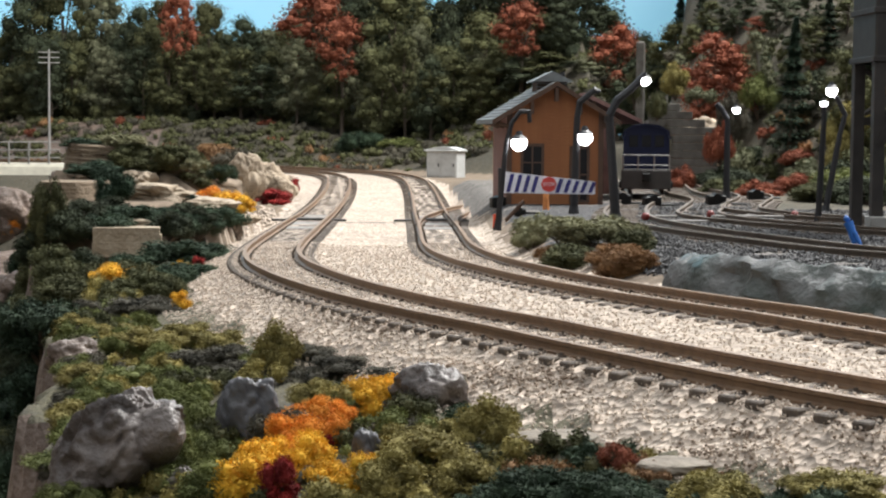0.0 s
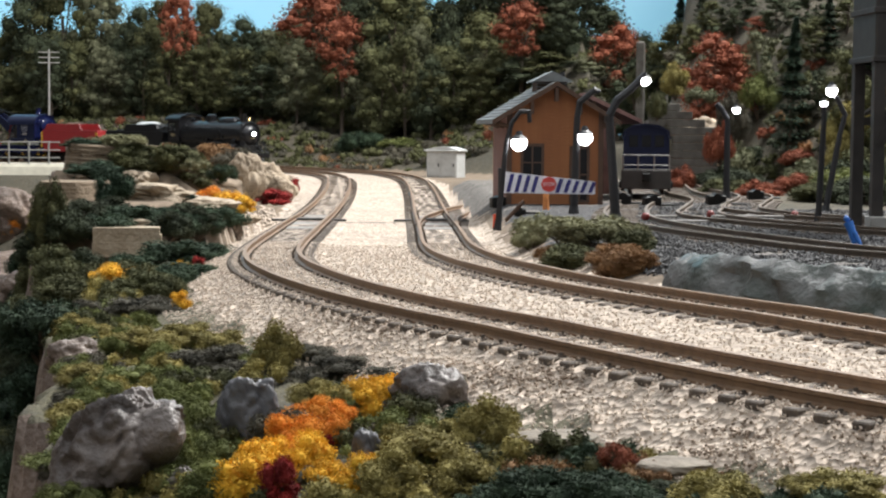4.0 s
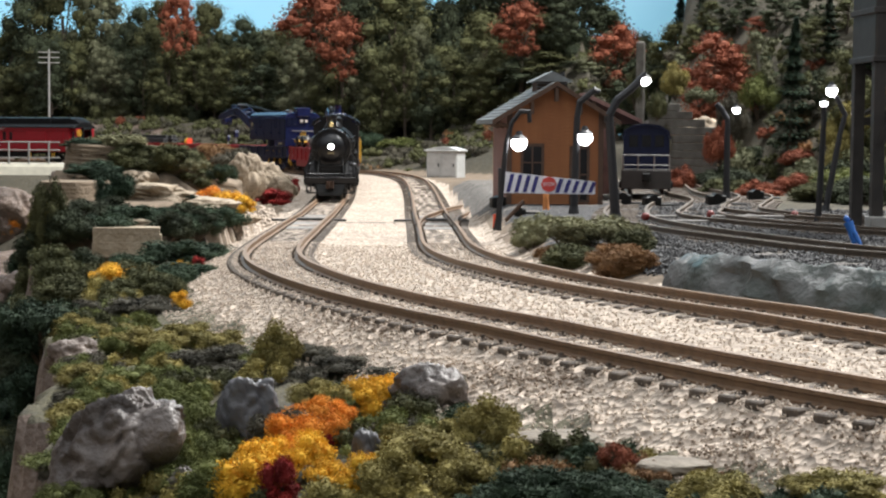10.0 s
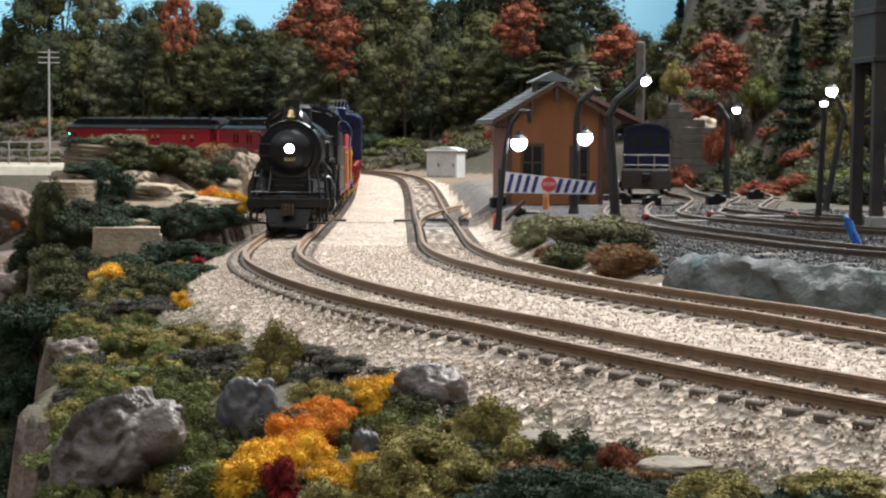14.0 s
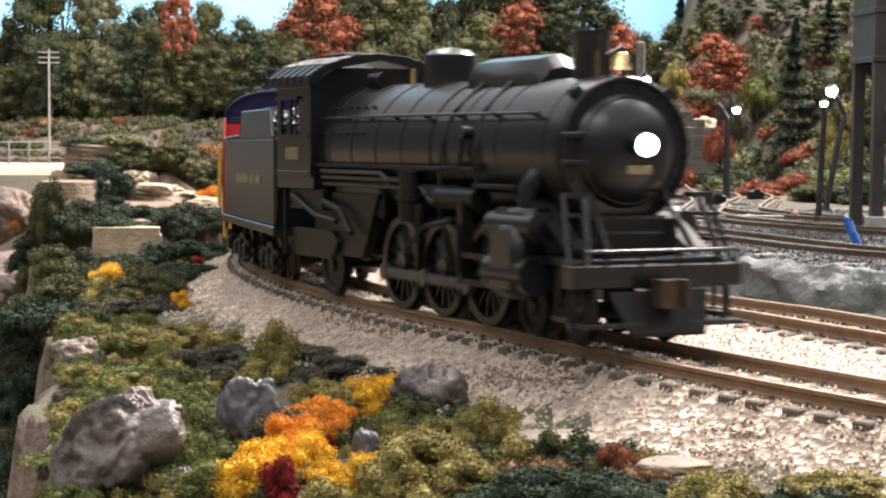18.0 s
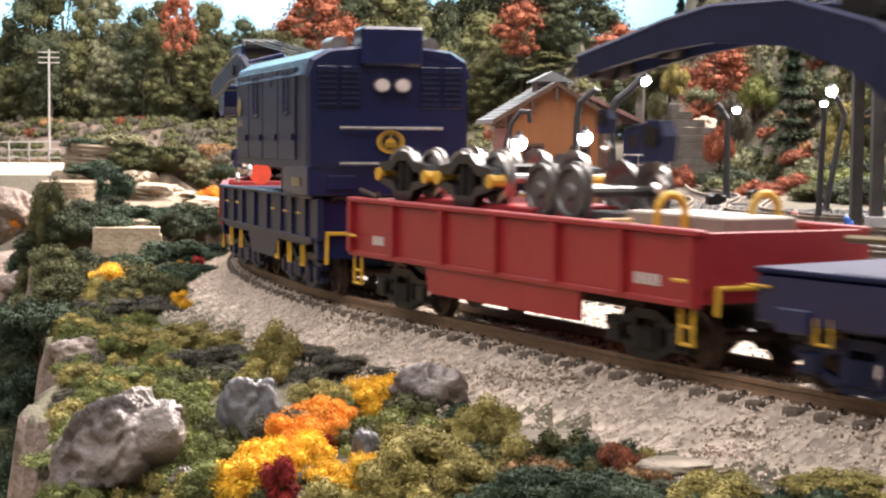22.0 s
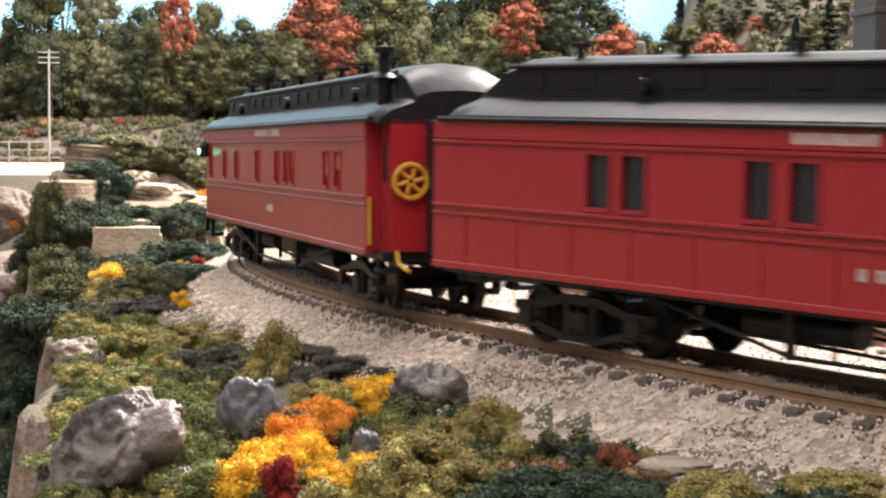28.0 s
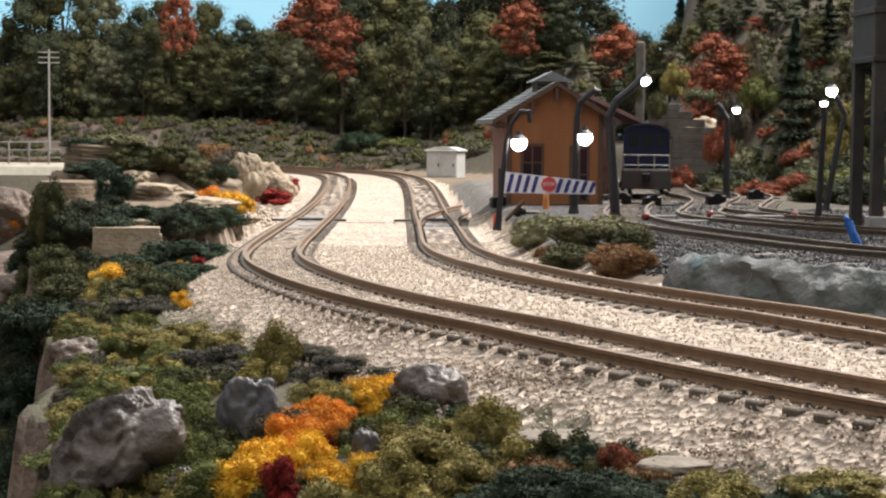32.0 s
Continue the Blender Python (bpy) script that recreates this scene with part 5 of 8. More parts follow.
    for y in (-2.5, 0, 2.5):
        part("cable", Geo().tube([(6, y, 46), (-34, y, 56.6), (-87, y, 48)], 0.2, 5), SOOT, car)
    part("underframe", Geo().box(-41, 41, -8, 8, 6.5, 11.6, 0.3), SOOT, car)
    add_truck(car, 24, base=17, r=4.6, paint=NAVY_DULL)
    add_truck(car, -24, base=17, r=4.6, paint=NAVY_DULL)
    add_coupler(car, 43, 1)
    add_coupler(car, -43, -1)
    return car


def gondola(label, half, ribs, belly, tall=20.4, step=True):
    car = thing("gondola", label, "gondola car", group=TRAIN_GROUP)
    part("floor", Geo().box(-half, half, -15, 15, 11.4, 13, 0.2), OXIDE, car)
    for e in (-1, 1):
        y0, y1 = sorted((e * 15.4, e * 14.6))
        part("side", Geo().box(-half, half, y0, y1, 10.6, tall, 0.15), OXIDE, car)
        part("top_rail", Geo().box(-half - 0.3, half + 0.3, min(e * 14.3, e * 16.2), max(e * 14.3, e * 16.2), tall, tall + 1.0, 0.2), OXIDE, car)
        part("side_sill", Geo().box(-half, half, min(e * 14.8, e * 16.0), max(e * 14.8, e * 16.0), 10.0, 11.0, 0.15), OXIDE, car)
        if belly:
            part("fishbelly", Geo().prism([(-half * 0.46, 10.4), (-half * 0.43, 5.2), (half * 0.45, 5.2), (half * 0.45, 10.4)], y0, y1), OXIDE, car)
        for k in range(ribs):
            x = -half + (k + 0.5 if not step else k) * (2 * half / (ribs if not step else ribs - 1))
            x = max(-half + 1, min(half - 1, x))
            yy = sorted((e * 15.4, e * 16.5))
            part("stake", Geo().prism([(x - 0.9, 10.8), (x + 0.9, 10.8), (x + 0.6, tall), (x - 0.6, tall)], yy[0], yy[1]), OXIDE, car)
        for x in (-half + 3, half - 3):
            part("step", Geo().tube([(x - 1.5, e * 15.2, 10), (x - 1.5, e * 15.2, 4.6), (x + 1.5, e * 15.2, 4.6), (x + 1.5, e * 15.2, 10)], 0.3).tube([(x - 1.5, e * 15.2, 7.2), (x + 1.5, e * 15.2, 7.2)], 0.28), YELLOW, car, "yellow stirrup step")
            part("grab_iron", Geo().tube([(x - 1.8, e * 16.6, 14), (x + 1.8, e * 16.6, 14)], 0.3), YELLOW, car)
        letters(car, "initials", -half + 10, -half + 15, 12.6, 1.7, e * 15.5, WHITE_PAINT, 3)
        letters(car, "road_number", half - 16, half - 9, 12.6, 1.7, e * 15.5, WHITE_PAINT, 5)
        part("corner_grab", Geo().tube([(half + 1.2, e * 13, 9), (half + 1.4, e * 13, 13), (half + 1.4, e * 5, 13)], 0.4), YELLOW, car)
    for x in (-half, half):
        part("end", Geo().box(min(x, x - math.copysign(0.9, x)), max(x, x - math.copysign(0.9, x)), -15, 15, 10.6, tall + 0.6, 0.15), OXIDE, car)
    part("underframe", Geo().box(-half + 1, half - 1, -4, 4, 6.6, 11.4, 0.3), SOOT, car)
    add_truck(car, half - 17, base=16, r=4.5)
    add_truck(car, -half + 17, base=16, r=4.5)
    add_coupler(car, half, 1)
    add_coupler(car, -half, -1)
    return car


def build_wheel_gondola():
    car = gondola("oxide red gondola loaded with spare wheelsets and a crate", 57, 7, True)
    for xc in (-43, -19):                                    # spare bogies on the deck
        for y in (-10.4, 10.4):
            f = Geo().prism([(xc - 10.4, 26.6), (xc - 4.6, 26.8), (xc - 2, 28.8), (xc + 2, 28.8), (xc + 4.6, 26.8), (xc + 10.4, 26.6), (xc + 9.6, 28.2), (xc + 4.8, 28.8), (xc + 2, 30.6), (xc - 2, 30.6), (xc - 4.8, 28.8), (xc - 9.6, 28.2)], y - 1.1, y + 1.1)
            f.prism([(xc - 10.4, 24.6), (xc - 4.4, 23.2), (xc - 3, 21.2), (xc + 3, 21.2), (xc + 4.4, 23.2), (xc + 10.4, 24.6), (xc + 10.4, 26.7), (xc + 8.8, 26.7), (xc + 8.4, 25.6), (xc + 4, 24.8), (xc + 2.6, 23), (xc - 2.6, 23), (xc - 4, 24.8), (xc - 8.4, 25.6), (xc - 8.8, 26.7), (xc - 10.4, 26.7)], y - 1.1, y + 1.1)
            frame_ = part("spare_side_frame", f, BLACK, car, "glossy black spare bogie side frame")
            for x in (xc - 9.6, xc + 9.6):
                part("yellow_cap", Geo().cyl((x, y - 1.5, 26), (x, y + 1.5, 26), 1.3, 10), YELLOW, frame_)
            part("spring", Geo().cyl((xc - 1.4, y, 23), (xc - 1.4, y, 28.4), 1.0, 8).cyl((xc + 1.4, y, 23), (xc + 1.4, y, 28.4), 1.0, 8), SOOT, frame_)
        part("spare_bolster", Geo().box(xc - 2, xc + 2, -9.4, 9.4, 24, 28.8, 0.4), SOOT, car)
    for x in (-49.4, -36.6, -25.4, -12.6, 2.5, 12):
        g = Geo().join(wheel_geo(4.6), Matrix.Translation((0, RAIL_HALF, 0))).join(wheel_geo(4.6), Matrix.Translation((0, -RAIL_HALF, 0)) @ Matrix.Rotation(math.pi, 4, "Z")).cyl((0, -9, 0), (0, 9, 0), 0.9, 8)
        part("spare_wheelset", g, STEELY if x < 0 else ROD, car, "bright steel spare wheelset", smooth=True, at=(x, 0, 26.4 if x < 0 else 25.0))
    part("bolster", Geo().box(-48, 2, -10, 10, 20, 22, 0.3), OXIDE, car)
    part("crate", Geo().box(24, 50, -6, 8, 16, 22.6, 0.3), CRATE, car, "weathered grey crate")
    part("timbers", Geo().box(-4, 20, 2, 12, 18, 21.4, 0.2).box(-2, 22, -12, -4, 18, 20.4, 0.2), BEAM, car)
    for y in (-9, 9):
        part("lifting_eye", Geo().tube([(41, y - 2.6, 18)] + [(41, y - 2.6 * math.cos(a), 23 + 2.8 * math.sin(a)) for a in np.linspace(0, math.pi, 9)] + [(41, y + 2.6, 18)], 0.62, 8), YELLOW, car, "yellow lifting eye")
    part("rope", Geo().tube([(30 + 5 * math.cos(a), -10 + 3 * math.sin(a), 18 + 0.3 * a) for a in np.linspace(0, 12, 40)], 0.4, 5), BLIND, car)
    part("chains", Geo().tube([(-56, -10, 22), (-60, -8, 21), (-66, -9, 22.4)], 0.5).tube([(-56, 10, 22), (-61, 8, 21), (-66, 9, 22.4)], 0.5), TREAD, car)
    return car


def build_big_crane():
    car = thing("wrecking_crane", "navy blue wrecking crane with long boom and louvred cab", "crane car", group=TRAIN_GROUP)
    for e in (-1, 1):
        y0, y1 = sorted((e * 15.2, e * 13.8))
        part("side_frame", Geo().prism([(-59.5, 20.6), (59.5, 20.6), (59.5, 12), (48, 10.5), (18, 10.5), (14, 6), (-14, 6), (-18, 10.5), (-48, 10.5), (-59.5, 12)], y0, y1), NAVY_DULL, car)
        part("frame_flange", Geo().box(-57.4, 57.4, min(e * 13.6, e * 16), max(e * 13.6, e * 16), 20.4, 21.2, 0.2).box(-57, 57, min(e * 13.6, e * 15.9), max(e * 13.6, e * 15.9), 11.6, 12.4, 0.1), NAVY_DULL, car)
        for x in (-50, -36, -24, -8, 8, 24, 36, 50):
            part("stiffener", Geo().box(x - 0.6, x + 0.6, min(e * 15.1, e * 15.9), max(e * 15.1, e * 15.9), 12, 20.4), NAVY_DULL, car)
        for x in (-44, -30, 16, 30, 44):
            ladder(car, x, e * 14.9, 6.0, 11.4, 2.8)
            part("grab_iron", Geo().tube([(x - 2, e * 15.9, 17.2), (x + 1.6, e * 15.9, 17.2)], 0.24), YELLOW, car)
        part("end_step", Geo().tube([(58.6, e * 13, 7), (59, e * 13, 13.4), (59, e * 3, 13.4)], 0.45), YELLOW, car)
    part("deck", Geo().box(-57, 57, -14, 14, 17.6, 20.8, 0.2), DECK_NAVY, car)
    for x in (-58, 56):
        part("end_beam", Geo().box(x, x + 2, -15, 15, 8, 20.6, 0.3), NAVY, car)
    part("turntable", Geo().cyl((12, 0, 20), (12, 0, 27), 13, 28), NAVY_DULL, car, smooth=True)
    section = [(-14.2, 26.5), (14.2, 26.5), (14.2, 45.5), (13.2, 48.2), (10.5, 50), (0, 51.2), (-10.5, 50), (-13.2, 48.2), (-14.2, 45.5)]
    house = part("house", loft([[(x, y * w, z if z < 40 else 40 + (z - 40) * h) for y, z in section] for x, w, h in ((-21, 1, 1), (56, 1, 1), (58, 0.97, 0.93))]), NAVY_DULL, car)
    part("front_panel", Geo().prism([(y * 0.955, z if z < 40 else 40 + (z - 40) * 0.9) for y, z in section if z > 20], 57.8, 58.4, "x"), NAVY, house)
    part("front_base", Geo().box(34, 58.2, -14.3, 14.3, 20.8, 27, 0.3), NAVY, house)
    part("roof", loft([[(x, y * w, z + up) for y, z in ((-14.7, 45.2), (-13.6, 48.6), (-10.8, 50.5), (0, 51.8), (10.8, 50.5), (13.6, 48.6), (14.7, 45.2), (13.6, 45.4), (10, 49), (0, 50.6), (-10, 49), (-13.6, 45.4))] for x, w, up in ((-22.6, 1, 0), (56.5, 1, 0), (58.6, 0.97, -0.6))]), NAVY, house)
    part("exhaust_box", Geo().box(53, 60.5, -5.4, 5.4, 47, 55, 0.6), NAVY, house)
    part("muffler", Geo().cyl((46, -8, 51.6), (54, -8, 51.6), 1.7, 14).cyl((46, 8, 51.6), (54, 8, 51.6), 1.7, 14), STEELY, house, smooth=True)
    for y in (-1.8, 1.8):
        lamp = part("work_lamp", Geo().cyl((58, y, 43.2), (60.4, y, 43.2), 1.5, 14), STEELY, house, "bright metal work lamp", smooth=True)
        part("lens", Geo().cyl((60.4, y, 43.2), (60.6, y, 43.2), 1.2, 12), WHITE_PAINT, lamp)
    for y in (-11, -7, 7, 11):
        panel = part("louvre", Geo().box(58.2, 58.8, y - 1.7, y + 1.7, 38.6, 47, 0.1), NAVY, house)
        for k in range(7):
            part("slat", Geo().box(58.7, 59.3, y - 1.5, y + 1.5, 39.2 + k * 1.1, 39.7 + k * 1.1), NAVY_DULL, panel)
    for z in (34.6, 27.4):
        part("handrail", Geo().tube([(59.6, -9, z), (59.6, 9, z)], 0.35), STEELY, house)
    part("herald_disc", Geo().cyl((58.4, 0, 31.8), (58.7, 0, 31.8), 2.4, 26), NAVY_DULL, house)
    emblem(house, 58.9, 0, 31.8, 2.4, YELLOW, "x")
    letters(house, "number", 44, 52, 22.6, 1.8, -14.4, GILT, 4)
    part("hatch", Geo().box(58.2, 58.9, -11, -6, 22, 25, 0.2).box(58.2, 58.9, 6, 11, 22, 25, 0.2), NAVY, house)
    for e in (-1, 1):
        for x in (4, 38):
            w = part("window", Geo().box(x - 2, x + 2, min(e * 14.1, e * 14.4), max(e * 14.1, e * 14.4), 38, 46), GLASS, house)
            part("window_frame", Geo().box(x - 2.5, x + 2.5, min(e * 14.2, e * 14.7), max(e * 14.2, e * 14.7), 37.2, 38).box(x - 2.5, x - 2, min(e * 14.2, e * 14.7), max(e * 14.2, e * 14.7), 37.2, 46.4).box(x + 2, x + 2.5, min(e * 14.2, e * 14.7), max(e * 14.2, e * 14.7), 37.2, 46.4), NAVY, w)
        for x0, x1 in ((-19, -5), (-4, 12), (13, 29), (30, 47)):
            part("side_door", Geo().box(x0, x1, min(e * 14.2, e * 14.5), max(e * 14.2, e * 14.5), 28, 47.2, 0.1), NAVY_DULL, house)
            part("latch", Geo().box(x1 - 1.4, x1 - 0.6, min(e * 14.4, e * 15), max(e * 14.4, e * 15), 32, 33.4), NAVY, house)
        emblem(house, -15, e * 14.7, 40, 2.2, GILT)
        letters(house, "number", -18, -12, 35.4, 1.5, e * 14.4, GILT, 4)
        part("port", Geo().torus((22, e * 14.4, 45), (0, 1, 0), 1.3, 0.25, 14, 5), NAVY, house)
    house.scale = (1.035, 1.22, 1.02)
    # the long boom over the idler car
    top = [(-12, 34.5), (-29, 39.5), (-55, 48.4), (-76, 55.6), (-84, 57), (-92, 56.2), (-127, 50.4), (-129, 48.8)]
    low = [(-129, 45.8), (-115, 46.6), (-96, 50), (-86, 50.4), (-78, 48.6), (-55, 39.4), (-29, 30.4), (-12, 24.5)]
    for e in (-1, 1):
        y0, y1 = sorted((e * 6.4, e * 5.2))
        part("boom_side", Geo().prism(top + low, y0, y1), NAVY_DULL, car)
        for a, b in (((-16, 27), (-30, 38)), ((-34, 34), (-46, 43.5)), ((-50, 39.6), (-60, 48.4)), ((-64, 45), (-74, 53))):
            part("stiffener", Geo().tube([(a[0], e * 6.5, a[1]), (b[0], e * 6.5, b[1])], 0.35), NAVY, car)
        part("top_flange", Geo().tube([(x, e * 5.8, z) for x, z in top], 0.8), NAVY, car)
        part("lower_flange", Geo().tube([(x, e * 5.8, z) for x, z in low], 0.7), NAVY, car)
    for k in range(6):
        x = -20 - k * 10
        part("boom_lacing", Geo().tube([(x, -5.4, 36.4 - 0.34 * (x + 18)), (x - 8, 5.4, 36.4 - 0.34 * (x + 10))], 0.6), NAVY, car)
    for x, z in ((-29, 38.4), (-55, 47), (-76, 53), (-96, 54), (-112, 51), (-122, 49)):
        part("boom_tie", Geo().cyl((x, -5.4, z), (x, 5.4, z), 0.9, 8), NAVY, car)
    for x, y, z, r in ((-84, 5, 58.6, 2.6), (-93, 4, 58, 2.0), (-88, 7, 52.6, 1.6)):
        part("head_sheave", Geo().cyl((x, -y, z), (x, y, z), r, 16), SOOT, car)
    part("sheave_guard", Geo().box(-98, -80, -5.6, -4.6, 56.6, 59.6, 0.3).box(-98, -80, 4.6, 5.6, 56.6, 59.6, 0.3), NAVY, car)
    for y in (-4, -1.5, 1.5, 4):
        part("cable", Geo().tube([(10, y, 51), (-84, y, 60.8)], 0.22, 5), SOOT, car)
    part("tip_block", Geo().prism([(-129.6, 47), (-119, 47.6), (-119, 43), (-121, 40.5), (-127, 40.5), (-129.6, 43)], -4, 4), NAVY, car)
    block(car, -120, 0, 28.4, 3.4)
    block(car, -100, 0, 33, 4.4)
    for x, z0, z1 in ((-121, 46, 30), (-119, 46, 30), (-101.4, 51, 35), (-98.6, 51, 35)):
        part("cable", Geo().cyl((x, 0.5, z0), (x, 0.5, z1), 0.22, 5), SOOT, car)
    part("underframe", Geo().box(-55, 55, -6, 6, 6.5, 17, 0.3), NAVY_DULL, car)
    for x in (41, -41):
        add_truck(car, x, base=17, r=4.6, paint=NAVY_DULL)
    for x in (22, -22):
        add_truck(car, x, base=14, r=4.6, paint=NAVY_DULL)
    part("chain", Geo().tube([(58.6, -12 + k, 20.4 + math.sin(k * 0.9) * 0.5) for k in range(0, 25)], 0.45, 5), TREAD, car)
    add_coupler(car, 58, 1)
    add_coupler(car, -58, -1)
    return car


def build_idler():
    car = gondola("oxide red low gondola carrying a bright cable reel", 61, 6, True)
    part("cover_board", Geo().box(-60, 60, -14.2, 14.2, 16.4, 17.8, 0.2), CRATE, car, "weathered grey board deck")
    reel = part("cable_reel", Geo().cyl((-48, -4, 23.6), (-45.4, -4, 23.6), 2.2, 18), YELLOW, car)
    part("reel_flange", Geo().cyl((-45.4, -4, 23.6), (-44.8, -4, 23.6), 3.5, 24), ORANGE_RED, reel, "orange-red reel flange")
    part("reel_flange", Geo().cyl((-48.6, -4, 23.6), (-48, -4, 23.6), 3.5, 24), YELLOW, reel, "yellow reel flange")
    return car


def build_beam_gondola():
    car = gondola("oxide red ribbed gondola stacked with dark grey girders", 54, 11, False, 20.6, step=True)
    rng = random.Random(8)
    for k in range(4):
        part("spacer", Geo().box(-44 + k * 26, -41 + k * 26, -11, 11, 19, 22.4, 0.2), SOOT, car)
    for x0, x1, y, z in ((-46, 2, -9, 22.4), (-46, 2, -3, 22.4), (-46, 0, 3, 22.4), (-44, 0, 9, 22.4), (-44, 0, -6, 26), (-44, 0, 1, 26), (-8, 51, -9.5, 22.4), (-6, 50, -3.5, 22.4), (-6, 52, 2.5, 22.4), (-6, 50, 8.5, 22.4),
                         (-10, 52, -6.5, 26), (-8, 52, 0, 26), (-8, 51, 6, 26)):
        i_beam = [(y - 2.6, z), (y + 2.6, z), (y + 2.6, z + 0.9), (y + 0.7, z + 1.1), (y + 0.7, z + 2.5), (y + 2.6, z + 2.7), (y + 2.6, z + 3.5), (y - 2.6, z + 3.5), (y - 2.6, z + 2.7), (y - 0.7, z + 2.5), (y - 0.7, z + 1.1), (y - 2.6, z + 0.9)]
        part("girder", Geo().prism(i_beam, x0 + rng.uniform(-1, 1), x1 + rng.uniform(-1, 1), "x"), BEAM, car)
    return car


def coach(label, half, windows, doors, stack_x, platform):
    """A heavyweight coach with a clerestory roof; windows: (x, width, blind)."""
    car = thing("passenger_car", label, "passenger car", group=TRAIN_GROUP)
    rear = -half + (13 if platform else 0)
    tail = -half + (5 if platform else 0.5)          # where the roof ends
    wz0, wz1 = (23.4, 30.2) if platform else (23.2, 31.4)
    for e in (-1, 1):
        y0, y1 = sorted((e * 16, e * 15.2))
        holes = [(x - w / 2, x + w / 2, wz0, wz1) for x, w, _ in windows]
        part("side", wall(rear, half - 8, 11.4, 36.4, y0, y1, holes), MAROON, car)
        part("belt_rail", Geo().box(rear, half - 8, min(e * 16, e * 16.5), max(e * 16, e * 16.5), 21.6, 22.2, 0.1).box(rear, half - 8, min(e * 16, e * 16.4), max(e * 16, e * 16.4), 20.2, 20.7, 0.1), MAROON, car)
        part("letter_board", Geo().box(rear, half - 8, min(e * 16, e * 16.35), max(e * 16, e * 16.35), 33.2, 36.2, 0.1).box(rear, half - 8, min(e * 16, e * 16.5), max(e * 16, e * 16.5), 32.4, 33.0, 0.1), MAROON, car)
        part("side_sill", Geo().box(rear, half - 8, min(e * 15.2, e * 16.3), max(e * 15.2, e * 16.3), 11.0, 12.2, 0.15), MAROON, car)
        for x, w, blind in windows:
            pane = part("window", Geo().box(x - w / 2, x + w / 2, min(e * 15.3, e * 15.1), max(e * 15.3, e * 15.1), wz0, wz1), GLASS, car)
            part("window_sill", Geo().box(x - w / 2 - 0.4, x + w / 2 + 0.4, min(e * 15.9, e * 16.5), max(e * 15.9, e * 16.5), wz0 - 0.6, wz0), MAROON, pane)
            part("window_frame", Geo().box(x - w / 2 - 0.45, x - w / 2, min(e * 15.9, e * 16.25), max(e * 15.9, e * 16.25), wz0, wz1 + 0.4).box(x + w / 2, x + w / 2 + 0.45, min(e * 15.9, e * 16.25), max(e * 15.9, e * 16.25), wz0, wz1 + 0.4), MAROON, pane)
            if blind:
                part("blind", Geo().box(x - w / 2, x + w / 2, min(e * 15.35, e * 15.5), max(e * 15.35, e * 15.5), wz1 - (wz1 - wz0) * blind, wz1), BLIND, pane, "tan window blind")
        for x in [] if platform else np.arange(rear + 9, half - 10, 13.5):
            part("panel_joint", Geo().box(x - 0.18, x + 0.18, min(e * 16, e * 16.2), max(e * 16, e * 16.2), 12, 20.8), MAROON, car)
        for x0, x1 in doors:
            door = part("baggage_door", Geo().box(x0, x1, min(e * 16, e * 16.5), max(e * 16, e * 16.5), 12, 32, 0.2), MAROON, car)
            part("door_frame", Geo().box(x0 - 0.8, x0, min(e * 16, e * 16.8), max(e * 16, e * 16.8), 11.6, 32.6).box(x1, x1 + 0.8, min(e * 16, e * 16.8), max(e * 16, e * 16.8), 11.6, 32.6), MAROON, door)
            part("step", Geo().tube([(x0 + 2, e * 15.8, 11), (x0 + 2, e * 15.8, 5), (x0 + 5, e * 15.8, 5), (x0 + 5, e * 15.8, 11)], 0.5), YELLOW, door)
        letters(car, "lettering", -14.5 if platform else -24, 19 if platform else 5, 34.0, 1.6, e * 16.4, WHITE_PAINT, 17, (9, 11))
        letters(car, "number", 0 if platform else -12, 9 if platform else -2, 16, 1.7, e * 16.1, WHITE_PAINT, 6, (1,))
        # vestibule at the front
        part("vestibule_side", Geo().box(half - 8, half - 0.4, min(e * 12.6, e * 13.2), max(e * 12.6, e * 13.2), 12, 36), MAROON, car)
        part("corner_post", Geo().box(half - 8.4, half - 7.4, min(e * 13, e * 16.2), max(e * 13, e * 16.2), 11.4, 36.3), MAROON, car)
        part("corner_grab", Geo().tube([(half - 6.9, e * 15.6, 13), (half - 6.9, e * 15.6, 22)], 0.4), YELLOW, car)
        part("steps", Geo().box(half - 7.4, half - 1, min(e * 12, e * 15.6), max(e * 12, e * 15.6), 4.6, 5.4).box(half - 7.4, half - 1, min(e * 11, e * 14.6), max(e * 11, e * 14.6), 8, 8.8).tube([(half - 1, e * 15.2, 11), (half - 1, e * 15.2, 5)], 0.35), SOOT, car)
        part("end_window", Geo().box(half - 5.4, half - 2.6, min(e * 13.2, e * 13.4), max(e * 13.2, e * 13.4), 25, 32), GLASS, car)
    part("front_wall", Geo().box(half - 8.8, half - 8, -15.2, 15.2, 11.4, 37), MAROON, car)
    part("rear_wall", Geo().box(rear, rear + 0.8, -15.2, 15.2, 11.4, 37), MAROON, car)
    part("floor", Geo().box(-half + 1, half - 1, -14.4, 14.4, 10.2, 12, 0.2), SOOT, car)
    part("end_wall", Geo().box(half - 1, half - 0.2, -13.2, -5.6, 12, 36.4).box(half - 1, half - 0.2, 5.6, 13.2, 12, 36.4).box(half - 1, half - 0.2, -5.6, 5.6, 32.5, 36.4), MAROON, car)
    diaphragm = part("diaphragm", Geo().box(half - 0.4, half + 4, -6.4, 6.4, 33.6, 36.4, 0.5), SOOT, car, "dark rubber diaphragm")
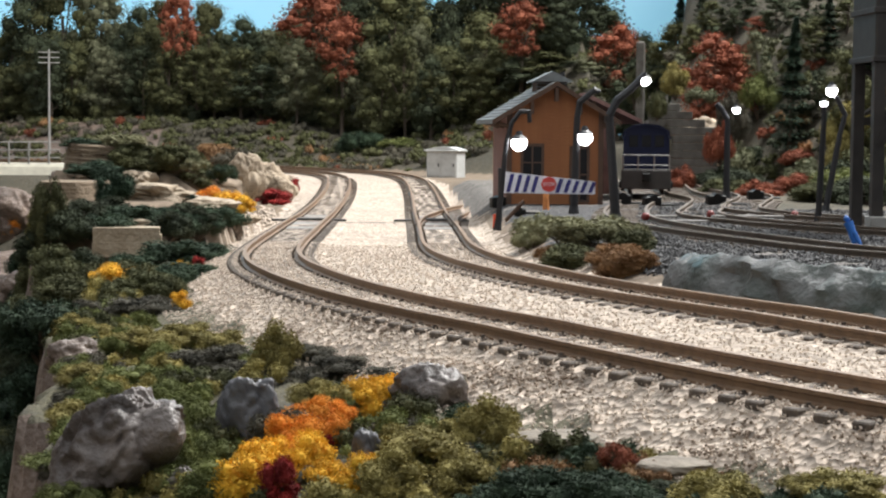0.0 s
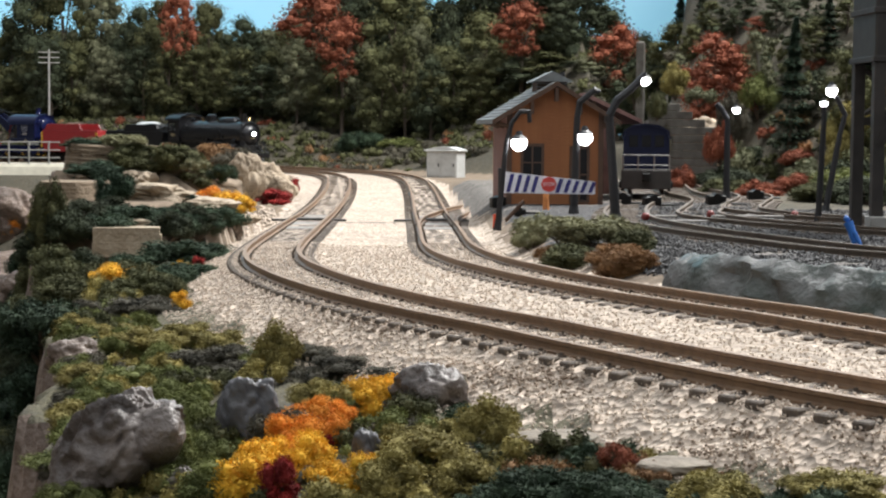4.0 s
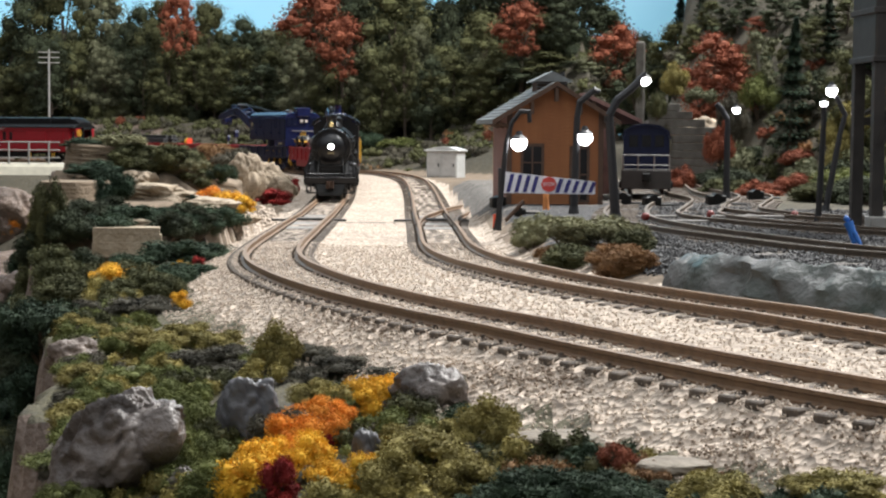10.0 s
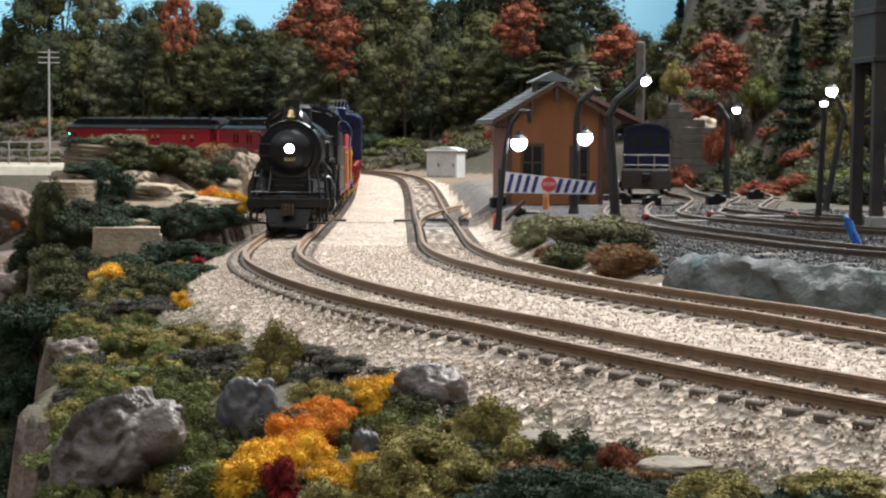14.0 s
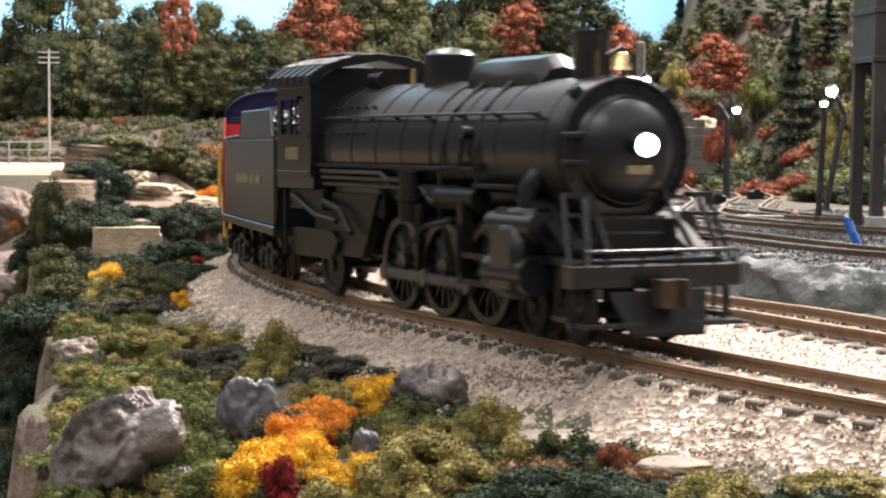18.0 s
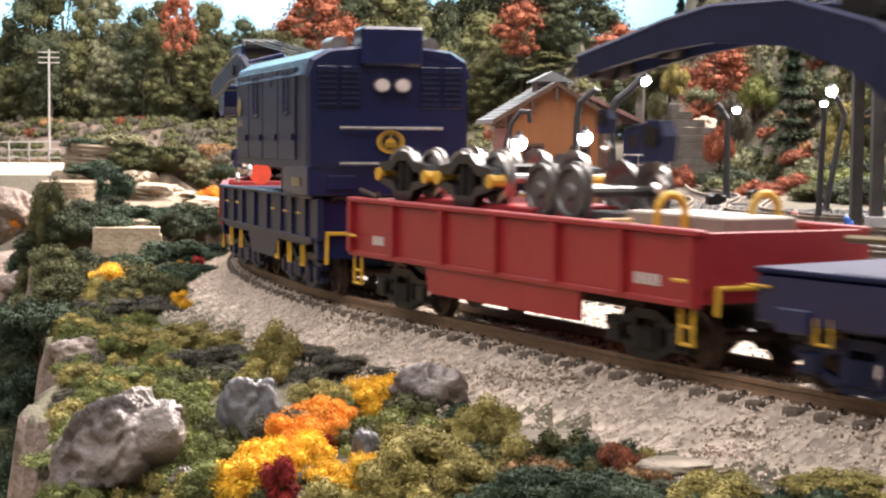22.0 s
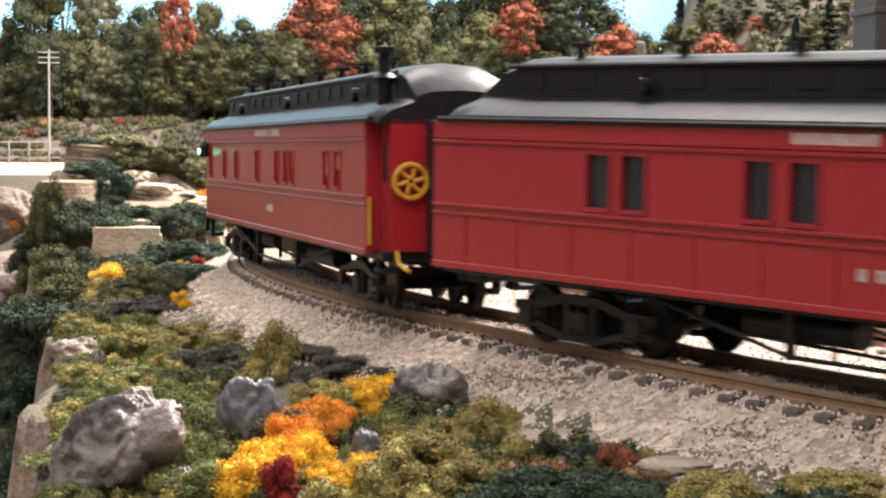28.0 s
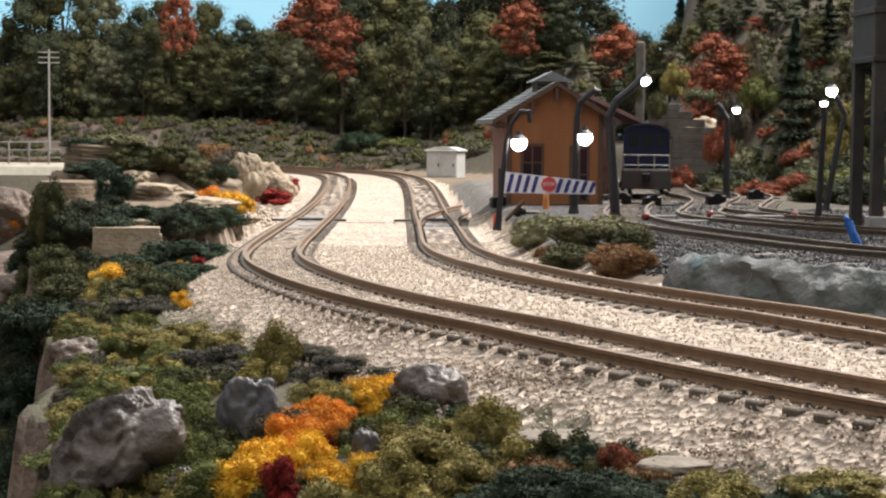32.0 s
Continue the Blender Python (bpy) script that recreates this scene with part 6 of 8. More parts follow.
    for e in (-1, 1):
        part("fold", Geo().box(half - 0.4, half + 4, min(e * 4.8, e * 6.4), max(e * 4.8, e * 6.4), 11, 33.8, 0.5), SOOT, diaphragm)
        part("step_side", Geo().prism([(half - 7.8, 12), (half - 0.6, 12), (half - 0.6, 9), (half - 1.6, 4.4), (half - 7.8, 4.4)], min(e * 11.2, e * 12), max(e * 11.2, e * 12)), SOOT, car)
    part("gangway", Geo().box(half - 7.6, half - 7, -5, 5, 12, 33.6), SOOT, diaphragm)
    wz = 25 if platform else 30.5
    wheel = part("brake_wheel", Geo().torus((half + 0.8, -9.6, wz), (1, 0, 0), 3.1, 0.5, 22, 6).torus((half + 0.8, -9.6, wz), (1, 0, 0), 0.7, 0.3, 10, 5), YELLOW, car, "yellow brake wheel")
    for k in range(6):
        a = k * math.tau / 6
        part("spoke", Geo().cyl((half + 0.8, -9.6 + 0.6 * math.cos(a), wz + 0.6 * math.sin(a)), (half + 0.8, -9.6 + 2.5 * math.cos(a + 0.25), wz + 2.5 * math.sin(a + 0.25)), 0.4, 6), YELLOW, wheel)
    part("safety_chain", Geo().tube([(half, -12, 12), (half + 4, -12.6, 10), (half + 9, -12, 9)], 0.4), YELLOW, car)
    # roof
    low = [(-16.9, 36.2), (-16.6, 37.2), (-14, 38.9), (-9.2, 40.4), (-9.0, 40.6), (-6, 41.4), (0, 41.7), (6, 41.4), (9.0, 40.6), (9.2, 40.4), (14, 38.9), (16.6, 37.2), (16.9, 36.2)]
    high = [(-16.9, 36.2), (-16.6, 37.2), (-14, 38.9), (-9.2, 40.4), (-9.0, 45.2), (-6, 46.8), (0, 47.4), (6, 46.8), (9.0, 45.2), (9.2, 40.4), (14, 38.9), (16.6, 37.2), (16.9, 36.2)]

    def mid(t, x, squeeze=1.0):
        return [(x, (a[0] * (1 - t) + b[0] * t) * squeeze, a[1] * (1 - t) + b[1] * t - (1 - squeeze) * 9) for a, b in zip(low, high)]
    part("roof", loft([mid(0, tail, 0.84), mid(0, tail + 2.5, 0.95), mid(0.25, tail + 5.5), mid(0.8, tail + 9.5), mid(1, tail + 13.5), mid(1, half - 14), mid(0.95, half - 9), mid(0.75, half - 5), mid(0.4, half - 2, 0.98), mid(0.15, half - 0.2, 0.92)]), ROOFBLACK, car, smooth=True)
    for e in (-1, 1):
        part("roof_edge", Geo().tube([(tail + 1.5, e * 16.7, 36.5), (half - 2, e * 16.7, 36.5)], 0.5), ROOFBLACK, car)
        part("clerestory_edge", Geo().tube([(tail + 11.5, e * 9.2, 45.5), (half - 12, e * 9.2, 45.5)], 0.45), ROOFBLACK, car)
        for x in np.arange(-half + 18, half - 14, 12.2):
            part("clerestory_window", Geo().box(x - 3, x + 3, min(e * 8.9, e * 9.35), max(e * 8.9, e * 9.35), 41.6, 44.4, 0.1), ROOFBLACK, car)
    for k, x in enumerate(np.arange(-half + 24, half - 16, 24)):
        part("roof_vent", Geo().cyl((x, -4, 46), (x, -4, 48.6), 0.7, 8).cyl((x, -4, 48.6), (x, -4, 49.3), 1.9, 12), ROOFBLACK, car)
    if stack_x is not None:
        part("smoke_jack", Geo().lathe([(1.5, 38), (1.5, 43), (2.4, 44.4), (1.2, 45.4), (1.1, 49), (2.2, 49.2), (2.2, 50.2), (0.8, 50.4)], 14, Matrix.Translation((stack_x, -11.5, 0))), ROOFBLACK, car, smooth=True)
    for x in (half - 40, 0, -half + 46):
        part("side_vent", Geo().cyl((x, -10.4, 42), (x, -11.8, 42), 1.5, 12), ROOFBLACK, car)
    # underneath
    part("centre_sill", Geo().box(-half + 4, half - 4, -3, 3, 8.2, 10.6, 0.3), SOOT, car)
    part("battery_box", Geo().box(-2 if platform else -8, 14 if platform else 37, -12 if platform else -13.6, -6, 6.4 if platform else 4.6, 10.6, 0.4), SOOT, car)
    if platform:
        part("gas_tank", Geo().cyl((30, -10, 7.4), (58, -10, 7.4), 2.2, 16), SOOT, car, smooth=True)
    part("air_tank", Geo().cyl((-37, -9.5, 7.8), (-16, -9.5, 7.8), 2.1, 16), SOOT, car, smooth=True)
    for e in (-1, 1):
        part("truss_rod", Geo().tube([(half - 52, e * 13.4, 10), (26, e * 13.4, 4), (-26, e * 13.4, 4), (-half + 52, e * 13.4, 10)], 0.4), SOOT, car)
        for x in (-26, 26):
            part("queen_post", Geo().box(x - 0.7, x + 0.7, e * 13.4 - 0.6, e * 13.4 + 0.6, 3.6, 10.6, 0.1), SOOT, car)
        part("brake_rigging", Geo().tube([(-40, e * 7, 5.4), (-8, e * 8, 4.6), (34, e * 7, 5.4)], 0.35).tube([(-22, e * 8.6, 10), (-22, e * 8.6, 3.4)], 0.5), SOOT, car)
    add_truck(car, half - 31, 3, 28, 4.6, frame_y=10.6)
    add_truck(car, -half + (43 if platform else 34), 3, 26, 4.6, frame_y=10.6)
    add_coupler(car, half, 1)
    if not platform:
        add_coupler(car, -half, -1)
    if platform:
        end = -half + 3
        part("platform", Geo().box(end, rear, -15, 15, 10.4, 12, 0.2), SOOT, car)
        rail = part("platform_rail", Geo().tube([(end + 0.6, -13, 21.4), (end + 0.6, 13, 21.4)], 0.45).tube([(end + 0.6, -13, 13), (end + 0.6, 13, 13)], 0.35), BRASS_OLD, car, "tarnished platform railing")
        for y in np.linspace(-13, 13, 13):
            part("baluster", Geo().cyl((end + 0.6, y, 12), (end + 0.6, y, 21.4), 0.22, 6), BRASS_OLD, rail)
        for e in (-1, 1):
            part("gate", Geo().tube([(end + 1, e * 13.6, 21.2), (rear, e * 13.6, 21.2)], 0.35).tube([(end + 3, e * 13.6, 12), (end + 3, e * 13.6, 21.2)], 0.22).tube([(end + 6, e * 13.6, 12), (end + 6, e * 13.6, 21.2)], 0.22), BRASS_OLD, car)
            part("corner_handrail", Geo().tube([(rear - 0.6, e * 15.7, 12.4), (rear - 0.6, e * 15.7, 21.5)], 0.35), BRASS, car, "brass corner handrail")
            part("eave_board", Geo().box(tail + 1, rear, min(e * 15.2, e * 16), max(e * 15.2, e * 16), 32.8, 36.3, 0.1), MAROON, car)
            marker = part("marker_lamp", Geo().lathe([(1.2, 28.6), (1.5, 29), (1.5, 31.8), (0.7, 32.8), (0.3, 33.2)], 12, Matrix.Translation((rear + 3.2, e * 17.2, 0))), SOOT, car)
            part("lens", Geo().cyl((rear + 3.2, e * 17.4, 30.2), (rear + 3.2, e * 18.9, 30.2), 0.8, 12).cyl((rear + 0.9, e * 17.2, 30.2), (rear + 3, e * 17.2, 30.2), 0.85, 12), GREEN_LAMP, marker, "glowing green marker lens")
            part("rear_step", Geo().box(rear - 6, rear + 6.5, min(e * 12, e * 15.6), max(e * 12, e * 15.6), 5.6, 6.6, 0.2).prism([(rear - 4.6, 11.4), (rear - 3.4, 11.4), (rear - 5, 5.6), (rear - 6.4, 5.6)], e * 14.6, e * 15.6).prism([(rear + 5.4, 11.4), (rear + 6.6, 11.4), (rear + 6.6, 5.6), (rear + 5.2, 5.6)], e * 14.6, e * 15.6), SOOT, car)
        add_coupler(car, end, -1)
    return car


engine, drivers, rods = build_engine()
tagged(engine, group=TRAIN_GROUP)
double = [(-64, 5.2, 0), (-56, 5.2, 0), (-30.5, 5.2, 0), (-22, 5.2, 0), (3.4, 5.2, 0), (13.2, 5.2, 0)]
obs = [(-92.2, 4.8, 0), (-66.5, 4.4, 0.65), (-46.5, 4.2, 0), (-14, 4.4, 0.9), (13, 4.4, 0.6), (24.5, 4.4, 0.5), (31.9, 4.4, 0.5), (69.5, 4.6, 0.7), (80.5, 4.8, 0.5)]
# each: thing, centre and half distance between its pivots, both along the track at 20 s
TRAIN = [
    (engine, -35.0, 19.0),
    (build_tender(), 81.0, 23.0),
    (build_water_car(), 171.0, 22.0),
    (build_small_crane(), 255.0, 24.0),
    (build_wheel_gondola(), 361.0, 40.0),
    (build_big_crane(), 493.0, 32.0),
    (build_idler(), 610.0, 44.0),
    (build_beam_gondola(), 741.5, 37.0),
    (coach("coach red combine car with black clerestory roof and baggage doors", 106, double, [(37.5, 64), (72, 90)], None, False), 918.0, 74.0),
    (coach("coach red observation car with open rear platform and black roof", 114, obs, [], 102, True), 1152.0, 75.0),
]
SPEED = 108.17
# a toy figure leaning on the rear railing rides along
figure = Geo().cyl((-108.5, -7.6, 12), (-109, -7.6, 21), 1.3, 10, 1.6).cyl((-106.8, -8.6, 12), (-107.4, -8.4, 21), 1.3, 10, 1.6)
figure.cyl((-108, -8, 20.6), (-108.4, -8, 27.6), 2.2, 12, 2.5).lathe([(0.3, 28), (1.5, 28.8), (1.6, 30.6), (0.3, 32)], 12, Matrix.Translation((-109, -8, 0)))
figure.tube([(-108.4, -10.4, 27), (-109.4, -11, 23.6), (-111.4, -10.4, 22.2)], 0.85, 8)
toy_rider = solo("toy_rider", figure, BLUE_CLOTH, "blue painted toy figure on the rear platform", "figurine", smooth=True)
TRAIN.append((toy_rider, TRAIN[-1][1], TRAIN[-1][2]))


# ---- bushes and moss ----
COLOURS = {"gold": GOLD, "orange": ORANGE, "crimson": CRIMSON, "grass": GRASSY, "mustard": MUSTARD, "olive": OLIVE, "fern": FERN,
           "deep": DEEP, "ashy": ASHY, "tan": TAN, "rust": RUST, "sage": PALE, "spruce": SPRUCE, "lichen": LICHEN}
WORDS = {"gold": "golden yellow foam bush", "orange": "orange autumn foam bush", "crimson": "small crimson foam bush", "grass": "bright moss green ground bush",
         "mustard": "mustard green lichen bush", "olive": "olive green foam bush", "fern": "blue-green curly lichen bush", "deep": "dark green foam bush",
         "ashy": "sparse ashy brown scrub", "tan": "dry tan scrub bush", "rust": "rust red foam bush", "sage": "pale sage green shrub", "spruce": "blackish green bushy shrub", "lichen": "grey-green lichen bush"}
BUSHES = {}
for k, (key, material) in enumerate(COLOURS.items()):
    BUSHES[key] = []
    for v in range(2):
        r2 = random.Random(100 + 7 * k + v)
        lumps = []
        for _ in range(19):
            a, r = r2.uniform(0, math.tau), math.sqrt(r2.random()) * 0.36
            lumps.append((math.cos(a) * r * 10, math.sin(a) * r * 10, 10 * (0.12 + 0.62 * r2.random() * (1 - r * 1.6)), r2.uniform(0.8, 2.0)))
        strands = 0.7 if key in ("grass", "fern", "deep", "spruce", "ashy") else 0.15
        crown = leafy(lumps, 8200, 0.20, 500 + 10 * k + v, 0.66, strands)
        stem = Geo()
        for x, y, z, _ in lumps[:6]:
            stem.cyl((0, 0, -1), (x, y, z), 0.25, 5, 0.12)
        b = thing("bush", WORDS[key] + " on the model scenery", "bush", -1500, -1500, 0)
        part("leaves", crown, material, b)
        part("stem", stem, BARK, b)
        BUSHES[key].append(b)
brush = random.Random(5)


def bush(key, x, y, w, h, sink=0.0, z=None):
    src = brush.choice(BUSHES[key])
    m = pose(x * MM, y * MM, ((land(x, y) if z is None else z) - sink) * MM, 0, 0, brush.uniform(0, 360))
    return copy_thing(src, m @ Matrix.Diagonal((w / 9, w / 9, h / 9, 1)))


for x, y, w, h in ((-97.9, 552, 15.1, 9), (-95.2, 574, 10.4, 8.5), (-99.3, 528, 8.8, 7), (-83.2, 566, 9.4, 10.3), (-81.7, 586, 7.1, 6.9),
                   (-66.5, 470, 5.7, 5.6), (-25.8, 251, 12.3, 11.7), (-29, 249, 8.4, 8.1), (-25.4, 267, 7.7, 7.3),
                   (-18.9, 261, 8.8, 8.4), (-15.8, 251, 7.6, 7.2), (-10.6, 245, 7.4, 7.1), (-12.9, 247, 6.1, 5.9), (-13, 299, 9.7, 10.2),
                   (-9.3, 304, 8.4, 9.3), (-11.7, 308, 7.7, 8.5), (-20.5, 257, 6.4, 6.1), (-23.4, 256, 7.7, 6.8), (-27.6, 259, 6.9, 6.3)):
    bush("gold", x, y, w, h, 0.6)
for x, y, w, h in ((-107, 906, 12.4, 12.5), (-395.3, 2496, 18.9, 17.7), (-385.4, 1662, 27.7, 26.2), (-22.4, 275, 7.8, 7.4), (-19.2, 283, 9.1, 8.7),
                   (-16.8, 279, 7.9, 7.6), (-22.1, 287, 6.9, 6.6), (-15.9, 289, 6.1, 5.9), (-20.6, 271, 6.4, 6.1)):
    bush("orange", x, y, w, h, 0.6)
for x, y, w, h in ((-93.3, 484, 4.4, 3.8), (-83.8, 636, 5.8, 5.5), (-111.2, 1224, 27.8, 12.6), (-106.4, 1326, 13.7, 12.1), (-21.6, 246, 6.4, 7.6),
                   (-28.9, 277, 2.9, 2.8), (-17, 276, 3.3, 3.7)):
    bush("crimson", x, y, w, h, 0.6)
for x, y, w, h in ((-56.7, 294, 9.8, 7.1),
                   (-55.5, 342, 15.5, 7.3),
                   (-39.9, 296, 13.5, 10.8),
                   (-33, 250, 12.1, 8.3),
                   (-68.4, 414, 11.3, 5),
                   (-46.2, 314, 10.5, 6.7),
                   (-50, 340, 9.3, 6.2),
                   (-33.9, 270, 8.2, 7.4),
                   (-59.5, 324, 8.8, 5.9)):
    bush("grass", x, y, w, h, 0.6)
for x, y, w, h in ((-61.7, 380, 16.1, 8.1),
                   (-73.8, 416, 16.4, 6.9),
                   (-47.4, 386, 15.2, 6.4),
                   (-86.7, 436, 10.6, 5.9),
                   (-55.4, 402, 13.4, 5.5),
                   (-30.3, 340, 11.5, 13.5),
                   (-1.6, 256, 16.3, 10.1),
                   (6.5, 270, 10.6, 10.2),
                   (-6.7, 240, 12.4, 9.5),
                   (3.7, 248, 11.3, 7.5),
                   (34.5, 230, 11.8, 7.3),
                   (50.2, 228, 13.1, 5.9),
                   (45, 230, 8.4, 4.2),
                   (-20.9, 308, 10.3, 5.6),
                   (-5, 268, 10.6, 7.3),
                   (-15.2, 308, 9.3, 4.7),
                   (-57.9, 394, 14.3, 6),
                   (-0.1, 280, 9.3, 5.9)):
    bush("mustard", x, y, w, h, 0.6)
for x, y, w, h in ((-117.5, 574, 19.1, 15.8),
                   (-106.2, 560, 17, 13.2),
                   (-96.6, 574, 19.1, 11.3),
                   (-73.5, 500, 13.6, 8.9),
                   (-18, 308, 10.3, 5.1),
                   (10.4, 288, 6.1, 4.4),
                   (-79.3, 508, 18.5, 12),
                   (-102.5, 508, 20, 12),
                   (-137, 650, 21.7, 17.9),
                   (-148.6, 700, 14, 33.1),
                   (35.7, 520, 18.9, 9.5),
                   (-146.5, 864, 26.2, 13.6),
                   (-133.1, 862, 26.1, 14.3),
                   (-121.3, 880, 24, 15.3),
                   (-117.8, 864, 23.6, 12.3),
                   (55.1, 532, 14.5, 9.7),
                   (-4.9, 262, 9.5, 5.6),
                   (30.2, 638, 9.7, 5.8),
                   (-88, 496, 15, 9.8),
                   (-127.6, 580, 15.8, 10.5),
                   (-84.7, 508, 13.9, 10)):
    bush("olive", x, y, w, h, 0.6)
for x, y, w, h in ((13, 236, 13.6, 8.9),
                   (20.6, 232, 12.7, 8.1),
                   (-95.9, 728, 22.1, 14.3),
                   (-109.5, 730, 19.9, 11.5),
                   (-94.5, 734, 17.8, 11.6),
                   (-109, 672, 20.4, 10.6),
                   (-80.8, 550, 18.3, 10.8),
                   (13, 236, 13.6, 6.8),
                   (19.9, 232, 12, 6.3),
                   (6.6, 240, 10.9, 5.1),
                   (-93.5, 678, 34.9, 16),
                   (-95.2, 776, 25.9, 15.3),
                   (-77.5, 562, 22.1, 11.1),
                   (-118.3, 730, 28.8, 12.9),
                   (42.2, 230, 7.7, 4.2),
                   (-107.7, 912, 13.8, 19.8),
                   (-103.1, 724, 24.1, 14.3),
                   (-129.8, 708, 23.6, 13.9),
                   (26.5, 234, 8.5, 3.5)):
    bush("fern", x, y, w, h, 0.6)
for x, y, w, h in ((-143.7, 702, 19.1, 16.6),
                   (-104.3, 710, 19.4, 14),
                   (-95.9, 728, 17.6, 14.3),
                   (-141, 710, 19.4, 14),
                   (-132.2, 746, 20.3, 11.8),
                   (-105.7, 750, 22.7, 13.3),
                   (-145.8, 702, 19.1, 16.6),
                   (-126.3, 656, 17.9, 14.2),
                   (-103.1, 602, 14.6, 8.1),
                   (-154.4, 702, 17, 19.4),
                   (-141.6, 702, 23.4, 16.6),
                   (-141.6, 736, 26.8, 14.5),
                   (-123.4, 876, 23.9, 15.2),
                   (-151.6, 670, 18.3, 14.2),
                   (29.1, 238, 6.5, 2.9),
                   (-162.3, 708, 17.2, 12.9)):
    bush("deep", x, y, w, h, 0.6)
for x, y, w, h in ((-162.1, 870, 26.4, 11.7),
                   (-136.1, 768, 18.2, 20),
                   (-500.7, 2604, 39.5, 18.5),
                   (-110.6, 794, 10.6, 6.3),
                   (-96.7, 798, 16.9, 12.6),
                   (-154.3, 856, 15.6, 10.1)):
    bush("spruce", x, y, w, h, 0.6)
for x, y, w, h in ((-48.6, 360, 14.2, 6.5),
                   (-37, 344, 13.6, 5.7),
                   (-18.7, 336, 13.2, 4.6),
                   (-26.3, 356, 11.9, 4.9),
                   (-75, 462, 21, 7),
                   (-79.2, 462, 15.4, 5.6),
                   (-32, 316, 7.7, 3.8),
                   (-80.4, 424, 9, 3.9),
                   (-10.3, 330, 8, 2),
                   (-42, 360, 10.9, 4.9)):
    bush("ashy", x, y, w, h, 0.6)
for x, y, w, h in ((31.9, 616, 21, 14.5), (46.2, 552, 31, 15), (37.9, 578, 20, 13), (55, 548, 16, 12), (28.5, 600, 12, 9)):
    bush("lichen", x, y, w, h, 0.6)
for x, y, w, h in ((44.7, 480, 20.4, 12.2),
                   (50.1, 476, 11.5, 8.7),
                   (31.8, 548, 10.8, 7),
                   (42.6, 508, 9.2, 6.2),
                   (24.4, 254, 6.5, 4.6),
                   (20.6, 260, 3.9, 2.4),
                   (7.2, 264, 4.8, 2.4),
                   (38.2, 236, 4.3, 2.9)):
    bush("tan", x, y, w, h, 0.6)
# moss and lichen carpeting the near bank, and scrub too small to count
CARPET = {}


def clump(key, x, y, w, h, sink, flakes):
    z, lumps, flake = land(x, y) - sink, CARPET.setdefault(key, []), CARPET.setdefault((key, "n"), [0])
    for _ in range(7):
        a, r = brush.uniform(0, math.tau), math.sqrt(brush.random()) * 0.36
        lumps.append((x + math.cos(a) * r * w, y + math.sin(a) * r * w, z + h * (0.12 + 0.5 * brush.random() * (1 - r * 1.6)), brush.uniform(0.12, 0.21) * math.sqrt(w * h)))
    flake[0] += flakes


for k in range(620):
    y = brush.uniform(200, 620)
    x = brush.uniform(float(edge_x(y)) + 2, 80)
    s_, d_ = locate(x, y)
    if d_[0] > -30 - 6 * brush.random() or s_[0] < -110:
        continue
    right = x > 2 and y < 330
    key = brush.choice(["fern", "olive", "tan", "mustard", "fern"] if right else ["fern", "deep", "fern", "olive", "spruce"] if y > 520 else ["grass", "mustard", "mustard", "olive", "ashy", "grass"])
    w = brush.uniform(7, 14) * (1.5 if y > 470 else 1)
    clump(key, x, y, w, w * brush.uniform(0.4, 0.7), 0.5, 1300)
MOSS_WORDS = {"fern": "blue-green", "olive": "olive green", "tan": "dry tan", "mustard": "mustard yellow-green", "deep": "dark green", "spruce": "blackish green", "grass": "bright green", "ashy": "ashy brown", "rust": "rust red", "sage": "pale sage green"}
for key in [k for k in CARPET if isinstance(k, str)]:
    solo("moss", leafy(CARPET[key], CARPET[key, "n"][0], 0.30, 900 + len(key), 0.7, 0.0 if key in ("mustard", "tan", "olive") else 0.7), COLOURS[key], MOSS_WORDS[key] + " moss and lichen carpeting the bank", "moss", kind="stuff")
CARPET.clear()
for k in range(620):
    x = brush.uniform(-660, 150)
    y = np.interp(x, [-700, -300, 0, 210], [2330, 2160, 1960, 1800]) + brush.uniform(-150, 45)
    if -40 < locate(x, y)[1][0] < SECOND + 35:
        continue
    clump(brush.choice(["ashy", "olive", "ashy", "deep", "olive", "ashy", "tan", "rust"] if k % 6 == 0 else ["ashy", "olive", "olive"]), x, y, brush.uniform(24, 50), brush.uniform(8, 17), 3, 500)
for k in range(100):
    x = brush.uniform(-700, 120)
    y = np.interp(x, [-700, -300, 0, 210], [2330, 2160, 1960, 1820]) + brush.uniform(70, 150)
    clump(brush.choice(["deep", "deep", "olive"]), x, y, brush.uniform(60, 95), brush.uniform(45, 70), 3, 450)
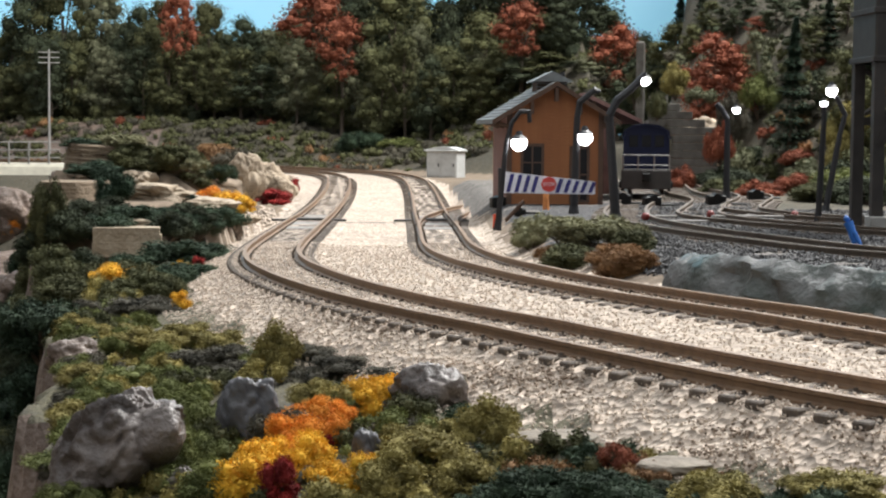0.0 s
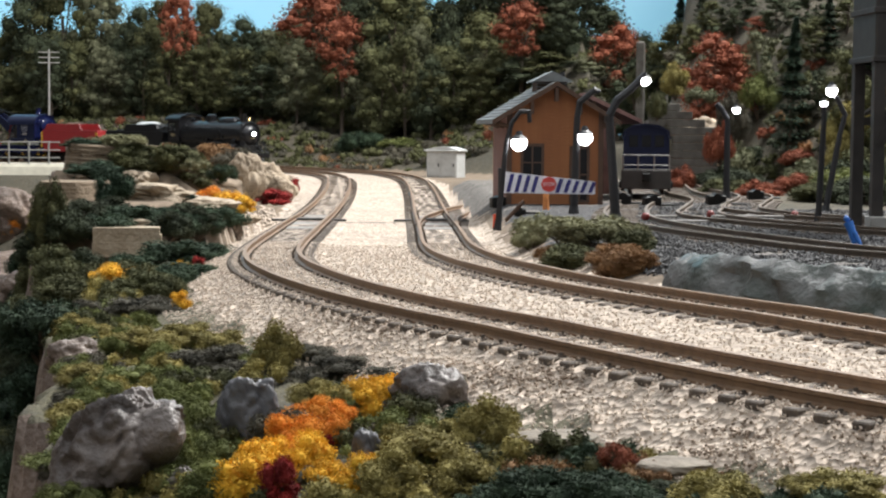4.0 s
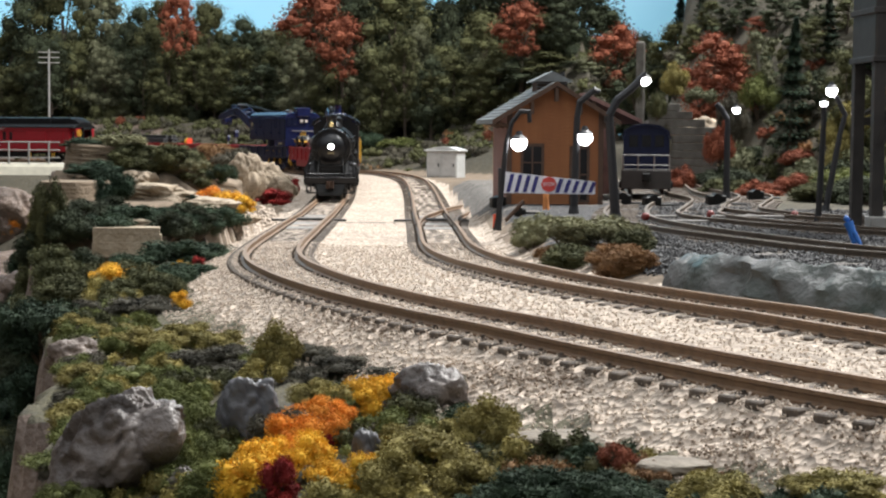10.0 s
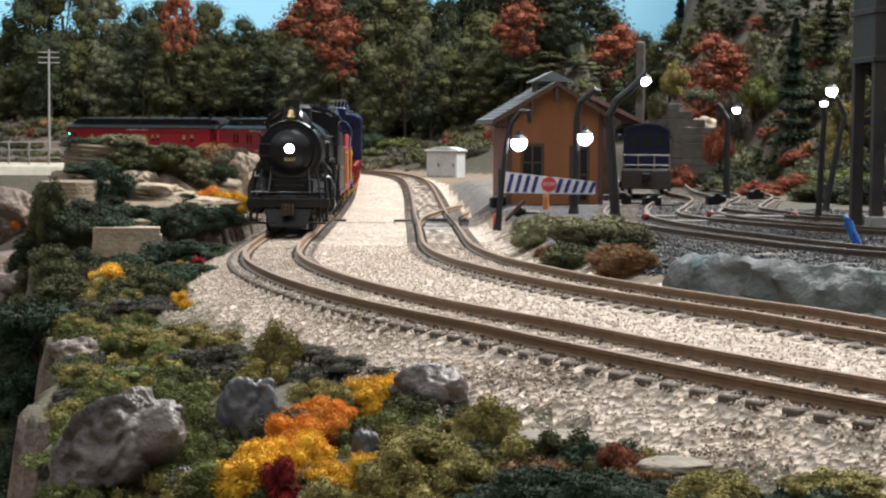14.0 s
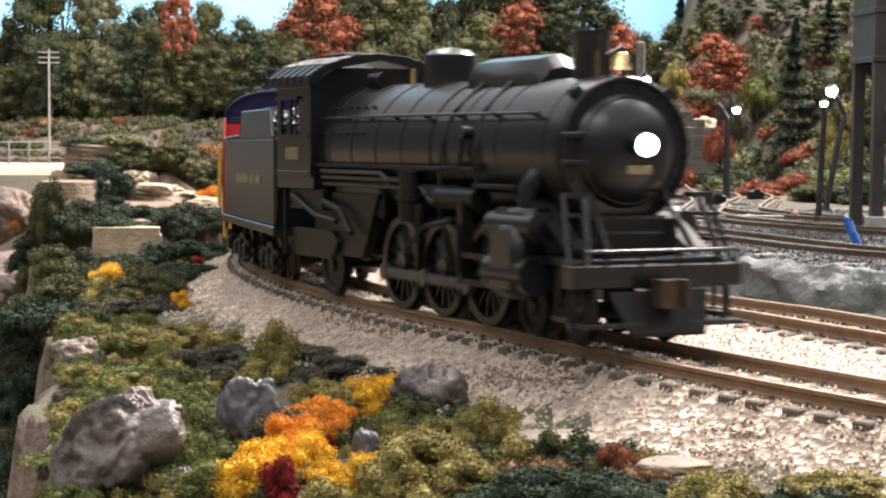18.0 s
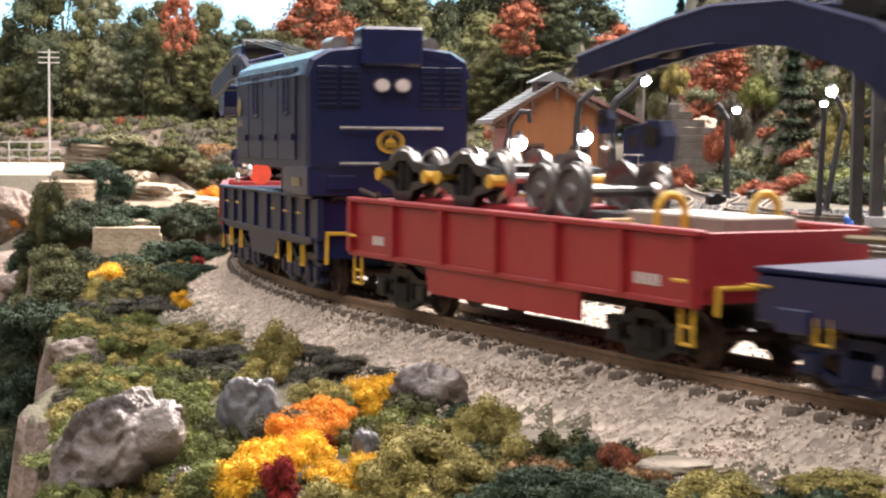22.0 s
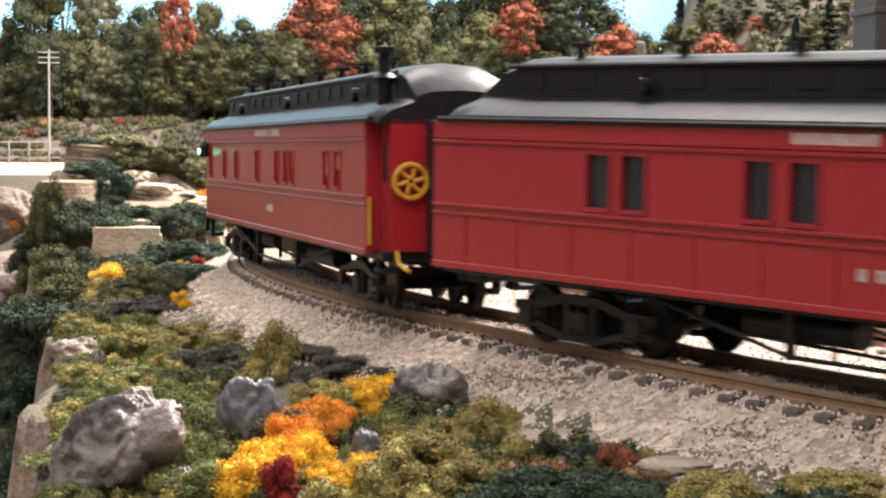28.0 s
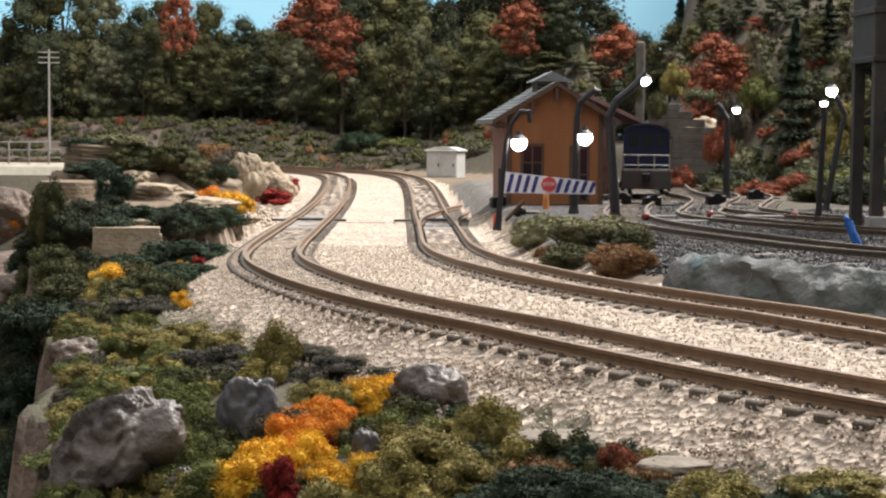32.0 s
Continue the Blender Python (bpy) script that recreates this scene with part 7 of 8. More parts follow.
for key, x, y, w, h in (("deep", 229, 2334, 25, 37), ("olive", 248, 2424, 46, 36), ("fern", 287, 2772, 30, 34), ("fern", 244, 2382, 44, 35), ("deep", 133, 1326, 22, 15),
                         ("deep", 272, 2496, 26, 38), ("tan", 296, 2796, 39, 43), ("tan", 263, 2268, 43, 36), ("ashy", 200, 1578, 29, 23), ("olive", 360, 2946, 44, 36),
                         ("olive", 211, 1584, 22, 20), ("sage", 209, 1566, 26, 12), ("ashy", 216, 1566, 24, 16), ("sage", 213, 1518, 16, 19), ("fern", 208, 1488, 23, 17),
                         ("deep", 225, 1560, 18, 21), ("deep", 221, 1482, 19, 17), ("rust", 220, 1458, 18, 14), ("rust", 213, 1452, 17, 11), ("ashy", 208, 1434, 23, 22),
                         ("ashy", 210, 1392, 16, 20), ("tan", 202, 1368, 22, 16), ("sage", 198, 1362, 19, 21), ("rust", 192, 1302, 18, 14), ("ashy", 232, 1524, 23, 17),
                         ("olive", 229, 1506, 17, 16), ("olive", 232, 1458, 15, 12), ("ashy", 226, 1422, 21, 14), ("ashy", 218, 1398, 23, 13), ("sage", 213, 1374, 23, 19),
                         ("tan", 207, 1332, 21, 16), ("deep", 210, 1320, 24, 16), ("deep", 246, 1476, 22, 22), ("rust", 235, 1464, 20, 21), ("olive", 233, 1392, 23, 13),
                         ("deep", 223, 1380, 17, 20), ("deep", 219, 1308, 16, 20), ("deep", 213, 1302, 17, 18), ("olive", 246, 1416, 18, 15), ("fern", 243, 1416, 17, 14),
                         ("deep", 240, 1374, 27, 21), ("fern", 237, 1362, 21, 12), ("ashy", 233, 1344, 15, 13), ("sage", 232, 1320, 14, 14), ("rust", 227, 1314, 15, 19),
                         ("olive", 225, 1284, 14, 14), ("ashy", 221, 1284, 24, 15), ("sage", 252, 1422, 16, 14), ("olive", 251, 1392, 17, 16), ("olive", 247, 1374, 21, 13),
                         ("ashy", 245, 1356, 16, 14), ("deep", 238, 1302, 19, 15), ("deep", 229, 1290, 15, 15), ("olive", 227, 1278, 23, 14), ("sage", 230, 1260, 13, 17),
                         ("deep", 258, 1398, 22, 21), ("deep", 255, 1368, 19, 14), ("sage", 249, 1344, 16, 20), ("olive", 249, 1314, 15, 16), ("deep", 246, 1290, 18, 19),
                         ("tan", 240, 1302, 23, 16), ("fern", 236, 1278, 14, 15), ("ashy", 231, 1248, 22, 12), ("deep", 264, 1356, 24, 16), ("ashy", 264, 1332, 18, 12),
                         ("olive", 256, 1320, 19, 17), ("deep", 255, 1302, 18, 15), ("sage", 248, 1284, 17, 20), ("tan", 247, 1272, 20, 14), ("deep", 247, 1254, 18, 14),
                         ("tan", 243, 1242, 14, 13), ("rust", 282, 1374, 19, 16), ("deep", 276, 1356, 19, 11), ("rust", 265, 1332, 18, 12), ("sage", 263, 1302, 13, 14),
                         ("sage", 259, 1278, 22, 17), ("ashy", 253, 1266, 16, 19), ("fern", 257, 1242, 14, 17), ("olive", 252, 1230, 23, 18), ("deep", 247, 1230, 13, 11),
                         ("olive", 248, 1200, 13, 11), ("ashy", 281, 1362, 16, 20), ("deep", 280, 1332, 23, 15), ("olive", 278, 1320, 19, 18), ("olive", 271, 1290, 13, 16),
                         ("rust", 272, 1272, 21, 15), ("olive", 257, 1194, 21, 18), ("deep", 254, 1188, 14, 16), ("ashy", 289, 1320, 18, 20), ("olive", 284, 1296, 25, 14),
                         ("ashy", 273, 1254, 15, 13), ("deep", 274, 1236, 16, 15), ("ashy", 268, 1218, 16, 14), ("sage", 258, 1194, 20, 15), ("ashy", 261, 1176, 21, 14),
                         ("deep", 295, 1290, 22, 15), ("sage", 288, 1272, 16, 18), ("olive", 282, 1242, 14, 11), ("olive", 280, 1218, 15, 11), ("deep", 268, 1188, 17, 12),
                         ("ashy", 270, 1170, 13, 10), ("rust", 261, 1164, 19, 13), ("sage", 306, 1308, 21, 11), ("deep", 303, 1296, 22, 19), ("ashy", 301, 1266, 17, 13),
                         ("tan", 289, 1242, 21, 14), ("deep", 289, 1224, 13, 13), ("sage", 283, 1200, 23, 17), ("ashy", 276, 1170, 16, 15), ("tan", 269, 1152, 16, 12)):
    clump(key, x, y, w, h, 2, 500)
for key in [k for k in CARPET if isinstance(k, str)]:
    solo("undergrowth", leafy(CARPET[key], CARPET[key, "n"][0], 1.3, 950 + len(key), 0.7, 0.8), COLOURS[key], MOSS_WORDS[key] + " scrub under the wood and on the slope", "undergrowth", kind="stuff")
for key, x, y, w, h in (("rust", 181, 1410, 21, 26), ("olive", 193, 1374, 21, 17), ("rust", 207, 1326, 32, 14), ("rust", 237, 1242, 30, 17), ("olive", 222, 1272, 27, 15), ("sage", 245, 1164, 35, 21), ("deep", 216, 1308, 24, 16), ("olive", 242, 1200, 22, 15), ("rust", 172, 1440, 17, 13), ("olive", 191, 1404, 13, 17), ("deep", 231, 1248, 19, 14), ("fern", 264, 1152, 31, 21), ("sage", 187, 1200, 22, 9), ("olive", 258, 1176, 32, 21)):
    bush(key, x, y, w, h, 1)
for k, y in enumerate(range(246, 470, 9)):
    bush(("grass", "mustard", "olive", "grass", "ashy")[k % 5], float(edge_x(y)) + brush.uniform(2.5, 9), y, brush.uniform(7, 12), brush.uniform(4, 7), 0.6)
for key, x, y, w, h in (("grass", -52.8, 276, 10, 8), ("grass", -36.2, 254, 8, 9), ("grass", -38.5, 268, 9, 9), ("mustard", -47, 300, 11, 7), ("olive", -50, 248, 8, 5)):
    bush(key, x, y, w, h, 0.6)
# shrubs on the knoll, by the far bend and before the wood
for key, x, y, w, h, z in (("lichen", -152, 874, 30, 11, 28), ("olive", -142, 868, 20, 9, 25), ("olive", -124, 858, 24, 13, 22), ("lichen", -114, 852, 14, 9, 19), ("spruce", -170, 872, 20, 6, 29), ("spruce", -158, 838, 28, 10, 16),
                           ("gold", -96, 832, 18, 13, 2), ("gold", -89, 826, 13, 9, 1), ("orange", -104, 834, 14, 13, 3), ("spruce", -146, 820, 20, 20, 6),
                           ("rust", -130, 880, 8, 6, 27), ("fern", -102, 850, 12, 12, 14)):
    bush(key, x, y, w, h, 0, z)
for key, x, y, w, h in (("tan", -203, 1655, 56, 37), ("ashy", -184, 1640, 50, 33), ("rust", -216, 1668, 34, 34), ("ashy", -225, 1690, 44, 34), ("fern", -92, 1985, 42, 38), ("fern", -78, 1992, 34, 30), ("grass", -42, 1975, 52, 17),
                        ("mustard", -150, 704, 17, 26)):
    bush(key, x, y, w, h, 1)
# dark growth down the cliff on the open side
for k in range(75):
    y = brush.uniform(235, 760)
    x = float(edge_x(y)) - brush.uniform(7, 70)
    bush(brush.choice(["spruce", "deep", "spruce", "deep", "fern"]), x, y, brush.uniform(20, 34), brush.uniform(14, 26), 3)


for k in range(70):
    y = brush.uniform(300, 900)
    x = float(edge_x(y)) - brush.uniform(3, 26)
    bush(brush.choice(["spruce", "deep", "olive", "deep", "fern"]), x, y, brush.uniform(16, 30), brush.uniform(12, 24), 4)
# shrubs at the foot of the hillside behind the yard
for key, x, y, w, h in (("olive", 185, 930, 34, 15), ("deep", 203, 900, 38, 20), ("grass", 206, 960, 42, 24), ("rust", 172, 1010, 28, 15), ("deep", 222, 1000, 40, 30), ("olive", 160, 1060, 30, 13),
                        ("mustard", 262, 1190, 40, 46), ("mustard", 250, 1170, 30, 50), ("sage", 215, 1090, 34, 26), ("olive", 238, 1060, 40, 36), ("rust", 196, 1030, 26, 18), ("deep", 176, 1120, 36, 18), ("sage", 200, 1300, 40, 40),
                        ("grass", 228, 1350, 40, 44), ("tan", 190, 1420, 40, 36), ("deep", 182, 1250, 30, 22)):
    bush(key, x, y, w, h, 1)
# rust and orange tufts between the slabs
for key, x, y, w, h in (("rust", 23.6, 250, 6.5, 6), ("rust", 25.2, 254, 5, 4.6), ("orange", 8.8, 246, 3, 3.2), ("tan", 27.5, 244, 5, 3.6), ("tan", 37, 240, 5.5, 4), ("mustard", 33.6, 238, 6, 5), ("olive", 36.5, 236, 6, 4.6)):
    bush(key, x, y, w, h, 0.5)
# growth hanging over the retaining wall
for key, x, y, w, h, z in (("olive", 133, 1168, 15, 22, 48), ("ashy", 138, 1172, 11, 34, 18), ("sage", 162, 1186, 20, 14, 56), ("rust", 172, 1160, 22, 36, 22), ("ashy", 180, 1164, 20, 40, 34),
                           ("rust", 146, 1150, 22, 22, 4), ("deep", 164, 1148, 24, 16, 4), ("mustard", 150, 1215, 24, 26, 62), ("olive", 122, 1196, 18, 30, 56)):
    bush(key, x, y, w, h, 0, z)
for src in [b for kind in BUSHES.values() for b in kind]:
    for ob in list(src.children) + [src]:
        bpy.data.objects.remove(ob)


# ---- rocks ----
def rock_geo(w, d, h, seed, rough=0.22, n=22, flat=0.0, lean=0.0):
    """A boulder with soft plaster folds and ridges. lean: how far it rises towards its own right."""
    rr = random.Random(seed)
    off = Vector((rr.uniform(-50, 50), rr.uniform(-50, 50), rr.uniform(-50, 50)))
    g = Geo()
    rows = n // 2
    for i in range(rows + 1):
        t = math.pi * i / rows
        for k in range(n):
            a = math.tau * k / n
            p = Vector((math.sin(t) * math.cos(a), math.sin(t) * math.sin(a), math.cos(t)))
            bent = p + 0.35 * Vector((noise.noise(p * 1.9 + off), noise.noise(p * 1.9 - off), noise.noise(p * 1.7 + off * 2)))
            fold = 1 - abs(noise.noise(bent * 1.9 + off)) * 2.2
            e = noise.noise(p * 1.2 + off) * rough * 1.5 + fold * rough * 0.55 + (0.5 - abs(noise.noise(bent * 4.6 + off))) * rough * 0.48 + noise.noise(p * 9 + off) * rough * 0.08
            q = p * (1 + e)
            if flat and q.z > flat:
                q.z = flat + (q.z - flat) * 0.25
            g.v.append((q.x * w / 2, q.y * d / 2, (q.z + lean * q.x) * h / 2))
    for i in range(rows):
        g.f += [(i * n + k, i * n + (k + 1) % n, (i + 1) * n + (k + 1) % n, (i + 1) * n + k) for k in range(n)]
    return g


def rock(x, y, w, d, h, seed, material=ROCK, label="rough grey plaster boulder among the bushes", turn=0, up=0.25, flat=0.0, rough=0.22, n=80, lean=0.0):
    return solo("rock", rock_geo(w, d, h, seed, rough, n, flat, lean), material, label, "rock", x, y, land(x, y) + h * up, turn, smooth="soft")


rock(-44.7, 256.0, 14.4, 11.5, 14.7, 1, ROCK, "mottled grey plaster boulder among moss", 0, 0.36, rough=0.34, n=120, lean=0.32)
rock(-29.2, 284.0, 8.2, 6.5, 11.4, 2, SHALE, "dark grey rock outcrop beside the gold bushes", 30, 0.3, rough=0.32)
rock(-2.0, 300.0, 10.5, 8.4, 8.4, 3, ROCK, "grey slab of rock beside the ballast", 10, 0.2, rough=0.32)
rock(-34.5, 250.0, 5.3, 4.2, 4.4, 4, ROCK, "small grey rock in the moss", 0, 0.3, rough=0.32)
SLABSTONE = mat("tan_grey_slab", (0.22, 0.185, 0.14), 0.8, other=(0.15, 0.122, 0.092), grain=160, stain=50, bump=0.5, bump_scale=500)
rock(31.0, 249.0, 10.5, 8.5, 2.8, 5, SLABSTONE, "flat tan-grey stone slab by the ballast", 15, 0.16, flat=0.3, rough=0.16)
rock(16.5, 266.0, 12.5, 10.0, 2.6, 6, SLABSTONE, "flat tan-grey stone slab by the ballast", -10, 0.16, flat=0.3, rough=0.16)
rock(-10.6, 256.0, 3.9, 3.1, 8.0, 7, SHALE, "dark grey rock behind the gold bushes", 0, 0.3, rough=0.32)
rock(-76.2, 386.0, 10.5, 8.4, 8.1, 8, CLIFF, "brown plaster lip on the brink of the cliff", 20, 0.0, rough=0.32)
rock(-76.3, 412.0, 10.0, 8.0, 4.3, 9, CLIFF, "brown plaster lip on the brink of the cliff", 50, 0.0, rough=0.32)
rock(-102.3, 960.0, 15.1, 12.1, 24.1, 11, SAND, "pale jagged sandstone outcrop beside the far bend", 0, 0.4, rough=0.36)
rock(-121.3, 1272.0, 25.4, 20.4, 25.7, 12, SAND, "pale jagged sandstone outcrop beside the far bend", 20, 0.3, rough=0.36)
rock(-108.7, 1260.0, 15.3, 12.2, 15.8, 13, SAND, "pale jagged sandstone outcrop beside the far bend", 0, 0.3, rough=0.36)
rock(-123.0, 796.0, 26.5, 21.2, 9.4, 14, SAND, "tan layered sandstone ledge on the knoll", 10, 0.1, rough=0.36)
rock(-138.1, 844.0, 15.3, 12.3, 11.8, 23, SAND, "tan layered sandstone ledge on the knoll", 40, 0.1, rough=0.36)
rock(-105.1, 798.0, 29.0, 23.2, 7.2, 15, SAND, "tan layered sandstone ledge on the knoll", -5, 0.1, rough=0.36)
rock(-98.4, 844.0, 15.3, 12.3, 6.5, 16, SAND, "tan sandstone ledge near the track", 0, 0.1, rough=0.36)
rock(-388.2, 1674.0, 55.8, 44.6, 46.7, 18, CLIFF, "smooth brown plaster rock on the ravine side", 0, 0.2, rough=0.32)
rock(-192.8, 842.0, 25.5, 20.4, 17.6, 20, CLIFF, "smooth brown plaster rock on the ravine side", 0, 0.2, rough=0.32)
rock(-121.0, 726.0, 15.4, 12.3, 5.1, 21, SAND, "tan layered sandstone ledge on the knoll", 0, 0.1, rough=0.36)
rock(-93.1, 842.0, 15.3, 12.2, 5.3, 22, SAND, "tan sandstone ledge near the track", 0, 0.1, rough=0.36)


PALESAND = mat("pale_sandstone", (0.45, 0.37, 0.27), 0.8, other=(0.30, 0.235, 0.16), grain=120, stain=45, bump=0.8, bump_scale=500)


def sandstone_block(x, y, w, d, h, turn, z):
    """A squared block with bedding ledges."""
    rr = random.Random(int(w * 10))
    n = 4
    block_ = thing("sandstone_block", "squared tan sandstone block with bedding ledges", "rock", x, y, z, turn)
    for k in range(n):
        s = rr.uniform(-0.25, 0.25)
        part("ledge", Geo().box(-w / 2 - s, w / 2 + s * 0.6 + (k < 3) * rr.uniform(0, 3), -d / 2 - s, d / 2 + s, h * k / n, h * (k + 1) / n, 0.12), PALESAND, block_)
    return block_


TANSTONE = mat("tan_layered_rock", (0.235, 0.178, 0.12), 0.9, other=(0.15, 0.112, 0.075), grain=110, stain=40, bump=0.7, bump_scale=420)


def outcrop(x, y, rx, ry, z0, z1, layers, seed, spread, label, dip=0.0):
    """A mesa of bedded rock: ragged flat ledges piled up, the lower ones reaching further out. dip: how steeply the beds fall."""
    mesa = thing("rock_outcrop", label, "rock", x, y, 0)
    rr = random.Random(seed)
    for k in range(layers):
        t = k / (layers - 1)
        grow, n, off = 1 + spread * (1 - t) ** 1.3 + rr.uniform(-0.012, 0.012), 40, rr.uniform(0, 9)
        ring = []
        for j in range(n):
            a = math.tau * j / n
            r = grow * (1 + 0.10 * noise.noise(Vector((math.cos(a) * 1.5 + seed, math.sin(a) * 1.5, t * 0.8))) + 0.05 * noise.noise(Vector((math.cos(a) * 4, math.sin(a) * 4 + seed, off * 0.03 + t))))
            ring.append((rx * r * math.cos(a), ry * r * math.sin(a)))
        h = (z1 - z0) / layers
        base = z0 + h * k
        part("ledge", loft([[(u, w, base - dip * u) for u, w in ring], [(u * 1.004, w * 1.004, base + h * 0.7 - dip * u) for u, w in ring], [(u * 0.99, w * 0.99, base + h + 0.05 - dip * u) for u, w in ring]]), TANSTONE, mesa, smooth=True)
    return mesa


outcrop(-158, 908, 25, 50, 0, 30, 15, 3, 0.22, "flat-topped tan knoll of layered rock beside the far bend", 0.05)
outcrop(-122, 896, 25, 38, -8, 20.5, 16, 5, 0.25, "lower tan shoulder of layered rock sloping off the knoll", 0.34)
outcrop(-160, 812, 15, 26, -4, 15, 11, 8, 0.22, "tan ledge of layered rock before the knoll")
sandstone_block(-119, 700, 25, 12, 11, 8, -3.6 - 6.5)
sandstone_block(-99, 700, 16, 10, 7, -10, land(-99, 700) - 1)


# rough rock face between the second track and the yard
def rock_face(s0, s1):
    g = Geo()
    steps = np.arange(s0, s1 + 0.1, 3.0)
    for s in steps:
        p, a = on_line(s, SECOND + 15 + 5 * math.sin(s * 0.05)), np.interp(s, line_s, line_a)
        for j in range(11):
            t = j / 10
            q = Vector((p.x * 0.11, p.y * 0.11, t * 1.7))
            bulge = noise.noise(q) * 4 + abs(noise.noise(q * 2.7)) * 3.5 + abs(noise.noise(q * 6)) * 1.6
            out = 9 * t ** 0.7 - bulge * math.sin(math.pi * min(1, t + 0.15))
            g.v.append((p.x + math.sin(a) * out, p.y - math.cos(a) * out, -4.5 + 14.5 * math.sin(t * 1.75) + noise.noise(q * 1.5) * 1.2 + noise.noise(q * 5) * 0.8))
    for i in range(len(steps) - 1):
        g.f += [(i * 11 + j, i * 11 + j + 1, (i + 1) * 11 + j + 1, (i + 1) * 11 + j) for j in range(10)]
    return g


bank = thing("rocky_bank", "low grey rock face stained green below the yard", "rock")
for s0 in range(20, 232, 54):
    part("rock_slab", rock_face(s0, s0 + 54), WALLROCK, bank, smooth=True)

# ---- yard buildings and fixtures ----
BROWN = mat("brown_clapboard", (0.35, 0.145, 0.055), 0.75, other=(0.26, 0.10, 0.038), grain=250, stain=40, bump=0.1)
TRIMWOOD = mat("dark_trim", (0.10, 0.055, 0.035), 0.7, grain=400)
SLATE = mat("grey_slate", (0.17, 0.18, 0.18), 0.6, other=(0.10, 0.105, 0.11), grain=300, stain=60, random_tint=0.3)
PINKISH = mat("faded_pink_board", (0.26, 0.14, 0.12), 0.8, other=(0.17, 0.09, 0.08), grain=300)
METAL_WHITE = mat("white_sheet_metal", (0.55, 0.56, 0.55), 0.55, other=(0.42, 0.43, 0.42), grain=200)
POLE = mat("black_post", (0.02, 0.02, 0.023), 0.5, grain=300)
BULB = mat("bulb_glow", (1.0, 0.95, 0.93), 0.3, emit=14, grain=20)
BOARD_WHITE = mat("white_board", (0.72, 0.74, 0.80), 0.6, grain=300)
BOARD_BLUE = mat("blue_stripe", (0.025, 0.025, 0.16), 0.6, grain=300)
STOP_RED = mat("stop_red", (0.55, 0.06, 0.05), 0.6, grain=300)
MARKER_RED = mat("dull_marker_red", (0.22, 0.03, 0.025), 0.5, grain=300)
HOT = mat("orange_red_base", (0.85, 0.10, 0.04), 0.6, grain=300)
STEEL_DARK = mat("dark_tower_steel", (0.045, 0.038, 0.034), 0.6, other=(0.025, 0.022, 0.02), grain=200)
CREAM = mat("cream_bridge_paint", (0.60, 0.57, 0.46), 0.7, other=(0.45, 0.42, 0.34), grain=120, stain=30)
CONCRETE = mat("pale_concrete", (0.36, 0.35, 0.33), 0.85, other=(0.28, 0.27, 0.25), grain=200, stain=40, bump=0.3)
BLUE_TOY = mat("blue_toy_paint", (0.03, 0.16, 0.55), 0.6, grain=300)
ORANGE_TOY = mat("orange_toy_paint", (0.70, 0.27, 0.08), 0.6, grain=300)


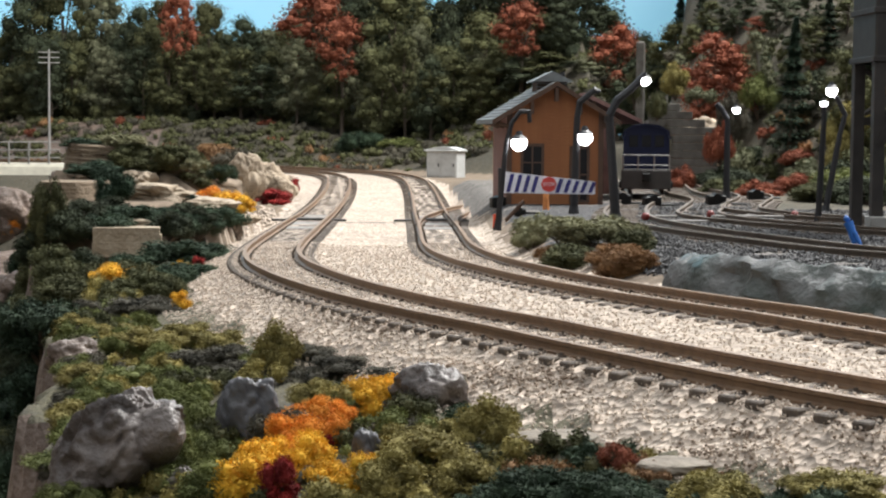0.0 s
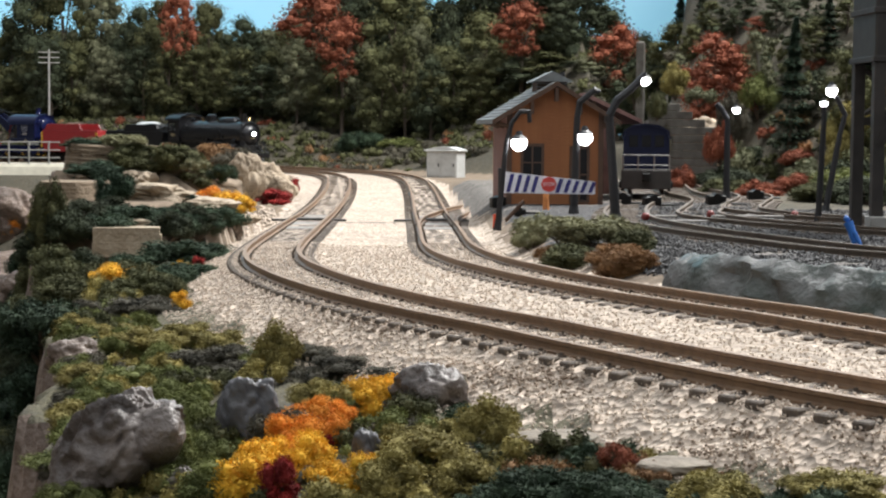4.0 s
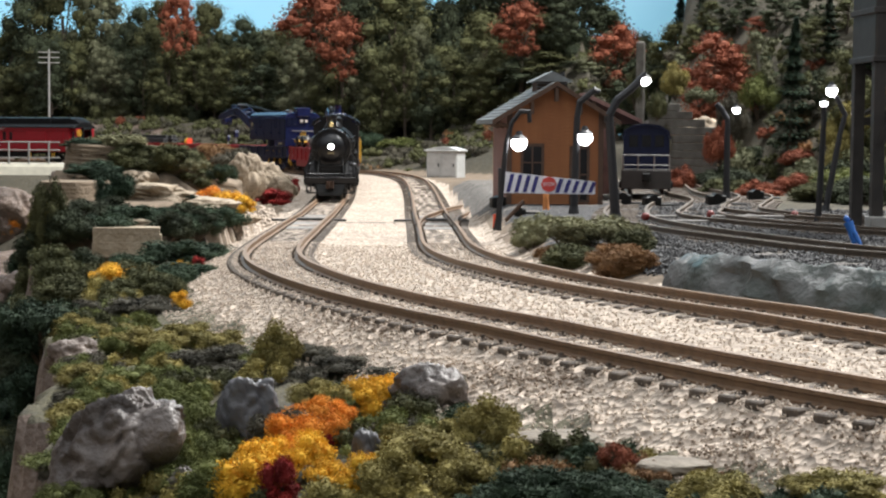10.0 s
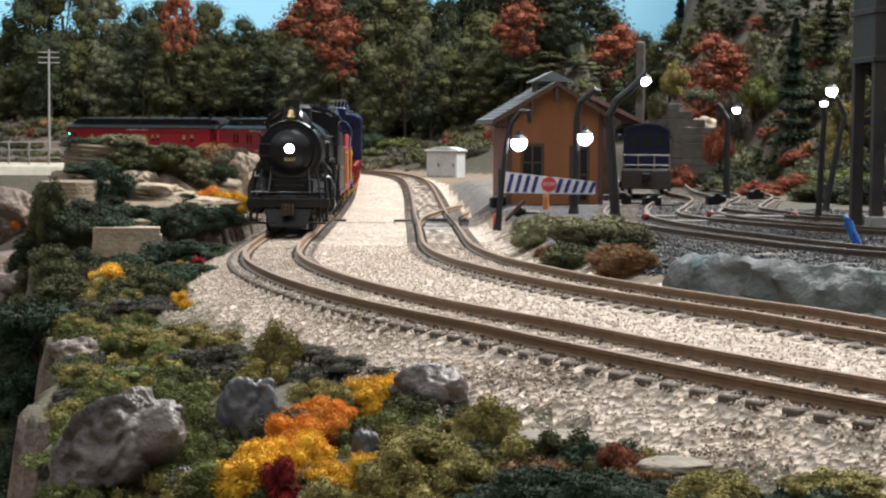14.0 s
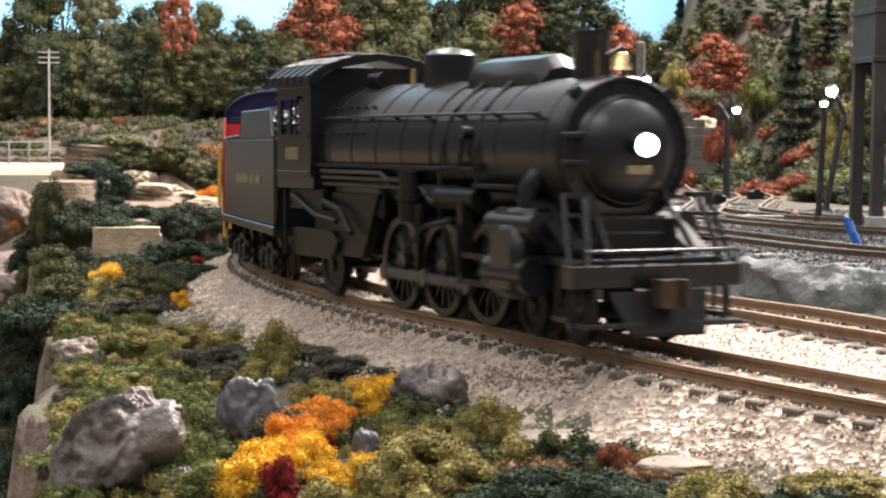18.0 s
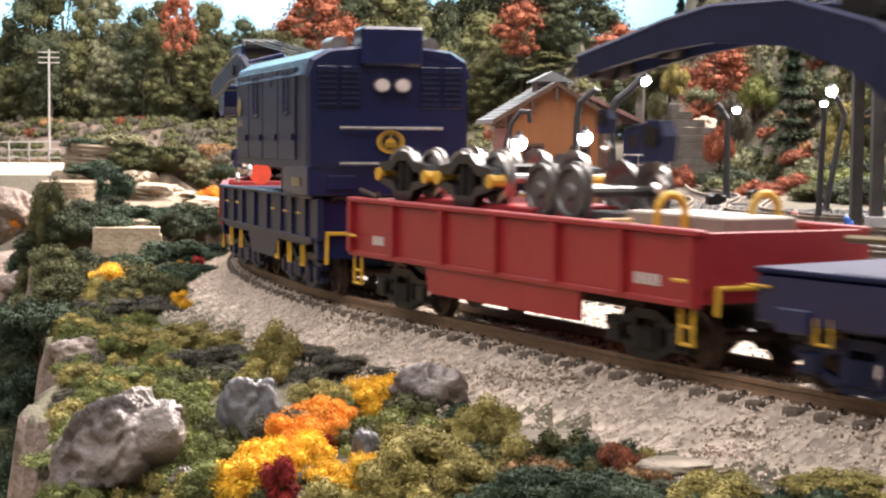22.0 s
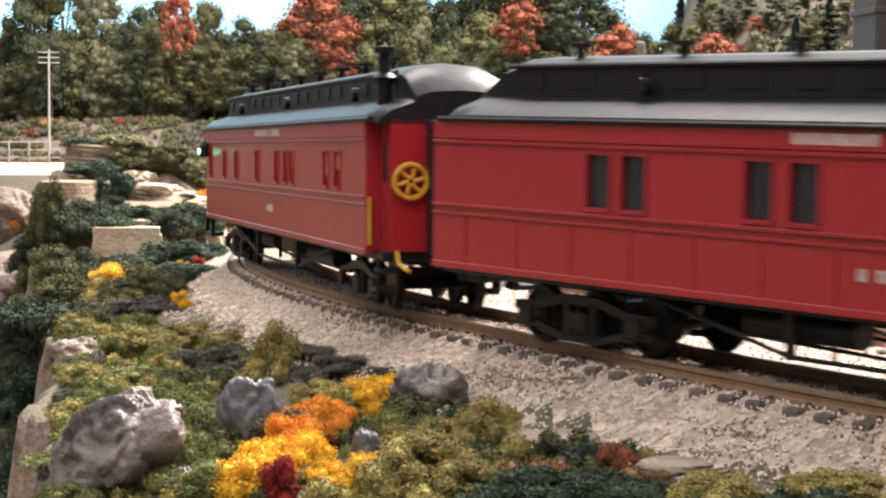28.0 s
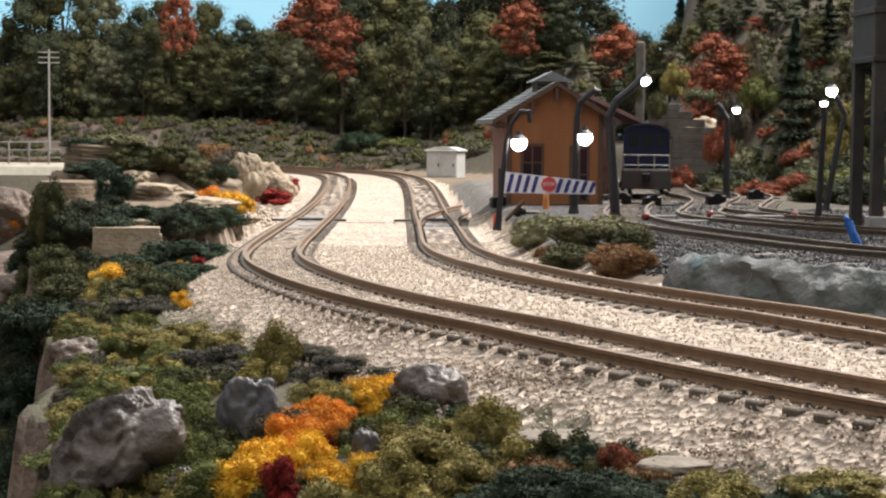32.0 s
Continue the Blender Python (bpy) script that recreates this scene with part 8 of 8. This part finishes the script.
def engine_house():
    house = thing("engine_house", "small brown clapboard engine house with grey slate roof and cupola", "building", 52, 872, 4, 4)
    w, d, wall_h, peak = 21.5, 78, 44, 57
    gable = [(-w, 0), (w, 0), (w, wall_h), (0, peak - 2), (-w, wall_h)]
    part("front_wall", Geo().prism(gable, 0, 1.6, "y"), BROWN, house)
    part("rear_wall", Geo().prism(gable, d - 1.6, d, "y"), BROWN, house)
    for e in (-1, 1):
        part("side_wall", Geo().box(min(e * w, e * (w - 1.4)), max(e * w, e * (w - 1.4)), 1.6, d - 1.6, 0, wall_h), PINKISH, house)
        part("corner_board", Geo().box(e * w - 1.2, e * w + 1.2, -0.7, 0.6, 0, wall_h), TRIMWOOD, house)
    siding = part("siding", Geo().box(-w + 1, w - 1, -0.15, 0.1, 0.2, 1.4), BROWN, house)
    clap = siding.data
    for k in range(1, 28):
        z = k * 1.62
        ob = new("clapboard", clap)
        ob.parent = house
        ob.location = (0, -0.12 * MM, z * MM)
    for k in range(28, 33):
        z, half = k * 1.62, (peak - 3 - k * 1.62) / (peak - 2 - wall_h) * w
        part("clapboard", Geo().box(-half, half, -0.3, 0.1, z, z + 1.4), BROWN, house)
    for e in (-1, 1):
        over, rise = 8.5, (peak - wall_h) / w
        eave = Vector((e * (w + over), 0, peak - rise * (w + over)))
        slab = Geo()
        slab.add([(0, -5, peak), (eave.x, -5, eave.z), (eave.x, d + 4, eave.z), (0, d + 4, peak), (0, -5, peak - 1.4), (eave.x, -5, eave.z - 1.4), (eave.x, d + 4, eave.z - 1.4), (0, d + 4, peak - 1.4)],
                 [(0, 1, 2, 3), (4, 7, 6, 5), (0, 4, 5, 1), (1, 5, 6, 2), (2, 6, 7, 3), (3, 7, 4, 0)])
        roof = part("roof", slab, SLATE, house)
        part("barge_board", Geo().add([(0, -5.6, peak + 0.3), (eave.x, -5.6, eave.z + 0.3), (eave.x, -5.6, eave.z - 2), (0, -5.6, peak - 2), (0, -4.9, peak + 0.3), (eave.x, -4.9, eave.z + 0.3), (eave.x, -4.9, eave.z - 2), (0, -4.9, peak - 2)],
             [(0, 1, 2, 3), (4, 7, 6, 5), (0, 4, 5, 1), (1, 5, 6, 2), (2, 6, 7, 3), (3, 7, 4, 0)]), TRIMWOOD, house)
        n = 11
        for k in range(n):                                 # slate courses
            a, b = k / n, (k + 1) / n
            x0, x1 = eave.x * a, eave.x * b
            z0, z1 = peak + (eave.z - peak) * a, peak + (eave.z - peak) * b
            part("slate_course", Geo().add([(x0, -5, z0 + 0.15), (x1, -5, z1 + 0.75), (x1, d + 4, z1 + 0.75), (x0, d + 4, z0 + 0.15), (x1, -5, z1 + 0.05), (x1, d + 4, z1 + 0.05)], [(0, 1, 2, 3), (1, 4, 5, 2)]), SLATE, roof)
        for y in (2, 26, 50):
            part("bracket", Geo().tube([(e * w, y if y > 2 else -1, wall_h - 8), (e * (w + 6), y if y > 2 else -4, wall_h - 6)], 0.9), TRIMWOOD, house)
    part("gable_bracket", Geo().box(-0.8, 0.8, -5, 0, peak - 9, peak - 3).box(-12, -10.6, -5, 0, 42, 48).box(10.6, 12, -5, 0, 42, 48), TRIMWOOD, house)
    cup = part("cupola", Geo().box(-7, 7, 14, 34, peak - 6, peak + 1), TRIMWOOD, house)
    part("cupola_roof", Geo().prism([(-10, peak + 0.5), (10, peak + 0.5), (0, peak + 5.5)], 10, 38, "y"), SLATE, cup)
    for k in range(4):
        part("louvre", Geo().box(-7.3, 7.3, 13.6, 14, peak - 5.4 + k * 1.6, peak - 4.7 + k * 1.6), SLATE, cup)
    for x0, x1, z0, z1 in ((-15, -6.4, 12, 27), (8, 15, 2, 26)):
        win = part("window", Geo().box(x0, x1, -0.6, -0.35, z0, z1), GLASS, house)
        part("window_frame", Geo().box(x0 - 1.2, x0, -1, -0.2, z0 - 1, z1 + 1.2).box(x1, x1 + 1.2, -1, -0.2, z0 - 1, z1 + 1.2).box(x0 - 1.2, x1 + 1.2, -1, -0.2, z1, z1 + 1.4).box(x0 - 1.2, x1 + 1.2, -1.2, -0.2, z0 - 1.2, z0), TRIMWOOD, win)
        part("mullion", Geo().box((x0 + x1) / 2 - 0.35, (x0 + x1) / 2 + 0.35, -0.9, -0.3, z0, z1).box(x0, x1, -0.9, -0.3, (z0 + z1) / 2 - 0.3, (z0 + z1) / 2 + 0.3), TRIMWOOD, win)
    part("chimney", Geo().cyl((9, 44, peak - 8), (9, 44, peak + 6), 1.2, 8), POLE, house)
    return house


engine_house()
shed = thing("lean_to", "dark brown lean-to roof beside the engine house", "building", 76, 952, 4, 4)
part("roof", Geo().add([(-4, 0, 54), (25, 0, 40.5), (25, 60, 40.5), (-4, 60, 54), (-4, 0, 52), (25, 0, 38.5), (25, 60, 38.5), (-4, 60, 52)], [(0, 1, 2, 3), (4, 7, 6, 5), (0, 4, 5, 1), (1, 5, 6, 2), (2, 6, 7, 3), (3, 7, 4, 0)]), PINKISH, shed)
part("wall", Geo().box(-3.6, -2.2, 2, 60, -3, 52), PINKISH, shed)
part("rear_wall", Geo().prism([(-3, -3), (24, -3), (24, 39), (-3, 51)], 78, 79, "y"), PINKISH, shed)
for y in (3, 50):
    part("post", Geo().box(0, 2, y, y + 2, -3, 50), TRIMWOOD, shed)


def parked_engine():
    m = thing("diesel_switcher", "dark blue switcher locomotive parked at the engine house", "locomotive", 106, 978, 6.6, 264)
    arch = [(-11.6, 13), (11.6, 13), (11.6, 28), (10.2, 32), (6, 34.2), (0, 34.9), (-6, 34.2), (-10.2, 32), (-11.6, 28)]
    part("body", Geo().prism(arch, -50, 30, "x"), NAVY_DULL, m)
    part("roof", Geo().prism([(-12.5, 28), (-11, 32.6), (-6.4, 35.2), (0, 35.9), (6.4, 35.2), (11, 32.6), (12.5, 28), (11.8, 28), (10.3, 31.9), (6, 34.2), (0, 34.9), (-6, 34.2), (-10.3, 31.9), (-11.8, 28)], -50, 31.4, "x"), NAVY_DULL, m)
    for y in (-6.5, 0, 6.5):
        part("window", Geo().box(30, 30.3, y - 2.3, y + 2.3, 24, 30, 0.1), GLASS, m)
    part("door", Geo().box(29.9, 30.2, -2.8, 2.8, 13, 31, 0.1), NAVY_DULL, m)
    part("footplate", Geo().box(-54, 42, -12.5, 12.5, 10.5, 13, 0.3), STEEL_DARK, m)
    part("end_sill", Geo().box(41, 43, -12.5, 12.5, 3, 12.4, 0.4), STEEL_DARK, m)
    rail = part("handrail", Geo().tube([(42, -11.6, 15), (42, 11.6, 15)], 0.4).tube([(42, -11.6, 20), (42, 11.6, 20)], 0.4), STEELY, m)
    for y in (-11.6, -4, 4, 11.6):
        part("post", Geo().cyl((42, y, 12), (42, y, 20), 0.45, 6), STEELY, rail)
    part("coupler", Geo().box(43, 49, -2, 2, 7, 11, 0.5), SOOT, m)
    part("horn", Geo().cyl((24, 0, 36), (31, 0, 36.4), 0.6, 8, 1.2), STEELY, m)
    add_truck(m, 24, base=18, r=5)
    add_truck(m, -28, base=18, r=5)


parked_engine()


def lamp_post(label, foot, height, bends, bulbs, lean=(0, 0), r=1.5):
    """An iron yard lamp: bends are points of its arm from the top of the post; bulbs (x, y, z, radius) from the foot."""
    x, y, z = foot
    lamp = thing("yard_lamp", label, "street lamp", x, y, z, group="lamps of the yard")
    top = (lean[0], lean[1], height)
    part("post", Geo().cyl((0, 0, -1), top, r, 10, r * 0.8), POLE, lamp)
    part("base", Geo().cyl((0, 0, -1), (lean[0] * 0.1, 0, height * 0.08), r * 1.5, 10, r * 1.1), POLE, lamp)
    if bends:
        part("arm", Geo().tube([top] + bends, r * 0.75, 8), POLE, lamp)
    for bx, by, bz, br in bulbs:
        bulb = part("bulb", Geo().lathe([(br * math.sin(t), -br * math.cos(t)) for t in np.linspace(0.12, math.pi - 0.12, 10)], 16, Matrix.Translation((bx, by, bz))), BULB, lamp, "glowing white bulb", smooth=True)
        part("shade", Geo().lathe([(br * 0.3, bz + br * 1.5), (br * 0.5, bz + br * 1.0), (br * 1.05, bz + br * 0.55), (br * 1.1, bz + br * 0.45), (br * 0.5, bz + br * 0.8)], 14, Matrix.Translation((bx, by, 0))), POLE, lamp)
    return lamp


lamp_post("black gate lamp with hanging glowing globe", (19.6, 675, 3), 31, [(5, 0, 38), (8, 0, 42), (11, 0, 42), (11.4, 0, 38)], [(7.6, 0, 30.6, 2.9)], (3, 0), 1.1)
lamp_post("black yard lamp with bent arm and hanging globe", (53.5, 765, 4), 40, [(2, 0, 46), (8, -1, 51), (10, -1, 50)], [(4.2, 0, 31.5, 3.2)], (1, 0), 1.7)
lamp_post("tall black yard lamp with a long bent arm", (65.6, 708, 4), 40, [(0, 0, 46), (5, 0, 50), (10.5, 0, 55.5)], [(10.4, 0, 53.4, 2.1)], (-3, 0), 2.0)
lamp_post("yard lamp with two short arms before the hillside", (146.6, 966, 4), 41, [(-3, 0, 46), (-6, 0, 49)], [(4.4, 0, 46, 2.1)], (0, 0), 1.9)
lamp_post("slim black lamp post beside the yard", (142, 706, 4), 42, [(1.2, 0, 45)], [(1.4, 0, 45.2, 1.4)], (1.6, 0), 1.3)
lamp_post("leaning lamp post with bright globe beside the yard", (166, 811, 4), 34, [(8, 0, 42), (4, 0, 50)], [(2, 0, 52.5, 2.6)], (6, 0), 1.5)

gate = thing("crossing_gate", "white gate board with blue diagonal stripes and a red disc", "barrier", 21.5, 707, 4, 0)
part("board", Geo().prism([(0.6, 10.5), (36, 10.2), (36, 15.0), (1.2, 18.6)], -0.4, 0.4), BOARD_WHITE, gate)
for k in range(11):
    x = 2.2 + k * 3.1
    if 14.5 < x < 19.5:
        continue
    top, bot = 18.5 - 3.4 * (x + 2) / 36, 10.6
    part("stripe", Geo().prism([(x, bot + 0.2), (x + 1.5, bot + 0.2), (x + 3.2, top - 0.4), (x + 1.7, top - 0.3)], -0.6, -0.38), BOARD_BLUE, gate)
part("disc", Geo().cyl((18.4, -0.9, 13.9), (18.4, -0.4, 13.9), 3.0, 8), STOP_RED, gate)
word = bpy.data.curves.new("word", "FONT")
word.body, word.size, word.align_x, word.extrude = "STOP", 1.9 * MM, "CENTER", 0.05 * MM
holder = bpy.data.objects.new("word", word)
word_mesh = bpy.data.meshes.new_from_object(holder)
bpy.data.objects.remove(holder)
word_mesh.materials.clear()
word_mesh.materials.append(BOARD_WHITE)
part("disc_writing", word_mesh, BOARD_WHITE, gate).matrix_basis = pose(18.4 * MM, -0.97 * MM, 13.25 * MM, 90, 0, 0)
part("post", Geo().box(-0.8, 0.8, -0.8, 0.8, -1, 20, 0.2), POLE, gate)
part("post_base", Geo().cyl((-1.6, -0.5, -3), (-1.6, -0.5, 2.4), 1.1, 10, 0.9), HOT, gate, "orange-red post base")
part("prop", Geo().tube([(2, -1, 0), (9, -1, 7.5)], 0.8), TRIMWOOD, gate)

utility = thing("relay_cabinet", "white sheet metal relay cabinet beside the tracks", "cabinet", 2, 1606, land(2, 1606), -22)
part("body", Geo().box(-14, 14, -10, 10, -2, 22, 0.4), METAL_WHITE, utility)
part("roof", Geo().box(-15.6, 15.6, -11.6, 11.6, 22, 23.6, 0.4).prism([(-15, 23.6), (15, 23.6), (6, 26), (-6, 26)], -11, 11), METAL_WHITE, utility)
for x in (-7, 7):
    d_ = part("door", Geo().box(x - 6, x + 6, -10.5, -10, 1, 20, 0.2), METAL_WHITE, utility)
    part("handle", Geo().box(x + 3.6, x + 4.6, -11, -10.5, 9, 12, 0.1), SOOT, d_)

tower = thing("coaling_tower", "dark steel coaling tower on splayed legs beside the yard track", "tower", 166.2, 668, 4, 3)
part("bin", Geo().box(-17, 22, -15, 15, 59, 130, 0.6), STEEL_DARK, tower)
for z in (59, 76, 93, 110):
    part("band", Geo().box(-17.8, 22.8, -15.8, 15.8, z, z + 2, 0.2), STEEL_DARK, tower)
for x in (-15, 20):
    for y in (-13, 13):
        part("leg", Geo().box(x - 2, x + 2, y - 2, y + 2, -2, 59, 0.2), STEEL_DARK, tower)
for y in (-13, 13):
    part("brace", Geo().tube([(-15, y, 40), (20, y, 58)], 1.1).tube([(20, y, 40), (-15, y, 58)], 1.1), STEEL_DARK, tower)
    part("girder", Geo().box(-16, 21, y - 1, y + 1, 37, 40, 0.2), STEEL_DARK, tower)
part("chute", Geo().tube([(-15, -14, 30), (-8, -18, 45), (4, -16, 58)], 1.6), STEEL_DARK, tower)
part("stay", Geo().tube([(-6, -14, 0), (12, -14, 46)], 1.0).tube([(2, -14, 0), (18, -14, 40)], 0.9), STEEL_DARK, tower)
part("foot", Geo().box(-18, -9, -17, -9, -2, 5, 0.4), CONCRETE, tower)


def toy(x, y, z, turn, material, label, lean=0):
    """A toy worker reduced to one plain shape."""
    g = Geo().cyl((-1.3, 0, 0), (-0.9, 0.4, 9), 1.2, 10, 1.4).cyl((1.5, -1.2, 0), (0.9, 0.2, 9), 1.2, 10, 1.4)
    g.cyl((0, 0.3, 8.6), (0, 1.2, 15), 2.0, 12, 2.6).lathe([(0.3, 15.2), (1.5, 16), (1.6, 17.6), (0.3, 19)], 12, Matrix.Translation((0, 1.2, 0)))
    g.moved(Matrix.Rotation(math.radians(lean), 4, "Y") @ Matrix.Scale(0.56, 4))
    return solo("toy_worker", g, material, label, "figurine", x, y, z, turn, smooth=True)


toy(122.5, 548, 4, -20, BLUE_TOY, "small blue painted toy worker leaning over in the yard", -24)
toy(44, 800, 4, 10, ORANGE_TOY, "small orange toy worker near the gate")

for x, y, big in ((27, 872, 1.0), (128, 868, 1.1), (160, 950, 1.0), (84, 870, 1.1), (96, 850, 1.0), (32, 760, 0.6)):
    st = thing("switch_stand", "black switch stand beside a turnout", "switch stand", x, y, land(x, y), brush.uniform(-20, 20), group="switch stands")
    part("motor_box", Geo().box(-5 * big, 3 * big, -2.5 * big, 2.5 * big, -0.5, 4.6 * big, 0.5), SOOT, st)
    part("drum", Geo().cyl((-1 * big, -2.8 * big, 3 * big), (-1 * big, 2.8 * big, 3 * big), 2.4 * big, 12), SOOT, st)
    part("throw_rod", Geo().tube([(3 * big, 0, 1), (12 * big, 0, 1)], 0.5), SOOT, st)
for x, y in ((104, 725), (137, 727), (76, 700)):
    ball = thing("switch_target", "small dark red ball marker in the yard", "marker", x, y, 4, group="red markers")
    part("ball", Geo().lathe([(1.6 * math.sin(t), 2.2 - 1.6 * math.cos(t)) for t in np.linspace(0.1, 3.04, 8)], 14), MARKER_RED, ball, smooth=True)
    part("stake", Geo().cyl((0, 0, -1), (0, 0, 1), 0.6, 6), SOOT, ball)
for x, y, w, turn in ((94, 690, 13, 6), (118, 722, 14, 4), (133, 745, 12, -5), (88, 735, 12, 12)):
    pl = solo("loose_timber", Geo().box(-w, w, -2.2, 2.2, 0, 1.6, 0.3), PLANK, "loose grey timber lying between yard tracks", "timber", x, y, land(x, y), turn, group="loose timbers")

OLD_CONCRETE = mat("stained_concrete", (0.17, 0.158, 0.14), 0.85, other=(0.08, 0.073, 0.063), grain=150, stain=60, bump=0.4)
wall_ = thing("retaining_wall", "weathered concrete plank retaining wall against the hillside", "wall", 140, 1190, land(140, 1190), -8)
for k in range(12):
    z = -2 + k * 5.0
    part("plank", Geo().box(-12 + k * 0.2, (34 if k < 8 else 34 - (k - 7) * 8), -2 + k * 0.3, 3 + k, z, z + 4.75, 0.3), OLD_CONCRETE, wall_)
part("pier", Geo().box(-18, -12.5, -3, 4, -2, 92, 0.8), OLD_CONCRETE, wall_)
rock(172, 1226, 26, 20, 30, 61, SAND, "pale crumbling rock above the retaining wall", 0, 0.9, rough=0.35)

pole = thing("utility_pole", "grey telegraph pole before the wood", "utility pole", -452, 2140, land(-452, 2140), 10)
part("pole", Geo().cyl((0, 0, -3), (0, 0, 122), 1.5, 8, 1.1), CONCRETE, pole)
for z in (118, 112, 106):
    part("crossarm", Geo().box(-12, 12, -0.6, 0.6, z, z + 1.1, 0.2), CONCRETE, pole)

bridge = thing("bridge_railing", "grey iron bridge railing on a cream bridge edge", "railing", -355, 1560, 9, 4)
for z in (4, 10.4, 17):
    part("rail", Geo().box(-110, 34, -0.5, 0.5, z, z + 1.1, 0.2), CONCRETE, bridge)
for k in range(9):
    part("post", Geo().box(-108 + k * 16.5, -106.6 + k * 16.5, -0.7, 0.7, -1, 18.4, 0.2), CONCRETE, bridge)
part("deck", Geo().prism([(-4, -10), (-2, -3), (0, 0), (24, 0), (24, -10)], -114, 38, "x"), CREAM, bridge)
for x in (-104, -40, 24):
    part("pier", Geo().box(x, x + 10, 2, 20, -70, -9, 1), CONCRETE, bridge)
for x, y, w, h in ((-330, 1450, 90, 30), (-390, 1420, 100, 34), (-300, 1330, 70, 26), (-270, 1250, 60, 26)):
    rock(x, y, w, w * 0.7, h, int(w + h), CLIFF, "smooth brown plaster rock bank in the ravine", 0, 0.2, rough=0.25)


# ---- what moves ----
def car_pose(s, half):
    a, b = on_line(s - half), on_line(s + half)
    d = a - b
    m = (a + b) / 2
    yaw, pitch = math.degrees(math.atan2(d.y, d.x)), -math.degrees(math.atan2(d.z, math.hypot(d.x, d.y)))
    return pose(m.x * MM, m.y * MM, m.z * MM, 0, pitch, yaw)


def motions():
    for car, s, half in TRAIN:
        walk(car, [(t, car_pose(s - SPEED * (t - 20), half)) for t in np.arange(0, 32.01, 0.4)])
    steps = [k * 0.1 for k in range(321)]
    for wheel, x in drivers:
        walk(wheel, [(t, pose(x * MM, 0, DRIVER_R * MM, 0, math.degrees(SPEED * (t - 20) / DRIVER_R), 0)) for t in steps])
    for e, rod in rods:
        rows = []
        for t in steps:
            a = SPEED * (t - 20) / DRIVER_R + (-math.pi / 2 if e < 0 else 0)
            rows.append((t, pose(-CRANK * math.cos(a) * MM, e * 11.2 * MM, (DRIVER_R + CRANK * math.sin(a)) * MM)))
        walk(rod, rows)


motions()
